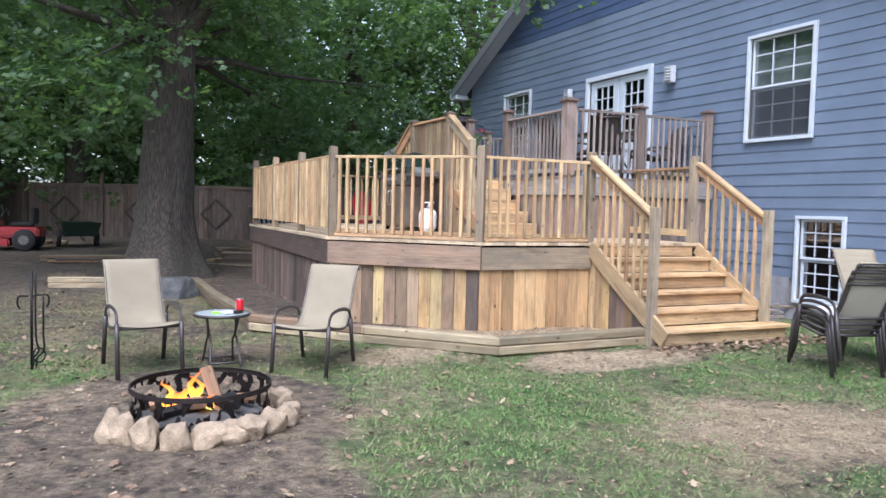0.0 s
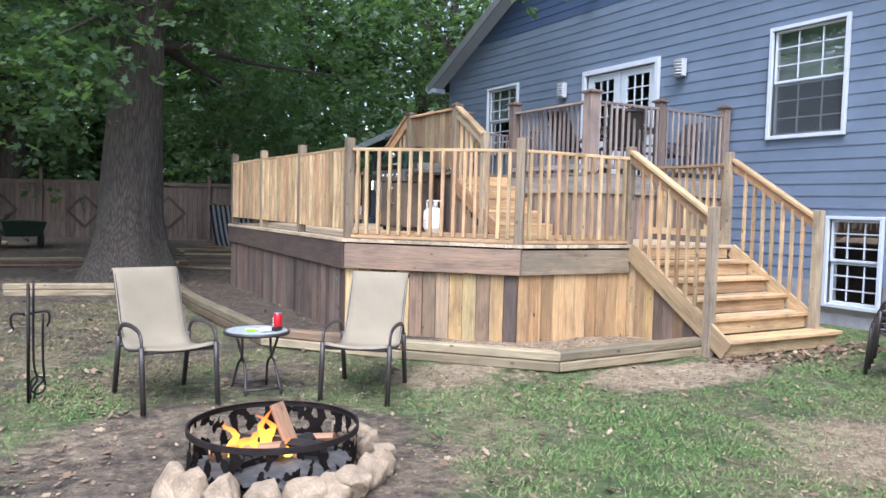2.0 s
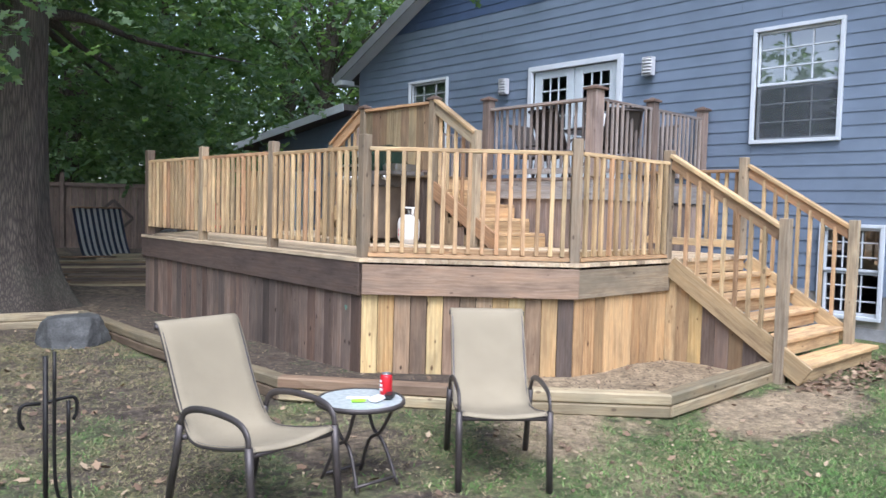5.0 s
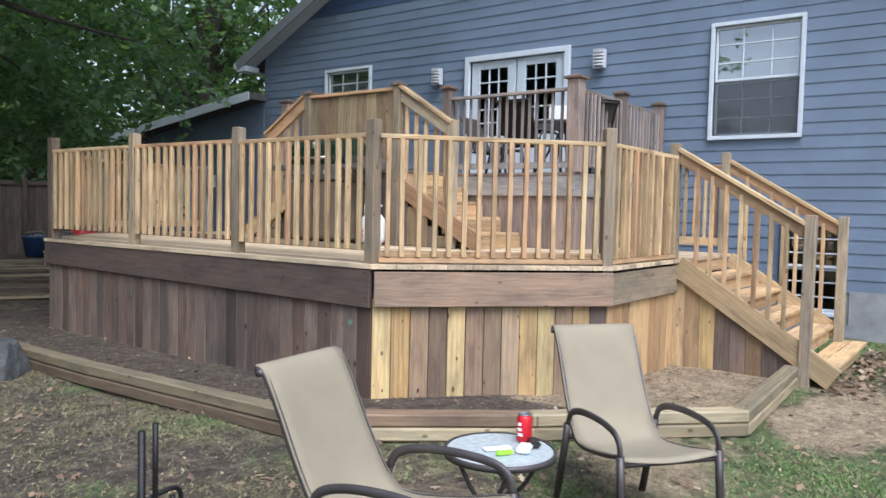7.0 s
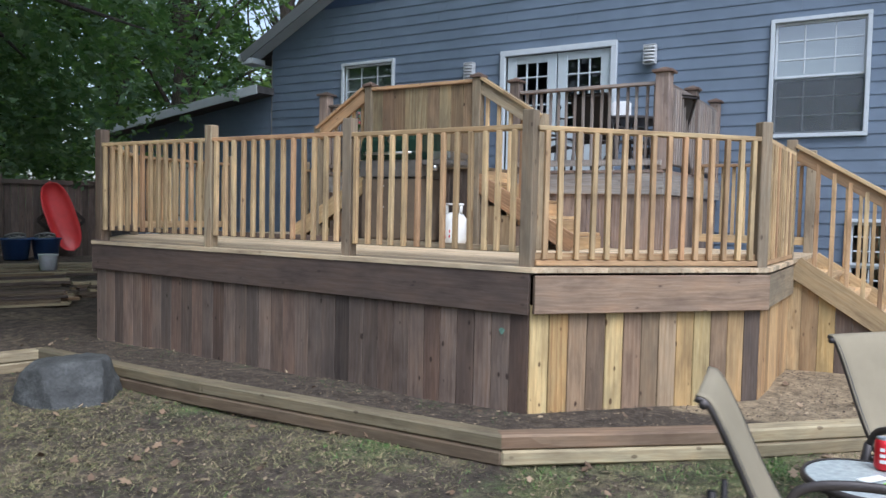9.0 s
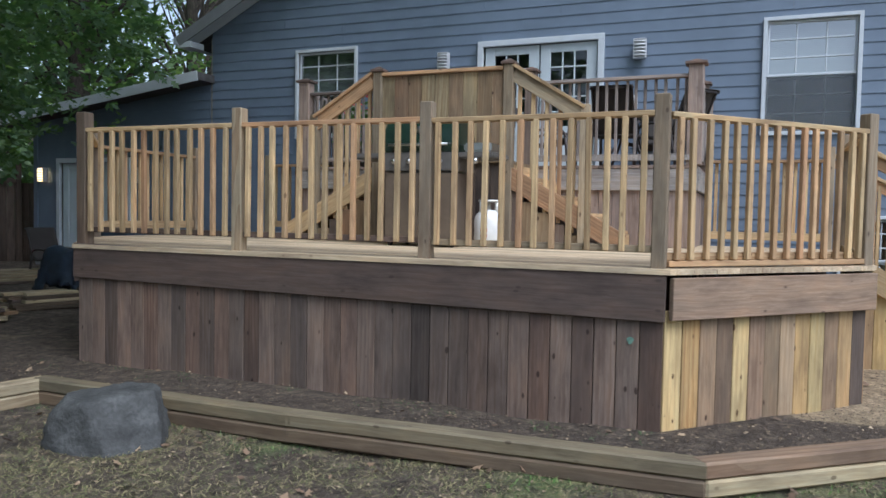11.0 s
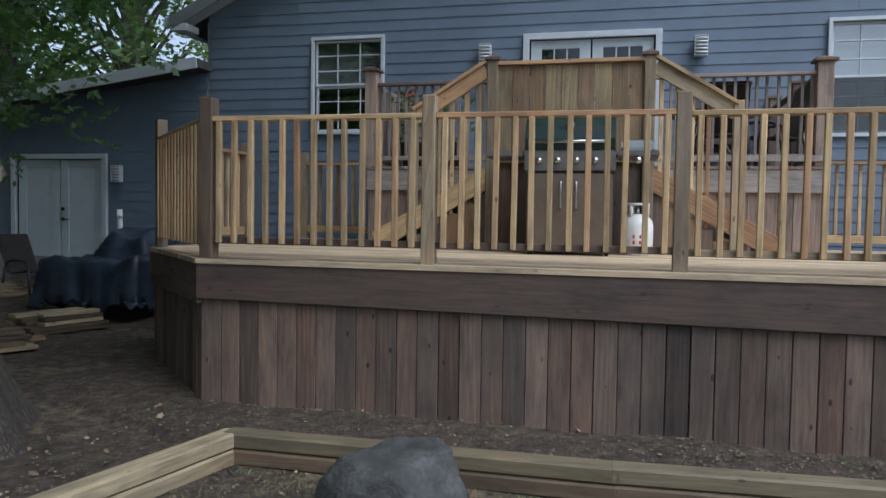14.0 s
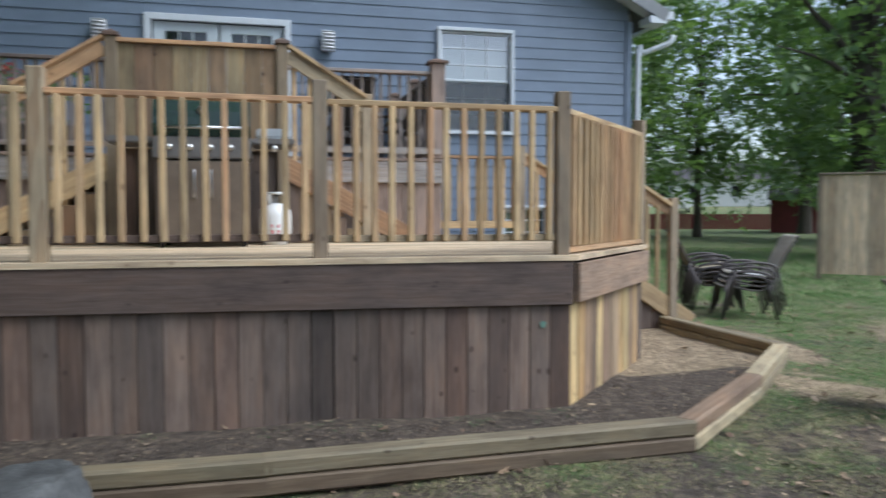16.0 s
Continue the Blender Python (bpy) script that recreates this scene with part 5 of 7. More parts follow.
ground_stuff("lawn_grass", "short patchy lawn grass with dry blades", 460000, (-3.2, 1.6, 8.5, 9.5), lambda x, y: grassy(x, y) and off_deck(x, y), BLADE, 0.034, 0.42, M_GRASS)
ground_stuff("yard_grass", "thin short grass towards the oak", 80000, (-3.2, 9.5, 1.6, 13.5), lambda x, y: grassy(x, y), BLADE, 0.034, 0.42, M_GRASS)
ground_stuff("far_lawn_grass", "mown lawn grass beyond the stairs", 60000, (7.5, -8, 22, 5.2), lambda x, y: True, BLADE, 0.075, 0.5, M_GRASS)


def strawy(x, y):
    d = max(0.0, 1 - math.hypot((x - 4.3) / 1.9, (y - 3.6) / 1.25)) + 0.5 * noise.noise((x * 1.4, y * 1.4, 2)) + 0.25 * noise.noise((x * 5, y * 5, 6))
    return rngG.random() < max(0.04, min(1.0, d * 1.5)) and off_deck(x, y)


M_STRAW = island_mat("straw_blades", [(0.0, (0.17, 0.125, 0.07)), (0.5, (0.30, 0.23, 0.13)), (0.85, (0.42, 0.33, 0.19)), (1.0, (0.20, 0.24, 0.09))])
ground_stuff("dry_grass", "dry straw-coloured grass on the worn lawn", 120000, (0.5, 2.0, 8.0, 6.4), strawy, BLADE, 0.026, 0.25, M_STRAW)


def leafy(x, y):
    d = math.hypot(x - 0.5, y - 4.9)
    if d < 0.62 or not off_deck(x, y):
        return False
    w = 0.20 + 0.5 * max(0, noise.noise((x * 0.9, y * 0.9, 21))) + (0.7 if x < 0.2 and y < 8 else 0) + (0.45 if x > 4.5 and 5.2 < y < 6.4 else 0.1)
    if inside(BED, x, y):
        w *= 0.2
    return rngG.random() < w


ground_stuff("fallen_leaves", "curled brown oak leaves scattered on the ground", 6500, (-3.0, 2.2, 8.4, 14.0), leafy, LOBED, 0.058, 0.22, M_LITTER, 0.010, "leaf litter")
ground_stuff("leaf_drift", "dry leaves blown against the lowest stair", 1500, (5.2, 5.55, 7.6, 6.12), lambda x, y: rngG.random() < ((y - 5.5) / 0.6) ** 2 * (0.5 + 0.8 * (noise.noise((x * 3, y * 3, 50)) + 0.5)), LOBED, 0.062, 0.14, M_LITTER, 0.022, "leaf litter")
ground_stuff("leaf_crumbs", "small dry leaf bits and twigs in the lawn", 26000, (-3.0, 2.0, 8.4, 14.0), lambda x, y: off_deck(x, y) and math.hypot(x - 0.6, y - 5) > 0.6, SIMPLE, 0.022, 0.05, M_CRUMB, 0.010, "leaf litter")
ground_stuff("bed_mulch", "bark chips and leaf bits on the planting bed", 22000, (1.4, 6.3, 7.0, 15.5), lambda x, y: inside(BED, x, y) and off_deck(x, y), SIMPLE, 0.018, 0.10, M_CHIP, 0.012, "mulch")



def weedy(x, y):
    e = min(abs(x - 2.42), math.hypot(x - 1.08, y - 11.74) - 0.32, abs(x - 1.40) + 0.05)
    k = noise.noise((x * 3.2, y * 3.2, 70)) + 0.4 * noise.noise((x * 9, y * 9, 71))
    return off_deck(x, y) and e > 0.0 and rngG.random() < max(0.0, k - 0.12) * max(0.0, 1 - e / 0.35) * 3


def straw_cover(x, y):
    k = 0.55 + 0.9 * noise.noise((x * 0.9, y * 0.9, 80)) + 0.7 * noise.noise((x * 3.5, y * 3.5, 81))
    edge = min(1.0, max(0.0, (13.2 - y) / 2.0)) * min(1.0, max(0.0, (math.hypot(x - 0.6, y - 5.05) - 1.5) / 0.8))
    return not inside(BED, x, y) and off_deck(x, y) and rngG.random() < max(0.0, k) * edge


STRAW = np.array([(-0.045, 0.0), (0.045, 0.0), (0.03, 0.6), (0.0, 1.0)])
M_DRYG = island_mat("dry_olive_blades", [(0.0, (0.09, 0.10, 0.04)), (0.35, (0.16, 0.165, 0.065)), (0.7, (0.25, 0.21, 0.105)), (1.0, (0.38, 0.31, 0.175))])
ground_stuff("dry_yard_grass", "thin dry olive grass and straw on the bare yard", 330000, (-3.4, 5.6, 3.4, 13.2), straw_cover, STRAW, 0.036, 0.24, M_DRYG)
M_WEED = island_mat("weed_blades", [(0.0, (0.05, 0.095, 0.03)), (0.6, (0.085, 0.14, 0.05)), (1.0, (0.15, 0.20, 0.09))])
ground_stuff("weeds", "small green weeds along the skirting, the timbers and the boulder", 15000, (0.4, 8.3, 2.5, 14.0), weedy, BLADE, 0.030, 0.42, M_WEED, category="weeds")

# ---- fire pit ----
M_STONE = plain("pit_stone", (0.40, 0.305, 0.205), 0.9, var=0.5, scale=8, bumps=0.5, dist=0.012)
M_BOULDER = plain("blue_grey_rock", (0.088, 0.090, 0.088), 0.85, var=0.6, scale=5, bumps=0.8, dist=0.01)
M_RUST = plain("burnt_steel", (0.035, 0.026, 0.024), 0.75, 0.5, var=0.5, scale=12, bumps=0.4)
M_ASH = plain("ash", (0.10, 0.095, 0.09), 0.95, var=0.5, scale=15, bumps=0.7)
M_LOG = wood("split_log", (0.42, 0.25, 0.15), (0.38, 0.22, 0.13), (0.46, 0.30, 0.18), knots=0.3)
M_CHAR = plain("charred_wood", (0.015, 0.013, 0.012), 0.9, var=0.5, scale=20, bumps=0.6)
FX, FY, FR = 0.635, 5.05, 0.43
fz = gz(FX, FY)


def rock(bm, c, r, seed, sub=3, rough=0.28):
    res = bmesh.ops.create_icosphere(bm, subdivisions=sub, radius=1.0)
    rc = random.Random(int(seed * 100))
    cuts = [(Vector((rc.gauss(0, 1), rc.gauss(0, 1), rc.gauss(0.2, 0.8))).normalized(), rc.uniform(0.55, 0.82)) for _ in range(12)]
    for v in res["verts"]:
        p = v.co.copy()
        q = Vector((max(-0.9, min(0.9, p.x)), max(-0.9, min(0.9, p.y)), max(-0.9, min(0.85, p.z))))
        for nn, dd in cuts:
            k = q.dot(nn) - dd
            if k > 0:
                q -= nn * k
        f = 1 + rough * 0.5 * noise.noise(p * 1.1 + Vector((seed * 7.3, seed, 0))) + rough * 0.35 * noise.noise(p * 3.2 + Vector((seed, 0, 5)))
        v.co = Vector((q.x * r[0], q.y * r[1], q.z * r[2])) * f + Vector(c)


pit = thing("fire_pit", (FX, FY, fz), "round cut-out steel fire ring with a burning fire", "fire pit")
for z0, z1 in ((0.215, 0.245), (-0.01, 0.02)):
    bm = bmesh.new()
    lathe(bm, [(FR, z0), (FR + 0.012, z0), (FR + 0.012, z1), (FR, z1)], 48)
    for f in [f for f in bm.faces if len(f.verts) > 4]:
        bm.faces.remove(f)
    part("ring_band", bm, M_RUST, pit)
# cut-out band of irregular openings between the two bands
bm = bmesh.new()
nu, nv = 420, 24
vg = [[bm.verts.new(((FR + 0.004) * math.cos(2 * math.pi * k / nu), (FR + 0.004) * math.sin(2 * math.pi * k / nu), 0.02 + 0.196 * j / nv)) for k in range(nu)] for j in range(nv + 1)]
for j in range(nv):
    for k in range(nu):
        a = 2 * math.pi * (k + 0.5) / nu
        z = (j + 0.5) / nv
        q = noise.noise((math.cos(a) * 7.5, math.sin(a) * 7.5, z * 2.2)) + 0.4 * noise.noise((math.cos(a) * 19, math.sin(a) * 19, z * 5.5))
        if q < -0.02 - 0.25 * abs(z - 0.5) + (0.3 if z < 0.15 else 0.0):
            bm.faces.new((vg[j][k], vg[j][(k + 1) % nu], vg[j + 1][(k + 1) % nu], vg[j + 1][k]))
for v in [v for v in bm.verts if not v.link_faces]:
    bm.verts.remove(v)
bmesh.ops.solidify(bm, geom=bm.faces[:], thickness=0.005)
part("cutout_band", bm, M_RUST, pit, "blackened steel band with cut-out shapes")
bm = bmesh.new()
bmesh.ops.create_grid(bm, x_segments=24, y_segments=24, size=0.42)
for v in list(bm.verts):
    if v.co.xy.length > 0.42:
        bm.verts.remove(v)
    else:
        v.co.z = 0.03 + 0.05 * (1 - v.co.xy.length / 0.45) + 0.025 * noise.noise(v.co * 9)
part("ash_bed", bm, M_ASH, pit, "grey ash and embers", True)
for a, b, r, mt in (((0.11, -0.03, 0.05), (0.03, 0.08, 0.32), 0.05, M_LOG), ((-0.28, -0.12, 0.08), (0.22, 0.05, 0.11), 0.05, M_CHAR), ((-0.12, 0.25, 0.09), (0.20, -0.18, 0.13), 0.048, M_CHAR), ((0.05, 0.2, 0.08), (0.33, -0.02, 0.12), 0.04, M_LOG), ((-0.3, 0.1, 0.08), (0.0, -0.15, 0.15), 0.045, M_LOG)):
    bm = bmesh.new()
    m, L = frame_m(a, b)
    n = 7
    ends = []
    for x in (-L / 2, L / 2):
        ends.append([bm.verts.new((x, r * math.cos(q) * (1 if q < 3.3 else 0.5), r * math.sin(q) * 0.9)) for q in [2 * math.pi * k / n for k in range(n)]])
    for k in range(n):
        bm.faces.new((ends[0][k], ends[0][(k + 1) % n], ends[1][(k + 1) % n], ends[1][k]))
    bm.faces.new(ends[0][::-1]), bm.faces.new(ends[1])
    put("log", to_mesh(bm, "log"), mt, pit, wm(pit) @ m)


def flame_mat():
    m, nt, b = mat_base("flame", 1.0)
    tc = nt.nodes.new("ShaderNodeTexCoord")
    sp = nt.nodes.new("ShaderNodeSeparateXYZ")
    link(nt, tc.outputs["Generated"], sp.inputs[0])
    c = ramp(nt, sp.outputs[2], [(0.0, (1.0, 0.62, 0.10)), (0.45, (1.0, 0.36, 0.03)), (1.0, (0.85, 0.12, 0.02))])
    b.inputs["Base Color"].default_value = (0, 0, 0, 1)
    link(nt, c, b.inputs["Emission Color"])
    b.inputs["Emission Strength"].default_value = 1.6
    tr = nt.nodes.new("ShaderNodeBsdfTransparent")
    mx = nt.nodes.new("ShaderNodeMixShader")
    al = ramp(nt, sp.outputs[2], [(0.25, grey(0.95)), (1.0, grey(0.35))])
    link(nt, al, mx.inputs[0])
    link(nt, tr.outputs[0], mx.inputs[1])
    link(nt, b.outputs[0], mx.inputs[2])
    link(nt, mx.outputs[0], nt.nodes["Material Output"].inputs[0])
    return m


M_FLAME = flame_mat()
for i, (x, y, h, r) in enumerate([(-0.05, 0.0, 0.22, 0.05), (-0.10, -0.04, 0.15, 0.055), (-0.16, -0.02, 0.11, 0.055), (-0.02, 0.06, 0.18, 0.04), (-0.2, 0.08, 0.16, 0.035), (-0.22, -0.05, 0.08, 0.055), (0.03, -0.1, 0.09, 0.035)]):
    bm = bmesh.new()
    w = [Vector((x + 0.025 * math.sin(i + k * 1.3) * k / 3, y + 0.02 * math.cos(i * 2 + k) * k / 3, 0.09 + h * k / 6)) for k in range(7)]
    tube(bm, w, [r * q for q in (0.7, 1.0, 0.95, 0.75, 0.5, 0.28, 0.03)], 7, False, 0.6)
    part("flame", bm, M_FLAME, pit, "orange flame", True)
for i in range(13):
    a = math.radians(-160 + i * 16.0 + RND.uniform(-3, 3))
    d = FR + 0.135 + RND.uniform(-0.015, 0.02)
    bm = bmesh.new()
    rock(bm, (0, 0, 0), (0.10 + RND.uniform(0, 0.035), 0.088 + RND.uniform(-0.01, 0.02), 0.115 + RND.uniform(-0.02, 0.03)), i + 1, 4, 0.22)
    x, y = FX + d * math.cos(a), FY + d * math.sin(a)
    m = pose(x, y, gz(x, y) + 0.055, RND.uniform(-14, 14), RND.uniform(-14, 14), math.degrees(a) + 90)
    tagged(put("pit_stone", to_mesh(bm, "stone", True), M_STONE, None, m), "pale tan stone set round the fire ring", "stone", "stones round the fire")
bm = bmesh.new()
bmesh.ops.create_icosphere(bm, subdivisions=5, radius=1.0)
CHIPS = [(Vector(n).normalized(), d) for n, d in (((0.9, -0.3, 0.55), 0.78), ((-0.8, -0.5, 0.45), 0.80), ((0.1, -1.0, 0.25), 0.82), ((0.55, 0.5, 0.9), 0.80), ((-0.15, 0.1, 1.0), 0.74), ((-1.0, 0.4, 0.0), 0.84))]
for v in bm.verts:
    p = v.co.copy()
    q = p * (1 + 0.10 * noise.noise(p * 1.2 + Vector((4, 1, 2))))
    for nn, dd in CHIPS:
        k = q.dot(nn) - dd
        if k > 0:
            q -= nn * k * 0.96
    q *= 1 + 0.05 * noise.noise(p * 2.8) + 0.07 * abs(noise.noise(p * 4.5)) + 0.022 * noise.noise(p * 14)
    v.co = Vector((q.x * 0.365, q.y * 0.355, q.z * 0.35))
tagged(put("boulder", to_mesh(bm, "boulder", True), M_BOULDER, None, pose(1.09, 11.72, 0.10, 4, 6, 30)), "rounded blue-grey boulder beside the timber edging", "boulder")

# ---- patio chairs ----
M_FRAME = plain("brown_metal", (0.085, 0.074, 0.072), 0.45, 0.5, var=0.25, scale=10)


def fabric(name, col):
    m, nt, b = mat_base(name, 0.85)
    tc = nt.nodes.new("ShaderNodeTexCoord")
    n1 = noise_tex(nt, tc.outputs["Object"], 5, 4)
    wv = nt.nodes.new("ShaderNodeTexChecker")
    wv.inputs["Scale"].default_value = 320
    link(nt, tc.outputs["Object"], wv.inputs["Vector"])
    c = ramp(nt, n1, [(0.3, tuple(v * 0.85 for v in col)), (0.7, col)])
    c = mixc(nt, wv.outputs["Fac"], c, mixc(nt, 1.0, c, (0.86, 0.85, 0.82), "MULTIPLY"))
    link(nt, c, b.inputs["Base Color"])
    bump(nt, b, wv.outputs["Fac"], 0.2, 0.001)
    tl = nt.nodes.new("ShaderNodeBsdfTranslucent")
    link(nt, c, tl.inputs[0])
    mx = nt.nodes.new("ShaderNodeMixShader")
    mx.inputs[0].default_value = 0.22
    link(nt, b.outputs[0], mx.inputs[1])
    link(nt, tl.outputs[0], mx.inputs[2])
    link(nt, mx.outputs[0], nt.nodes["Material Output"].inputs[0])
    return m


M_SLING = fabric("beige_sling", (0.39, 0.335, 0.24))
M_SLINGG = fabric("grey_sling", (0.50, 0.46, 0.385))
M_SLINGD = fabric("dark_sling", (0.07, 0.06, 0.055))


def sling_chair(loc, rz, sling, label, group=""):
    """A metal armchair with one sling for seat and back; faces local +y."""
    ch = thing("patio_chair", (0, 0, 0), label, "chair", group)
    prof = smooth_path([(0, -0.50, 0.86), (0, -0.46, 0.84), (0, -0.40, 0.73), (0, -0.30, 0.52), (0, -0.21, 0.38), (0, -0.12, 0.345), (0, 0.10, 0.375), (0, 0.25, 0.41), (0, 0.285, 0.395)], 4)
    hw = 0.205
    bm = bmesh.new()
    nseg = 8
    grid = []
    for p in prof:
        grid.append([bm.verts.new(((-1 + 2 * k / nseg) * (hw + 0.022), p.y + 0.006, p.z + 0.012 - 0.02 * math.sin(math.pi * k / nseg) * min(1.0, max(0.0, (0.80 - p.z) * 6)))) for k in range(nseg + 1)])
    for r0, r1 in zip(grid, grid[1:]):
        for k in range(nseg):
            bm.faces.new((r0[k], r0[k + 1], r1[k + 1], r1[k]))
    bmesh.ops.recalc_face_normals(bm, faces=bm.faces[:])
    bmesh.ops.solidify(bm, geom=bm.faces[:], thickness=0.004)
    part("sling", bm, sling, ch, "woven fabric sling", True)
    for sx in (-1, 1):
        x = sx * (hw + 0.012)
        bm = bmesh.new()
        tube(bm, [Vector((x, p.y, p.z)) for p in prof], 0.012, 8)
        part("side_rail", bm, M_FRAME, ch, smooth=True)
        xo = sx * (hw + 0.038)
        bm = bmesh.new()
        tube(bm, smooth_path([(xo, 0.278, 0.42), (xo, 0.265, 0.475), (xo, 0.205, 0.516), (xo, 0.06, 0.530), (xo, -0.10, 0.520), (xo, -0.20, 0.487), (xo, -0.24, 0.42)], 4), 0.017, 8, True, 0.6)
        part("armrest", bm, M_FRAME, ch, smooth=True)
        bm = bmesh.new()
        tube(bm, [(xo, 0.278, 0.425), (xo, 0.29, 0.30), (xo, 0.325, 0.0)], 0.0185, 8)
        part("leg", bm, M_FRAME, ch, smooth=True)
        bm = bmesh.new()
        tube(bm, [(xo, -0.24, 0.425), (xo, -0.265, 0.30), (xo, -0.345, 0.0)], 0.0185, 8)
        part("leg", bm, M_FRAME, ch, smooth=True)
    for y, z in ((-0.475, 0.845), (-0.235, 0.36), (0.27, 0.385)):
        bm = bmesh.new()
        tube(bm, [(-hw - 0.03, y, z), (hw + 0.03, y, z)], 0.014, 8)
        part("crossbar", bm, M_FRAME, ch, smooth=True)
    ch.matrix_basis = pose(*loc, 0, 0, rz)
    return ch


CL = "beige sling patio chair with a dark metal frame on the grass"
sling_chair((0.36, 6.62, gz(0.36, 6.62)), 188.2, M_SLING, CL, "chairs by the fire")
sling_chair((1.73, 6.36, gz(1.73, 6.36)), 142.4, M_SLING, CL, "chairs by the fire")
SZ = gz(6.6, 4.8)
sa = sling_chair((6.275, 4.82, SZ), -17.6, M_SLINGG, "grey sling patio chair in a stack on the lawn", "stacked chairs")
for k in range(1, 4):
    copy_thing(sa, pose(6.275 - 0.010 * k, 4.82 - 0.030 * k, SZ + 0.055 * k, 0, 0, -17.6 + RND.uniform(-2, 2)))
sb = sling_chair((6.97, 4.78, SZ), 160, M_SLING, "beige sling patio chair in a stack on the lawn", "stacked chairs")
for k in range(1, 5):
    copy_thing(sb, pose(6.97 + 0.010 * k, 4.78 + 0.030 * k, SZ + 0.055 * k, 0, 0, 160 + RND.uniform(-2, 2)))
sling_chair((6.7, 18.75, gz(6.7, 18.7)), 165, M_SLINGD, "dark patio chair in front of the side wing", "")
M_WBAG = plain("white_plastic", (0.75, 0.75, 0.75), 0.4, var=0.1, scale=20)
bm = bmesh.new()
bmesh.ops.create_grid(bm, x_segments=14, y_segments=12, size=0.19)
for v in bm.verts:
    v.co.z = 0.018 + 0.030 * abs(noise.noise((v.co.x * 9, v.co.y * 9, 2))) + 0.11 * v.co.y
bmesh.ops.solidify(bm, geom=bm.faces[:], thickness=0.012)
tagged(put("folded_cloth", to_mesh(bm, "cloth", True), M_WBAG, None, pose(6.245, 4.76, SZ + 0.165 + 0.365, 0, 0, -17.6)), "white crumpled cloth on a stacked chair", "cloth")

# ---- side table and what lies on it ----
M_TABLE = plain("frosted_glass_top", (0.42, 0.47, 0.47), 0.25, var=0.2, scale=40, bumps=0.1)
tx, ty = 1.0, 6.66
tz = gz(tx, ty)
tb = thing("side_table", (tx, ty, tz), "small round folding table with a glass top", "table")
bm = bmesh.new()
lathe(bm, [(0.222, 0.437), (0.222, 0.449), (0.218, 0.452)], 40)
part("tabletop", bm, M_TABLE, tb)
bm = bmesh.new()
lathe(bm, [(0.223, 0.428), (0.236, 0.430), (0.238, 0.445), (0.232, 0.455), (0.223, 0.453)], 40)
for f in [f for f in bm.faces if len(f.verts) > 4]:
    bm.faces.remove(f)
part("rim", bm, M_FRAME, tb, smooth=True)
for s in (-1, 1):
    for xx in (-0.13, 0.13):
        bm = bmesh.new()
        o = 0.012 * s
        tube(bm, smooth_path([(xx + o, -0.15 * s, 0.0), (xx * 0.85 + o, -0.05 * s, 0.20), (xx * 0.85 + o, 0.05 * s, 0.27), (xx + o, 0.14 * s, 0.43)], 4), 0.010, 7)
        part("leg", bm, M_FRAME, tb, smooth=True)
    bm = bmesh.new()
    tube(bm, [(-0.13, -0.135 * s, 0.04), (0.13, -0.135 * s, 0.04)], 0.009, 7)
    part("crossbar", bm, M_FRAME, tb, smooth=True)
zt = tz + 0.455
M_RED = plain("red_can_paint", (0.62, 0.02, 0.03), 0.3, 0.3, var=0.1, scale=20, bumps=0)
can = thing("soda_can", (1.145, 6.63, zt), "red aluminium soda can on the side table", "can")
bm = bmesh.new()
lathe(bm, [(0.026, 0), (0.032, 0.008), (0.033, 0.014), (0.033, 0.102), (0.028, 0.115)], 24)
part("can_body", bm, M_RED, can, smooth=True)
bm = bmesh.new()
lathe(bm, [(0.028, 0.1155), (0.0285, 0.120), (0.026, 0.1205), (0.025, 0.117)], 24)
part("lid", bm, M_STEEL, can, "silver lid", True)
bm = bmesh.new()
for k in range(3):
    bx(bm, (-0.035, -0.012 + 0.004 * k, 0.03 + 0.022 * k), (-0.0335, 0.012, 0.043 + 0.022 * k))
part("lettering", bm, M_WBAG, can, "white script band")
for nm, c, s, col, lb, rz in (("cigarette_pack", (1.03, 6.56), (0.09, 0.055, 0.024), (0.8, 0.8, 0.8), "small white paper packet on the side table", 20), ("wallet", (1.12, 6.57), (0.09, 0.05, 0.025), (0.02, 0.02, 0.02), "small black wallet on the side table", 40), ("lighter", (0.94, 6.60), (0.075, 0.022, 0.015), (0.35, 0.75, 0.04), "lime green lighter on the side table", -30), ("paper_scrap", (0.98, 6.66), (0.12, 0.04, 0.006), (0.78, 0.78, 0.76), "white paper scrap on the side table", -35)):
    bm = bmesh.new()
    bx(bm, (-s[0] / 2, -s[1] / 2, 0), (s[0] / 2, s[1] / 2, s[2]), min(s) * 0.3)
    tagged(put(nm, to_mesh(bm, nm), plain(nm + "_colour", col, 0.4, var=0.1, scale=30, bumps=0), None, pose(*c, zt + 0.001, 0, 0, rz)), lb, nm.split("_")[0])

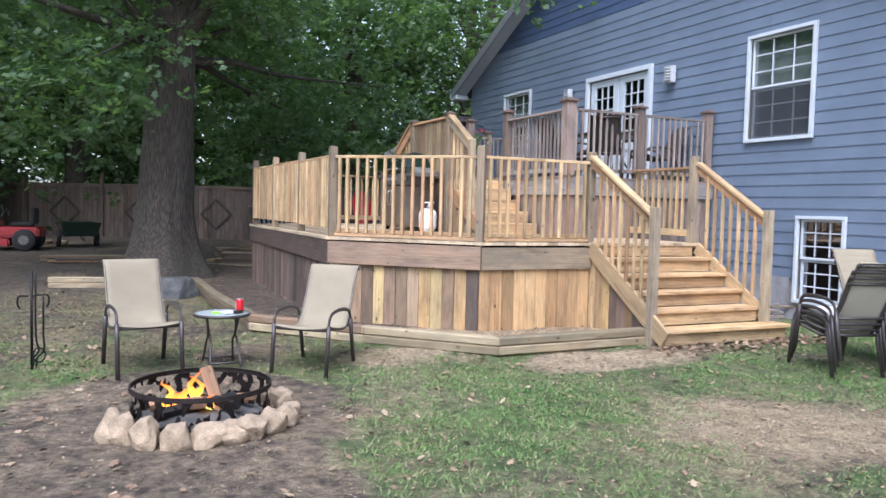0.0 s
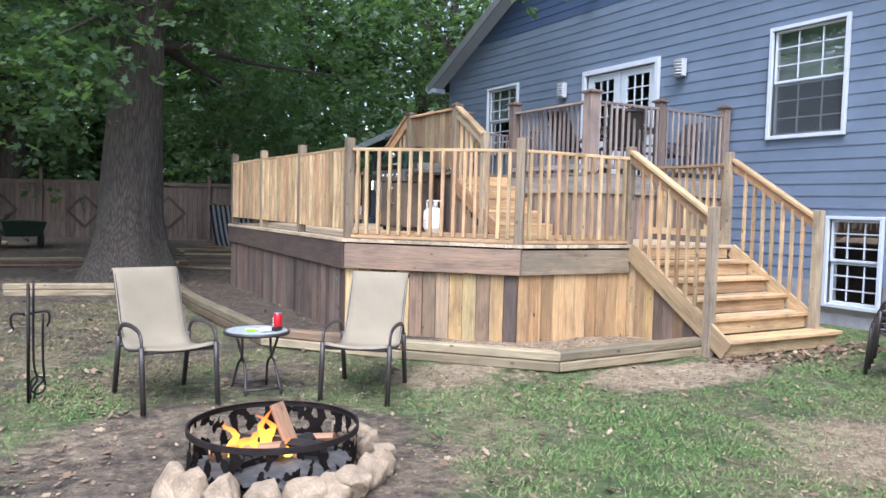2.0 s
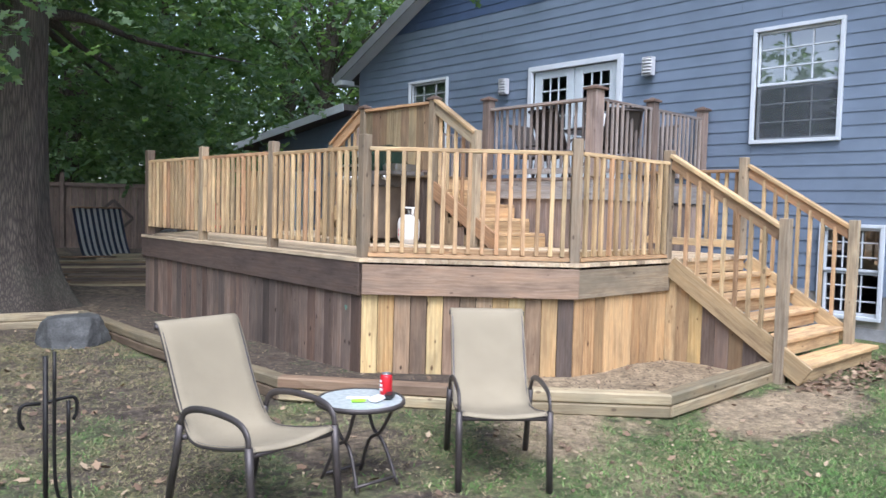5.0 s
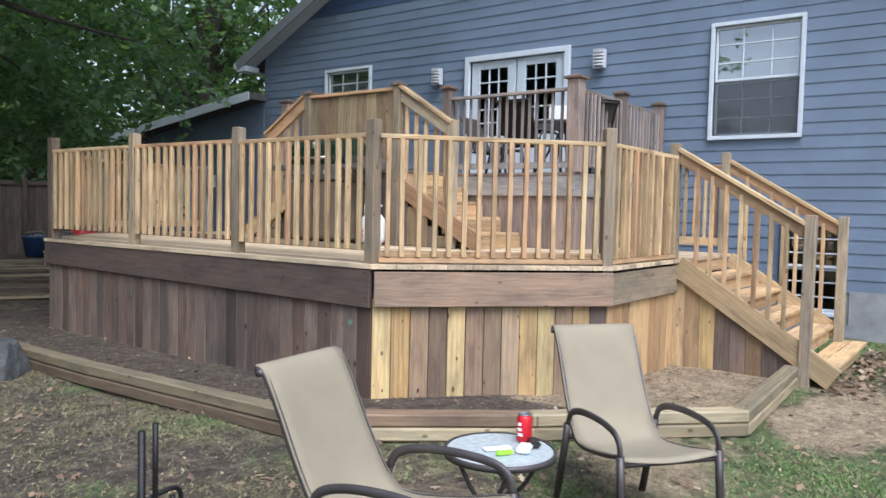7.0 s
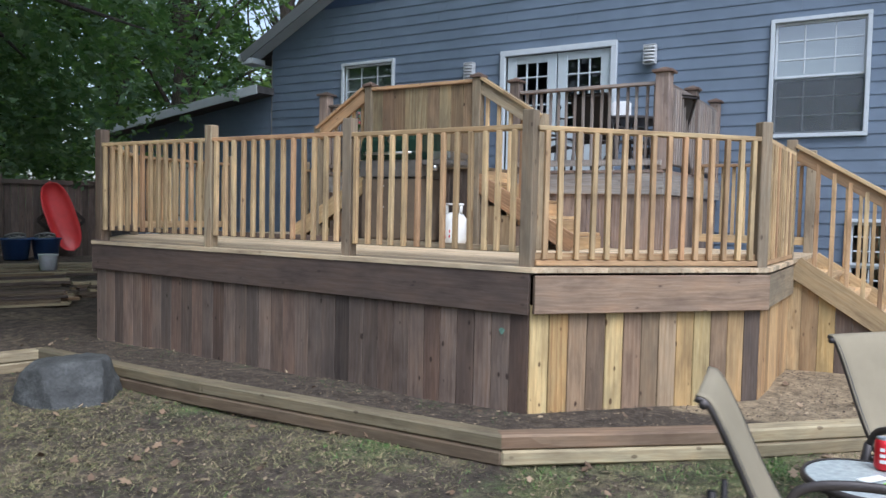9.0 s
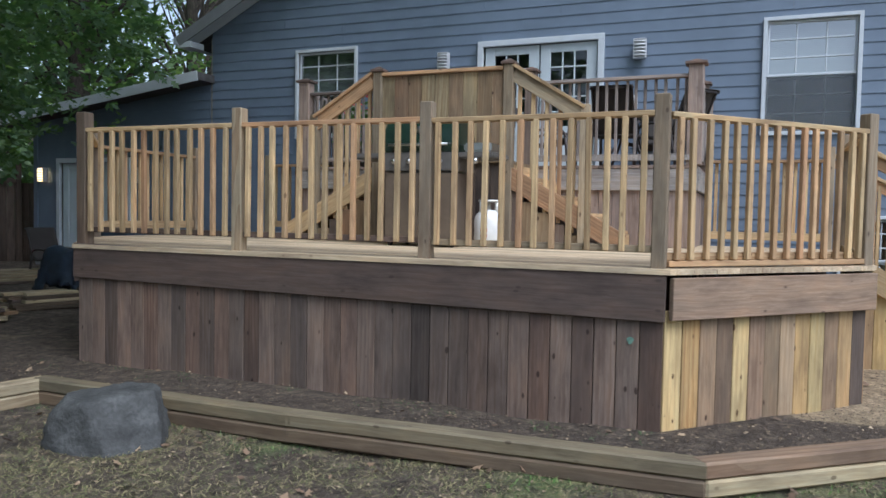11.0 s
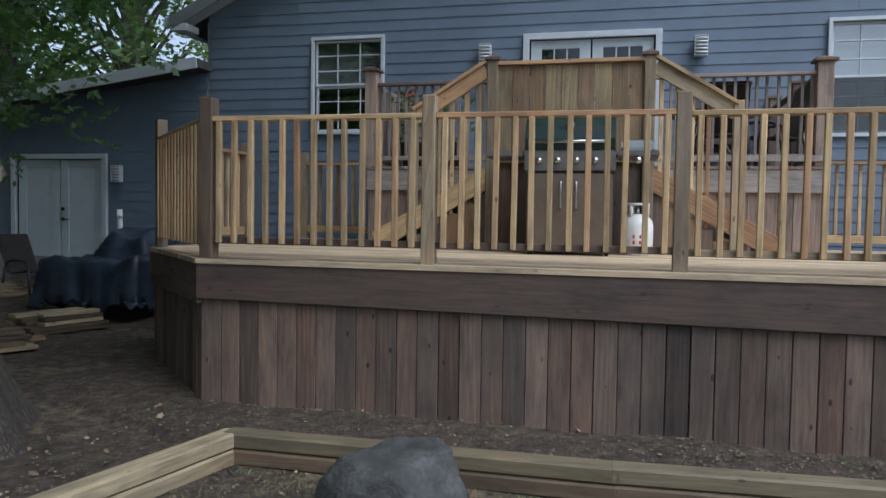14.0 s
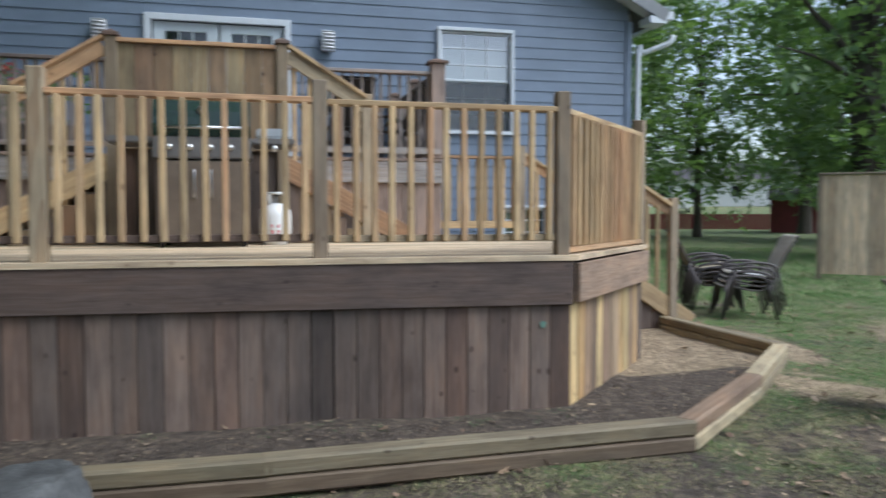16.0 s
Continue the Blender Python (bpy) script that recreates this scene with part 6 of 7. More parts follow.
# ---- fire tools ----
pk = thing("fire_tool_stand", (-0.46, 6.92, gz(-0.46, 6.92)), "black iron stand with hanging fire tools", "fire tools")
bm = bmesh.new()
tube(bm, [(0, 0, -0.05), (0, 0, 0.80)], 0.011, 8)
tube(bm, smooth_path([(-0.02, 0, 0.60), (-0.09, 0.0, 0.60), (-0.10, 0, 0.54), (-0.085, 0, 0.50)], 4), 0.008, 6)
tube(bm, smooth_path([(0.0, 0, 0.60), (0.11, 0.0, 0.61), (0.125, 0, 0.55), (0.11, 0, 0.51)], 4), 0.008, 6)
part("stand", bm, M_BLACK, pk, smooth=True)
for dx, dz in ((0.03, 0.82), (0.085, 0.60)):
    bm = bmesh.new()
    tube(bm, smooth_path([(dx, -0.02, dz), (dx, -0.02, 0.30), (dx * 0.7 + 0.03, -0.02, 0.16), (dx * 0.5, -0.02, 0.10), (dx * 0.4, -0.02, 0.03)], 4), 0.008, 7)
    part("poker", bm, M_BLACK, pk, smooth=True)
bm = bmesh.new()
tube(bm, [Vector((0.055 + 0.045 * math.cos(a), -0.02, 0.12 + 0.06 * math.sin(a))) for a in np.linspace(0, 2 * math.pi, 13)], 0.007, 6)
part("loop", bm, M_BLACK, pk, smooth=True)

# ---- grill and gas bottle ----
M_GREEN = plain("green_enamel", (0.010, 0.026, 0.018), 0.25, 0.0, var=0.2, scale=8, bumps=0.05, coat=0.4)
M_GREYM = plain("grey_painted_steel", (0.16, 0.15, 0.14), 0.5, 0.4, var=0.25, scale=8)
M_BROWNP = plain("brown_cabinet_panel", (0.15, 0.115, 0.085), 0.5, 0.2, var=0.25, scale=5)
gr = thing("gas_grill", (4.52, 11.20, ZD), "gas grill with dark green lid on the wooden deck", "grill")
bm = bmesh.new()
bx(bm, (-0.24, -0.36, 0.06), (0.24, 0.36, 0.70), 0.01)
part("cabinet", bm, M_BROWNP, gr)
for y0, y1 in ((-0.35, -0.005), (0.005, 0.35)):
    bm = bmesh.new()
    bx(bm, (-0.262, y0, 0.08), (-0.243, y1, 0.69), 0.005)
    d = part("door", bm, M_BROWNP, gr)
    bm = bmesh.new()
    yy = y1 - 0.06 if y0 < -0.1 else y0 + 0.06
    tube(bm, smooth_path([(-0.262, yy, 0.62), (-0.295, yy, 0.60), (-0.295, yy, 0.42), (-0.262, yy, 0.40)], 4), 0.008, 7)
    part("handle", bm, M_STEEL, d, "steel handle", True)
bm = bmesh.new()
bx(bm, (-0.27, -0.38, 0.71), (0.24, 0.38, 0.885), 0.012)
part("control_panel", bm, M_GREYM, gr)
for k in range(4):
    bm = bmesh.new()
    tube(bm, [(-0.268, 0.25 - k * 0.155, 0.80), (-0.305, 0.25 - k * 0.155, 0.80)], [0.027, 0.022], 14)
    part("knob", bm, M_STEEL, gr, "steel knob", True)
bm = bmesh.new()
sec = [(-0.26, 0.89), (-0.265, 0.98), (-0.24, 1.09), (-0.16, 1.18), (-0.05, 1.215), (0.08, 1.20), (0.19, 1.12), (0.24, 1.0), (0.24, 0.89)]
l = [bm.verts.new((x, -0.375, z)) for x, z in sec]
r = [bm.verts.new((x, 0.375, z)) for x, z in sec]
for k in range(len(sec)):
    j = (k + 1) % len(sec)
    bm.faces.new((l[k], l[j], r[j], r[k]))
bm.faces.new(l[::-1]), bm.faces.new(r)
bmesh.ops.recalc_face_normals(bm, faces=bm.faces[:])
lid = part("lid", bm, M_GREEN, gr, "dark green domed lid")
bm = bmesh.new()
tube(bm, [(-0.30, -0.30, 0.955), (-0.30, 0.30, 0.955)], 0.014, 10)
for y in (-0.24, 0.24):
    tube(bm, [(-0.26, y, 0.955), (-0.30, y, 0.955)], 0.012, 8)
part("handle", bm, M_STEEL, lid, "steel bar handle", True)
bm = bmesh.new()
tube(bm, [(-0.238, 0.0, 1.10), (-0.262, 0.0, 1.092)], 0.036, 18)
part("thermometer", bm, M_STEEL, lid, "round steel thermometer", True)
for a, b in ((-0.73, -0.385), (0.385, 0.72)):
    bm = bmesh.new()
    bx(bm, (-0.25, a, 0.83), (0.22, b, 0.885), 0.012)
    part("side_shelf", bm, M_GREYM, gr)
bm = bmesh.new()
bx(bm, (-0.20, -0.69, 0.89), (0.18, -0.42, 0.97), 0.015)
part("side_burner_lid", bm, M_STEEL, gr, "steel side burner lid")
bm = bmesh.new()
tube(bm, [(-0.25, -0.56, 0.80), (-0.29, -0.56, 0.80)], [0.03, 0.024], 14)
part("knob", bm, M_STEEL, gr, "steel knob", True)
for x in (-0.2, 0.2):
    for y in (-0.32, 0.32):
        bm = bmesh.new()
        tube(bm, [(x, y - 0.015, 0.033), (x, y + 0.015, 0.033)], 0.033, 14)
        part("wheel", bm, M_BLACK, gr, smooth=True)
M_TANK = plain("white_tank_paint", (0.72, 0.72, 0.70), 0.4, var=0.12, scale=8, bumps=0.05)
tk = thing("propane_tank", (4.64, 10.63, ZD), "white propane tank standing on the deck", "gas bottle")
bm = bmesh.new()
lathe(bm, [(0.10, 0.0), (0.10, 0.025), (0.12, 0.04), (0.137, 0.08), (0.138, 0.25), (0.128, 0.30), (0.09, 0.345), (0.05, 0.36)], 28)
part("tank_body", bm, M_TANK, tk, smooth=True)
bm = bmesh.new()
for k in range(3):
    a = 2 * math.pi * k / 3 + 0.4
    tube(bm, [(0.085 * math.cos(a), 0.085 * math.sin(a), 0.345), (0.085 * math.cos(a), 0.085 * math.sin(a), 0.44)], 0.018, 6)
lathe(bm, [(0.075, 0.435), (0.10, 0.435), (0.10, 0.455), (0.075, 0.455)], 24)
part("collar", bm, M_TANK, tk, smooth=True)
bm = bmesh.new()
tube(bm, [(0, 0, 0.35), (0, 0, 0.42)], 0.02, 10)
part("valve", bm, M_STEEL, tk, "brass-grey valve", True)
bm = bmesh.new()
for k in range(2):
    a0 = math.pi * 0.92
    vs = [bm.verts.new((0.1395 * math.cos(a0 + q), 0.1395 * math.sin(a0 + q), z)) for q, z in ((0, 0.10 + k * 0.05), (0.5, 0.10 + k * 0.05), (0.5, 0.13 + k * 0.05), (0, 0.13 + k * 0.05))]
    bm.faces.new(vs)
part("label", bm, M_RED, tk, "red printed bars")

# ---- wall lamps ----
M_LAMP = plain("brushed_lamp", (0.66, 0.67, 0.69), 0.45, 0.25, var=0.1, scale=12)
M_GLOW = emit_mat("warm_lamp_glass", (1.0, 0.72, 0.38), 3.0)


M_DIFF = plain("frosted_lamp_glass", (0.34, 0.36, 0.38), 0.4, var=0.1, scale=10)


def wall_lamp(y, z, lit=False):
    w = thing("wall_lamp", (HX - 0.01, y, z), "pale box wall lamp with slatted front" + (", lit warm" if lit else ", unlit"), "wall lamp", "wall lamps")
    bm = bmesh.new()
    bx(bm, (-0.03, -0.05, -0.12), (0.0, 0.05, 0.12), 0.006)
    part("back_plate", bm, M_BLACK, w)
    for y0 in (-0.085, 0.071):
        bm = bmesh.new()
        bx(bm, (-0.135, y0, -0.135), (-0.0305, y0 + 0.014, 0.135), 0.004)
        part("side_plate", bm, M_LAMP, w)
    for z0 in (-0.135, 0.123):
        bm = bmesh.new()
        bx(bm, (-0.135, -0.0705, z0), (-0.0305, 0.0705, z0 + 0.012), 0.003)
        part("end_plate", bm, M_LAMP, w)
    for k in range(5):
        bm = bmesh.new()
        z0 = -0.108 + k * 0.047
        tube(bm, [(-0.128 - 0.022 * math.cos(q), 0.068 * math.sin(q), z0 + 0.014) for q in np.linspace(-1.57, 1.57, 9)], 0.013, 8)
        part("slat", bm, M_LAMP, w, smooth=True)
    bm = bmesh.new()
    bx(bm, (-0.118, -0.068, -0.12), (-0.045, 0.068, 0.12), 0.006)
    part("diffuser", bm, M_GLOW if lit else M_DIFF, w)


wall_lamp(9.81, 3.755)
wall_lamp(12.735, 3.75)
wall_lamp(18.77, 2.04)
wall_lamp(21.2, 2.05, True)

# ---- furniture on the upper deck ----
dt = thing("patio_table", (7.35, 9.75, ZU), "dark round metal patio table on the upper deck", "table")
bm = bmesh.new()
lathe(bm, [(0.50, 0.68), (0.52, 0.69), (0.52, 0.71), (0.50, 0.72)], 40)
part("tabletop", bm, M_FRAME, dt)
for k in range(4):
    a = math.pi / 4 + k * math.pi / 2
    bm = bmesh.new()
    tube(bm, smooth_path([(0.12 * math.cos(a), 0.12 * math.sin(a), 0.68), (0.18 * math.cos(a), 0.18 * math.sin(a), 0.35), (0.42 * math.cos(a), 0.42 * math.sin(a), 0.0)], 4), 0.016, 7)
    part("leg", bm, M_FRAME, dt, smooth=True)
uc = sling_chair((6.55, 9.75, ZU), -90, M_SLINGD, "dark sling patio chair on the upper deck", "upper deck chairs")
for x, y, rz in ((7.3, 10.75, 180), (8.05, 9.55, 80), (6.85, 9.2, -40)):
    copy_thing(uc, pose(x, y, ZU, 0, 0, rz))
bm = bmesh.new()
bx(bm, (-0.16, -0.12, 0), (0.16, 0.12, 0.22), 0.02)
tagged(put("cooler_box", to_mesh(bm, "cooler"), M_WBAG, None, pose(7.35, 9.8, ZU + 0.722, 0, 0, 20)), "white box on the patio table", "box")
M_CLAY = plain("dark_pot", (0.06, 0.05, 0.045), 0.7, var=0.2)
M_FLOWER = island_mat("red_flower", [(0.0, (0.45, 0.03, 0.04)), (1.0, (0.65, 0.10, 0.10))])
for i, (x, y) in enumerate(((6.35, 13.15), (6.4, 12.7), (6.75, 13.25))):
    fp = thing("flower_pot", (x, y, ZU), "dark pot with leafy red-flowered plants", "potted plant", "flower pots")
    bm = bmesh.new()
    lathe(bm, [(0.12, 0.0), (0.16, 0.28), (0.17, 0.30), (0.15, 0.30), (0.14, 0.26)], 20)
    part("pot", bm, M_CLAY, fp, smooth=True)
    rg = np.random.default_rng(500 + i)
    leaf_cloud("foliage", [(rg.uniform(-0.15, 0.15), rg.uniform(-0.15, 0.15), rg.uniform(0.4, 0.85)) for _ in range(14)], 22, (0.08, 0.08, 0.08), 0.07, M_LEAF, fp, rg)["kind"] = "stuff"
    leaf_cloud("blossom", [(rg.uniform(-0.15, 0.15), rg.uniform(-0.15, 0.15), rg.uniform(0.75, 0.95)) for _ in range(5)], 8, (0.03, 0.03, 0.03), 0.05, M_FLOWER, fp, rg)["kind"] = "stuff"
# ---- covered furniture by the side wing ----


def tarp_mat():
    m, nt, b = mat_base("blue_tarp", 0.42)
    tc = nt.nodes.new("ShaderNodeTexCoord")
    n = noise_tex(nt, tc.outputs["Object"], 3.5, 5)
    link(nt, ramp(nt, n, [(0.35, (0.010, 0.014, 0.022)), (0.62, (0.028, 0.042, 0.068)), (0.85, (0.08, 0.10, 0.12))]), b.inputs["Base Color"])
    bump(nt, b, n, 0.4, 0.03)
    return m


M_TARP = tarp_mat()
tp = thing("covered_furniture", (6.15, 16.95, gz(6.1, 16.9)), "garden furniture under a creased dark blue tarpaulin", "tarpaulin")
bm = bmesh.new()
n = 44
grid = []
for j in range(n + 1):
    row = []
    for i in range(n + 1):
        u, v = (i / n - 0.5) * 1.9, (j / n - 0.5) * 2.05
        ax, ay = abs(u) / 0.58, abs(v) / 0.66
        e = max(ax, ay)
        h = 0.72 if v < 0.2 else 0.70
        if -0.25 < u < 0.5 and -0.55 < v < 0.2:
            h += 0.32 * min(1, 6 * min(u + 0.25, 0.5 - u, v + 0.55, 0.2 - v) + 0.2)
        cr = 0.15 * noise.noise((u * 2.2, v * 2.2, 3)) + 0.05 * noise.noise((u * 6, v * 6, 1)) + 0.02 * abs(noise.noise((u * 14, v * 14, 1)))
        if e > 1:
            k = min(1.0, (e - 1) / 0.36)
            fold = (0.05 * math.sin(5 * math.atan2(v, u) + 2) + 0.10 * noise.noise((u * 4, v * 4, 12)) + 0.02 * math.sin(23 * math.atan2(v, u))) * k
            x, y = u / e * (1 + 0.10 * k + fold), v / e * (1 + 0.10 * k + fold)
            row.append(bm.verts.new((x, y, max(0.03, h * (1 - 0.78 * k) + cr * (1 - k) + 0.16 * noise.noise((u * 5, v * 5, 9)) * k + 0.02))))
        else:
            row.append(bm.verts.new((u, v, h + cr)))
    grid.append(row)
for j in range(n):
    for i in range(n):
        bm.faces.new((grid[j][i], grid[j][i + 1], grid[j + 1][i + 1], grid[j + 1][i]))
part("tarpaulin", bm, M_TARP, tp, smooth=True)
bm = bmesh.new()
tube(bm, [(0.15, 0.1, 0.95), (0.17, 0.12, 1.32)], 0.035, 10)
tube(bm, [(0.17, 0.12, 1.24), (0.10, 0.06, 1.24)], 0.03, 10)
part("pipe", bm, M_WBAG, tp, "white plastic pipe", True)

# ---- split kindling behind the stairs ----
kp = thing("kindling_pile", (8.2, 7.3, gz(8.2, 7.3)), "small heap of grey split kindling against the house", "firewood")
for k in range(16):
    q = RND.uniform(-40, 40)
    a = wm(kp) @ Vector((RND.uniform(-0.3, 0.3), RND.uniform(-0.15, 0.25), 0.02 + 0.012 * k))
    d = Vector((math.cos(math.radians(q)), math.sin(math.radians(q)), RND.uniform(-0.15, 0.15))) * 0.17
    board("stick", a - d, a + d, RND.choice((0.04, 0.055)), RND.choice((0.025, 0.035)), RND.choice((M_POST, M_UP, M_UPG)), kp)

# ---- lumber ----


def lumber(loc, rz, L, rows, label):
    p = thing("lumber_pile", loc, label, "lumber", "lumber piles", rz=rz)
    z = 0.0
    for row, cnt in enumerate(rows):
        for k in range(cnt):
            w = RND.choice((0.09, 0.14, 0.14))
            l = round(L * RND.uniform(0.72, 1.0), 1)
            a = wm(p) @ Vector((-l / 2 + RND.uniform(-0.2, 0.2), (k - cnt / 2) * 0.17, z + 0.02))
            b = wm(p) @ Vector((l / 2, (k - cnt / 2) * 0.17 + RND.uniform(-0.04, 0.04), z + 0.02))
            board("plank", a, b, w, 0.038, RND.choice((M_TIMB, M_FENCE, M_SCR, M_TIMBD)), p)
        z += 0.042


lumber((-0.05, 17.5, gz(0, 17.5)), -4, 1.9, (4, 4, 3), "stack of sawn boards beside the oak trunk")
lumber((3.25, 16.9, gz(3.2, 16.9)), -25, 2.0, (5, 5, 4, 3), "stack of old and new boards near the fence")
lumber((3.9, 18.6, gz(3.9, 18.6)), -20, 2.6, (5, 4, 4, 3, 3), "heap of old boards along the fence")
lumber((5.6, 19.6, gz(5.6, 19.6)), -25, 3.0, (4, 4, 3, 3, 2), "heap of old boards along the fence")
lumber((4.75, 16.75, gz(4.7, 16.7)), -18, 0.95, (3, 3, 3, 3, 2), "short stack of pale treated boards")
lumber((-2.2, 22.6, gz(-2, 22)), -22, 3.6, (4, 4, 3), "stack of boards along the fence")

# ---- striped sling, sled, tubs ----
M_STRW, M_STRB = fabric("white_stripe", (0.62, 0.62, 0.60)), fabric("navy_stripe", (0.05, 0.06, 0.10))
hm = thing("striped_hammock", (4.45, 21.0, gz(4.4, 21)), "blue and white striped hammock leaning by the fence", "hammock")
for k in range(17):
    x0, x1 = -0.52 + k * 0.062, -0.52 + (k + 1) * 0.062
    pts = smooth_path([(0, 0.35, 1.12), (0, 0.25, 0.75), (0, 0.10, 0.35), (0, -0.08, 0.10), (0, -0.35, 0.06)], 5)
    bm = bmesh.new()
    rows = [[bm.verts.new((x + 0.16 * (1.12 - p.z) * 0.5, p.y, p.z + 0.02 * math.sin(k))) for x in (x0, x1)] for p in pts]
    for a, b in zip(rows, rows[1:]):
        bm.faces.new((a[0], a[1], b[1], b[0]))
    bmesh.ops.solidify(bm, geom=bm.faces[:], thickness=0.006)
    part("stripe", bm, M_STRW if k % 2 else M_STRB, hm, smooth=True)
bm = bmesh.new()
tube(bm, [(-0.56, 0.36, 1.13), (0.56, 0.36, 1.13)], 0.02, 8)
tube(bm, [(-0.95, -0.35, 0.08), (0.7, -0.36, 0.07)], 0.02, 8)
part("spreader_bar", bm, M_SCR, hm, smooth=True)
M_SLED = plain("red_plastic", (0.50, 0.03, 0.03), 0.4, var=0.15, scale=5, bumps=0.05)
bm = bmesh.new()
n, m2 = 24, 10
g = []
for j in range(n + 1):
    t = j / n * 2 - 1
    w = 0.30 * (1 - abs(t) ** 3.0) ** 0.5 if abs(t) < 1 else 0.0
    g.append([bm.verts.new((w * (2 * i / m2 - 1), t * 0.82, 0.16 * abs(2 * i / m2 - 1) ** 3 * (1 - abs(t) ** 4) + 0.15 * abs(t) ** 4)) for i in range(m2 + 1)])
for j in range(n):
    for i in range(m2):
        bm.faces.new((g[j][i], g[j][i + 1], g[j + 1][i + 1], g[j + 1][i]))
bmesh.ops.remove_doubles(bm, verts=bm.verts[:], dist=0.0005)
bmesh.ops.solidify(bm, geom=bm.faces[:], thickness=0.012)
tagged(put("sled", to_mesh(bm, "sled", True), M_SLED, None, pose(7.75, 22.72, gz(7.7, 22.7) + 0.86, 74, 0, -28) @ pose(0, 0, 0, 0, 0, 16)), "red plastic snow sled leaning on the fence", "sled")
M_BLUE = plain("blue_plastic", (0.03, 0.07, 0.17), 0.4, var=0.15, scale=5, bumps=0.05)
M_HOSE = plain("grey_hose", (0.22, 0.21, 0.19), 0.6, var=0.3)
for x, y in ((6.55, 22.35), (7.1, 22.2)):
    tub = thing("tub", (x, y, gz(x, y)), "blue plastic tub with coiled grey hose", "tub", "blue tubs")
    bm = bmesh.new()
    lathe(bm, [(0.22, 0), (0.28, 0.40), (0.31, 0.42), (0.31, 0.45), (0.27, 0.44), (0.25, 0.38)], 24)
    part("tub_body", bm, M_BLUE, tub, smooth=True)
    bm = bmesh.new()
    tube(bm, [((0.13 + 0.07 * math.sin(q * 0.37)) * math.cos(q), (0.13 + 0.07 * math.sin(q * 0.37)) * math.sin(q), 0.42 + 0.11 * (q / 25) + 0.03 * math.sin(q * 1.7)) for q in np.linspace(0, 25, 90)], 0.024, 6)
    part("hose", bm, M_HOSE, tub, "coiled grey hose", True)
bk = thing("bucket", (5.25, 19.0, gz(5.2, 19) + 0.15), "white plastic bucket on the boards", "bucket")
bm = bmesh.new()
lathe(bm, [(0.13, 0), (0.15, 0.24), (0.16, 0.25), (0.16, 0.27), (0.14, 0.26)], 20)
part("bucket_body", bm, M_WBAG, bk, smooth=True)

# ---- mower and cart ----
M_MRED = plain("red_mower_paint", (0.33, 0.02, 0.025), 0.35, var=0.15, scale=5, bumps=0.05, coat=0.3)
M_RUB = plain("rubber", (0.02, 0.02, 0.02), 0.8, var=0.3, scale=20)


def wheel(parent, x, y, r, w):
    bm = bmesh.new()
    tube(bm, [(x - w / 2, y, r), (x - w / 2 + 0.02, y, r), (x + w / 2 - 0.02, y, r), (x + w / 2, y, r)], [r * 0.9, r, r, r * 0.9], 20)
    wh = part("wheel", bm, M_RUB, parent, smooth=True)
    bm = bmesh.new()
    tube(bm, [(x - w / 2 - 0.004, y, r), (x + w / 2 + 0.004, y, r)], r * 0.45, 14)
    part("rim", bm, M_GREYM, wh, "grey wheel rim")


mw = thing("riding_mower", (-1.85, 20.6, gz(-1.8, 20.6)), "red riding lawn mower parked by the fence", "lawn mower", rz=80)
bm = bmesh.new()
bx(bm, (-0.27, 0.15, 0.30), (0.27, 0.95, 0.72), 0.06)
part("hood", bm, M_MRED, mw)
bm = bmesh.new()
bx(bm, (-0.38, -0.75, 0.30), (0.38, 0.15, 0.55), 0.05)
part("body", bm, M_MRED, mw)
bm = bmesh.new()
bx(bm, (-0.24, -0.55, 0.56), (0.24, -0.10, 0.66), 0.03)
bx(bm, (-0.24, -0.62, 0.60), (0.24, -0.52, 1.0), 0.03)
part("seat", bm, M_RUB, mw)
bm = bmesh.new()
bx(bm, (-0.5, -0.15, 0.10), (0.5, 0.45, 0.28), 0.04)
part("cutting_deck", bm, M_MRED, mw)
bm = bmesh.new()
tube(bm, [(0, 0.2, 0.70), (0, 0.05, 0.92)], 0.02, 8)
tube(bm, [Vector((0.17 * math.cos(a), 0.05 + 0.06 * math.sin(a), 0.92 + 0.14 * math.sin(a))) for a in np.linspace(0, 2 * math.pi, 17)], 0.014, 7)
part("steering_wheel", bm, M_RUB, mw, smooth=True)
for x in (-0.40, 0.40):
    wheel(mw, x, -0.45, 0.25, 0.2)
    wheel(mw, x * 0.85, 0.72, 0.19, 0.14)
ct = thing("yard_cart", (-0.37, 21.3, gz(-0.37, 21.3)), "dark green poly yard cart with two wheels", "cart", rz=8)
bm = bmesh.new()
b0 = [bm.verts.new(p) for p in ((-0.36, -0.5, 0.28), (0.36, -0.5, 0.28), (0.36, 0.5, 0.28), (-0.36, 0.5, 0.28))]
b1 = [bm.verts.new(p) for p in ((-0.46, -0.62, 0.62), (0.46, -0.62, 0.62), (0.46, 0.62, 0.62), (-0.46, 0.62, 0.62))]
b2 = [bm.verts.new((v.co.x * 0.93, v.co.y * 0.94, 0.62)) for v in b1]
b3 = [bm.verts.new((v.co.x * 0.92, v.co.y * 0.93, 0.31)) for v in b0]
bm.faces.new(b0[::-1])
for k in range(4):
    j = (k + 1) % 4
    bm.faces.new((b0[k], b0[j], b1[j], b1[k])), bm.faces.new((b1[k], b1[j], b2[j], b2[k])), bm.faces.new((b2[k], b2[j], b3[j], b3[k]))
bm.faces.new(b3)
part("tray", bm, M_GREEN, ct)
for x in (-0.44, 0.44):
    wheel(ct, x, 0.05, 0.2, 0.1)
bm = bmesh.new()
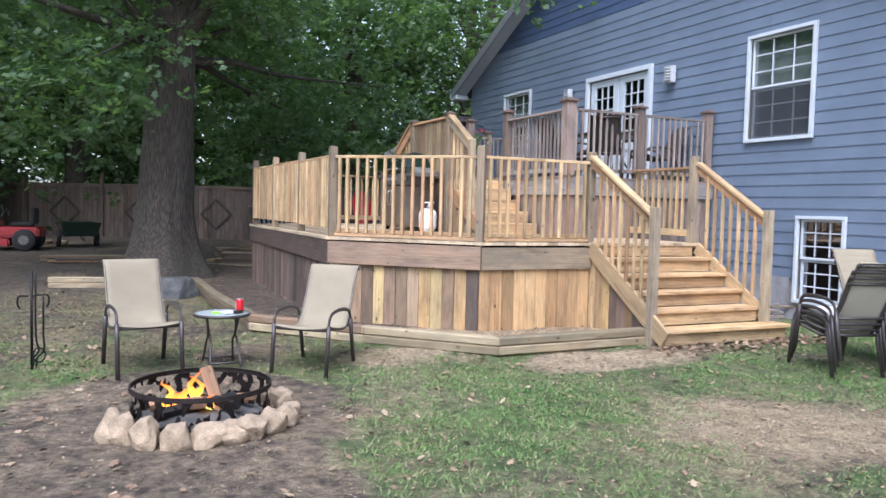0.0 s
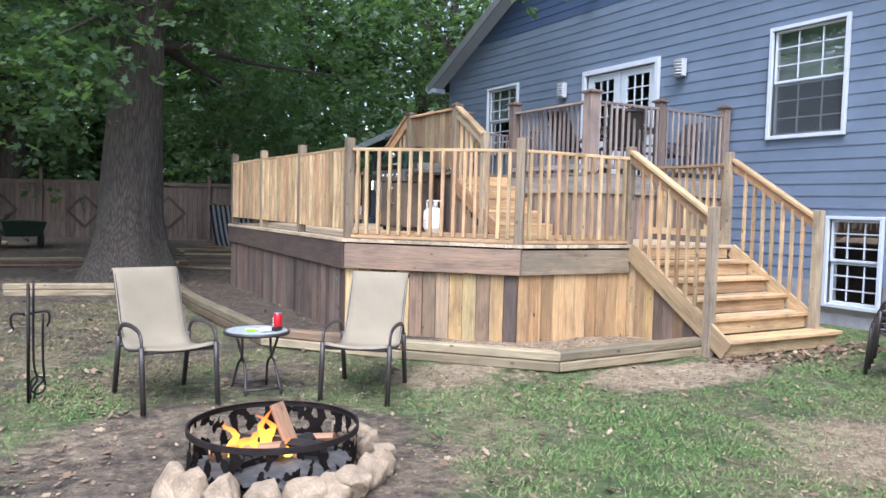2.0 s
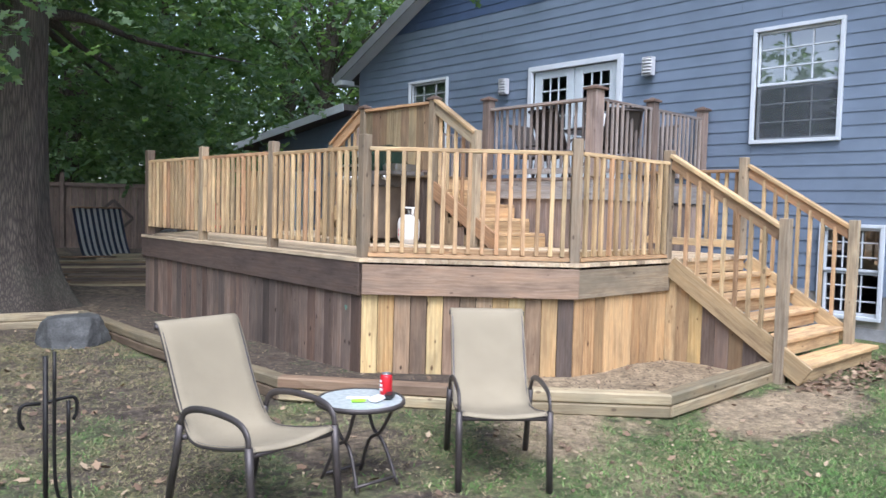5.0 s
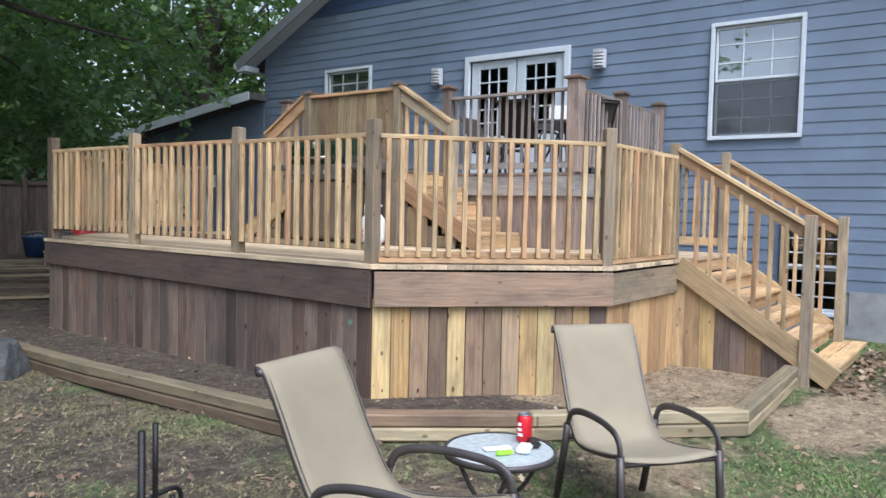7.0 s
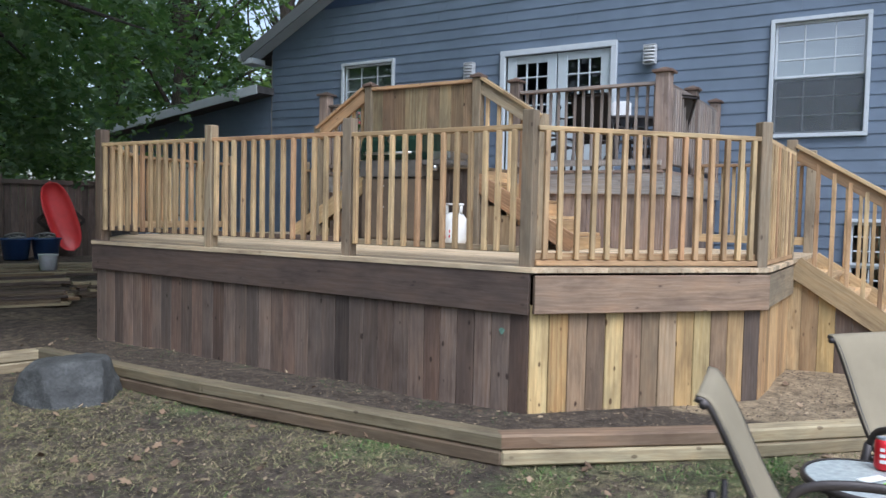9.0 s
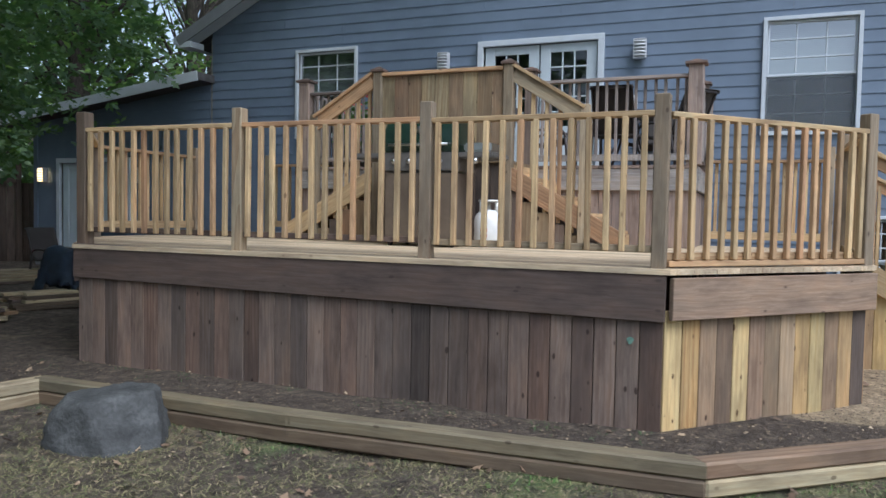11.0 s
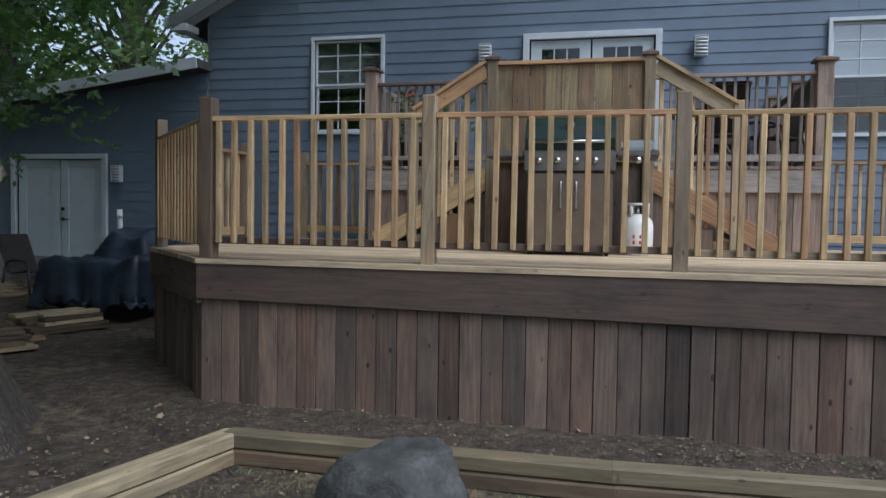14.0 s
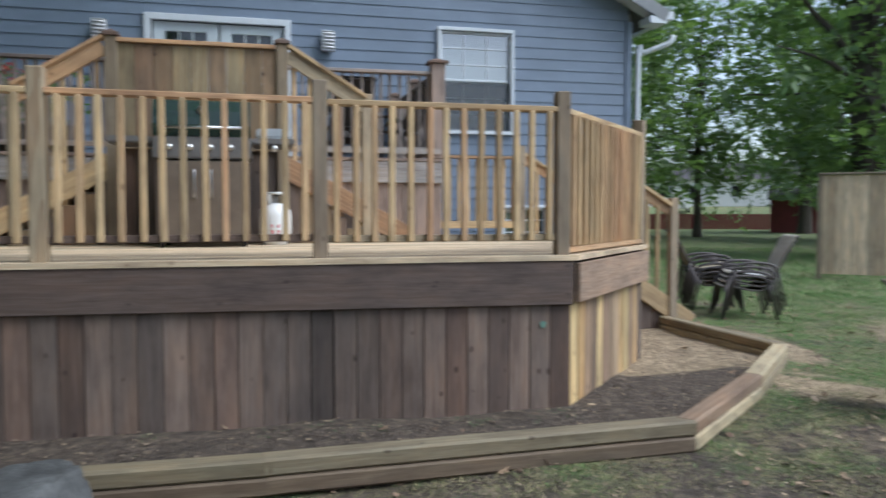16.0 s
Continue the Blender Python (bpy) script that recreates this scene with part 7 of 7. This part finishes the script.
tube(bm, [(0, -0.45, 0.26), (0, -1.1, 0.22)], 0.02, 8)
part("drawbar", bm, M_BLACK, ct, smooth=True)

# ---- beyond the lawn ----
M_PANEL = wood("pale_panel_cedar", (0.70, 0.56, 0.38), (0.80, 0.66, 0.47), (0.74, 0.57, 0.38), knots=0.5, grime=0.3)
sd = thing("board_screen", (10.9, -0.25, 0.1), "freestanding pale cedar board screen on the lawn", "fence panel")
DD, A0 = Vector((-0.645, -0.764, 0)), Vector((10.85, -0.15, 0))
for k in range(17):
    c = A0 + DD * (0.07 + k * 0.142)
    board("screen_board", c + Vector((0, 0, 0.16)), c + Vector((0, 0, 2.13)), 0.138, 0.02, M_PANEL, sd, y=DD)
for q in (0.0, 2.42):
    c = A0 + DD * q + Vector((0.02, -0.02, 0))
    board("post", c + Vector((0, 0, 0.0)), c + Vector((0, 0, 2.17)), 0.09, 0.09, M_POST, sd, y=DD)
board("cap_rail", A0 + Vector((0, 0, 2.16)), A0 + DD * 2.42 + Vector((0, 0, 2.16)), 0.12, 0.035, M_POST, sd)
for z in (0.3, 1.9):
    board("cross_rail", A0 + Vector((0.03, -0.025, z)), A0 + DD * 2.42 + Vector((0.03, -0.025, z)), 0.09, 0.036, M_POST, sd, y=(0, 0, 1))
M_FARW = plain("far_white_wall", (0.72, 0.72, 0.70), 0.7, var=0.1, scale=1)
M_MAROON = plain("maroon_paint", (0.16, 0.03, 0.03), 0.7, var=0.2, scale=2)
nh = thing("neighbour_house", (68, -37, gz(68, -37)), "white single-storey neighbour house behind the trees", "house", rz=-35)
bm = bmesh.new()
bx(bm, (-3, -8, 0), (3, 8, 2.7))
part("wall", bm, M_FARW, nh)
bm = bmesh.new()
sec = [(-3.4, 2.7), (0, 4.6), (3.4, 2.7)]
l = [bm.verts.new((x, -8.4, z)) for x, z in sec]
r = [bm.verts.new((x, 8.4, z)) for x, z in sec]
bm.faces.new(l[::-1]), bm.faces.new(r)
for k in range(3):
    j = (k + 1) % 3
    bm.faces.new((l[k], l[j], r[j], r[k]))
part("roof", bm, M_SHINGLE, nh)
for y in (-5, -1.5, 2.5, 5.5):
    bm = bmesh.new()
    bx(bm, (-3.06, y, 0.9), (-3.0, y + 1.2, 2.1))
    w = part("window", bm, M_WHITE, nh)
    bm = bmesh.new()
    bx(bm, (-3.08, y + 0.08, 0.98), (-3.06, y + 1.12, 2.02))
    part("pane", bm, M_BLACK, w)
sh = thing("garden_shed", (40.2, -24.4, 0), "maroon garden shed far across the lawn", "shed", rz=-40)
bm = bmesh.new()
bx(bm, (-1.5, -2.5, 0), (1.5, 2.5, 2.2))
part("wall", bm, M_MAROON, sh)
bm = bmesh.new()
sec = [(-1.7, 2.2), (0, 3.0), (1.7, 2.2)]
l = [bm.verts.new((x, -2.7, z)) for x, z in sec]
r = [bm.verts.new((x, 2.7, z)) for x, z in sec]
bm.faces.new(l[::-1]), bm.faces.new(r)
for k in range(3):
    j = (k + 1) % 3
    bm.faces.new((l[k], l[j], r[j], r[k]))
part("roof", bm, M_SHINGLE, sh)
car = thing("parked_car", (60, -26.5, gz(60, -26.5)), "white car parked far beyond the lawn", "car", rz=60)
bm = bmesh.new()
bx(bm, (-0.88, -2.1, 0.35), (0.88, 2.1, 0.95), 0.12)
bx(bm, (-0.75, -1.3, 0.9), (0.75, 1.0, 1.45), 0.18)
part("body", bm, M_FARW, car)
bm = bmesh.new()
bx(bm, (-0.78, -1.0, 1.0), (0.78, 0.75, 1.32), 0.02)
part("window", bm, M_BLACK, car)
for x in (-0.82, 0.82):
    for y in (-1.3, 1.3):
        wheel(car, x, y, 0.32, 0.2)

ff = thing("far_fence", (47, -23, 0), "low reddish board fence far across the lawn", "fence")
for k in range(46):
    c = Vector((51.5, -16.0, 0)).lerp(Vector((43.0, -29.0, 0)), k / 45)
    board("picket", c, c + Vector((0, 0, 1.25)), 0.32, 0.03, M_MAROON, ff, y=(-0.547, -0.837, 0))

M_TEAL = plain("teal_spray_paint", (0.14, 0.26, 0.20), 0.7, var=0.4, scale=30)
bm = bmesh.new()
vs = [bm.verts.new((0, 0.02 * math.cos(q) * (1 + 0.3 * math.sin(3 * q)), 0.024 * math.sin(q))) for q in np.linspace(0, 2 * math.pi, 14)[:-1]]
bm.faces.new(vs)
put("paint_mark", to_mesh(bm, "paint"), M_TEAL, deck, pose(2.534, 8.965, 0.665), "faded teal spray paint spot")
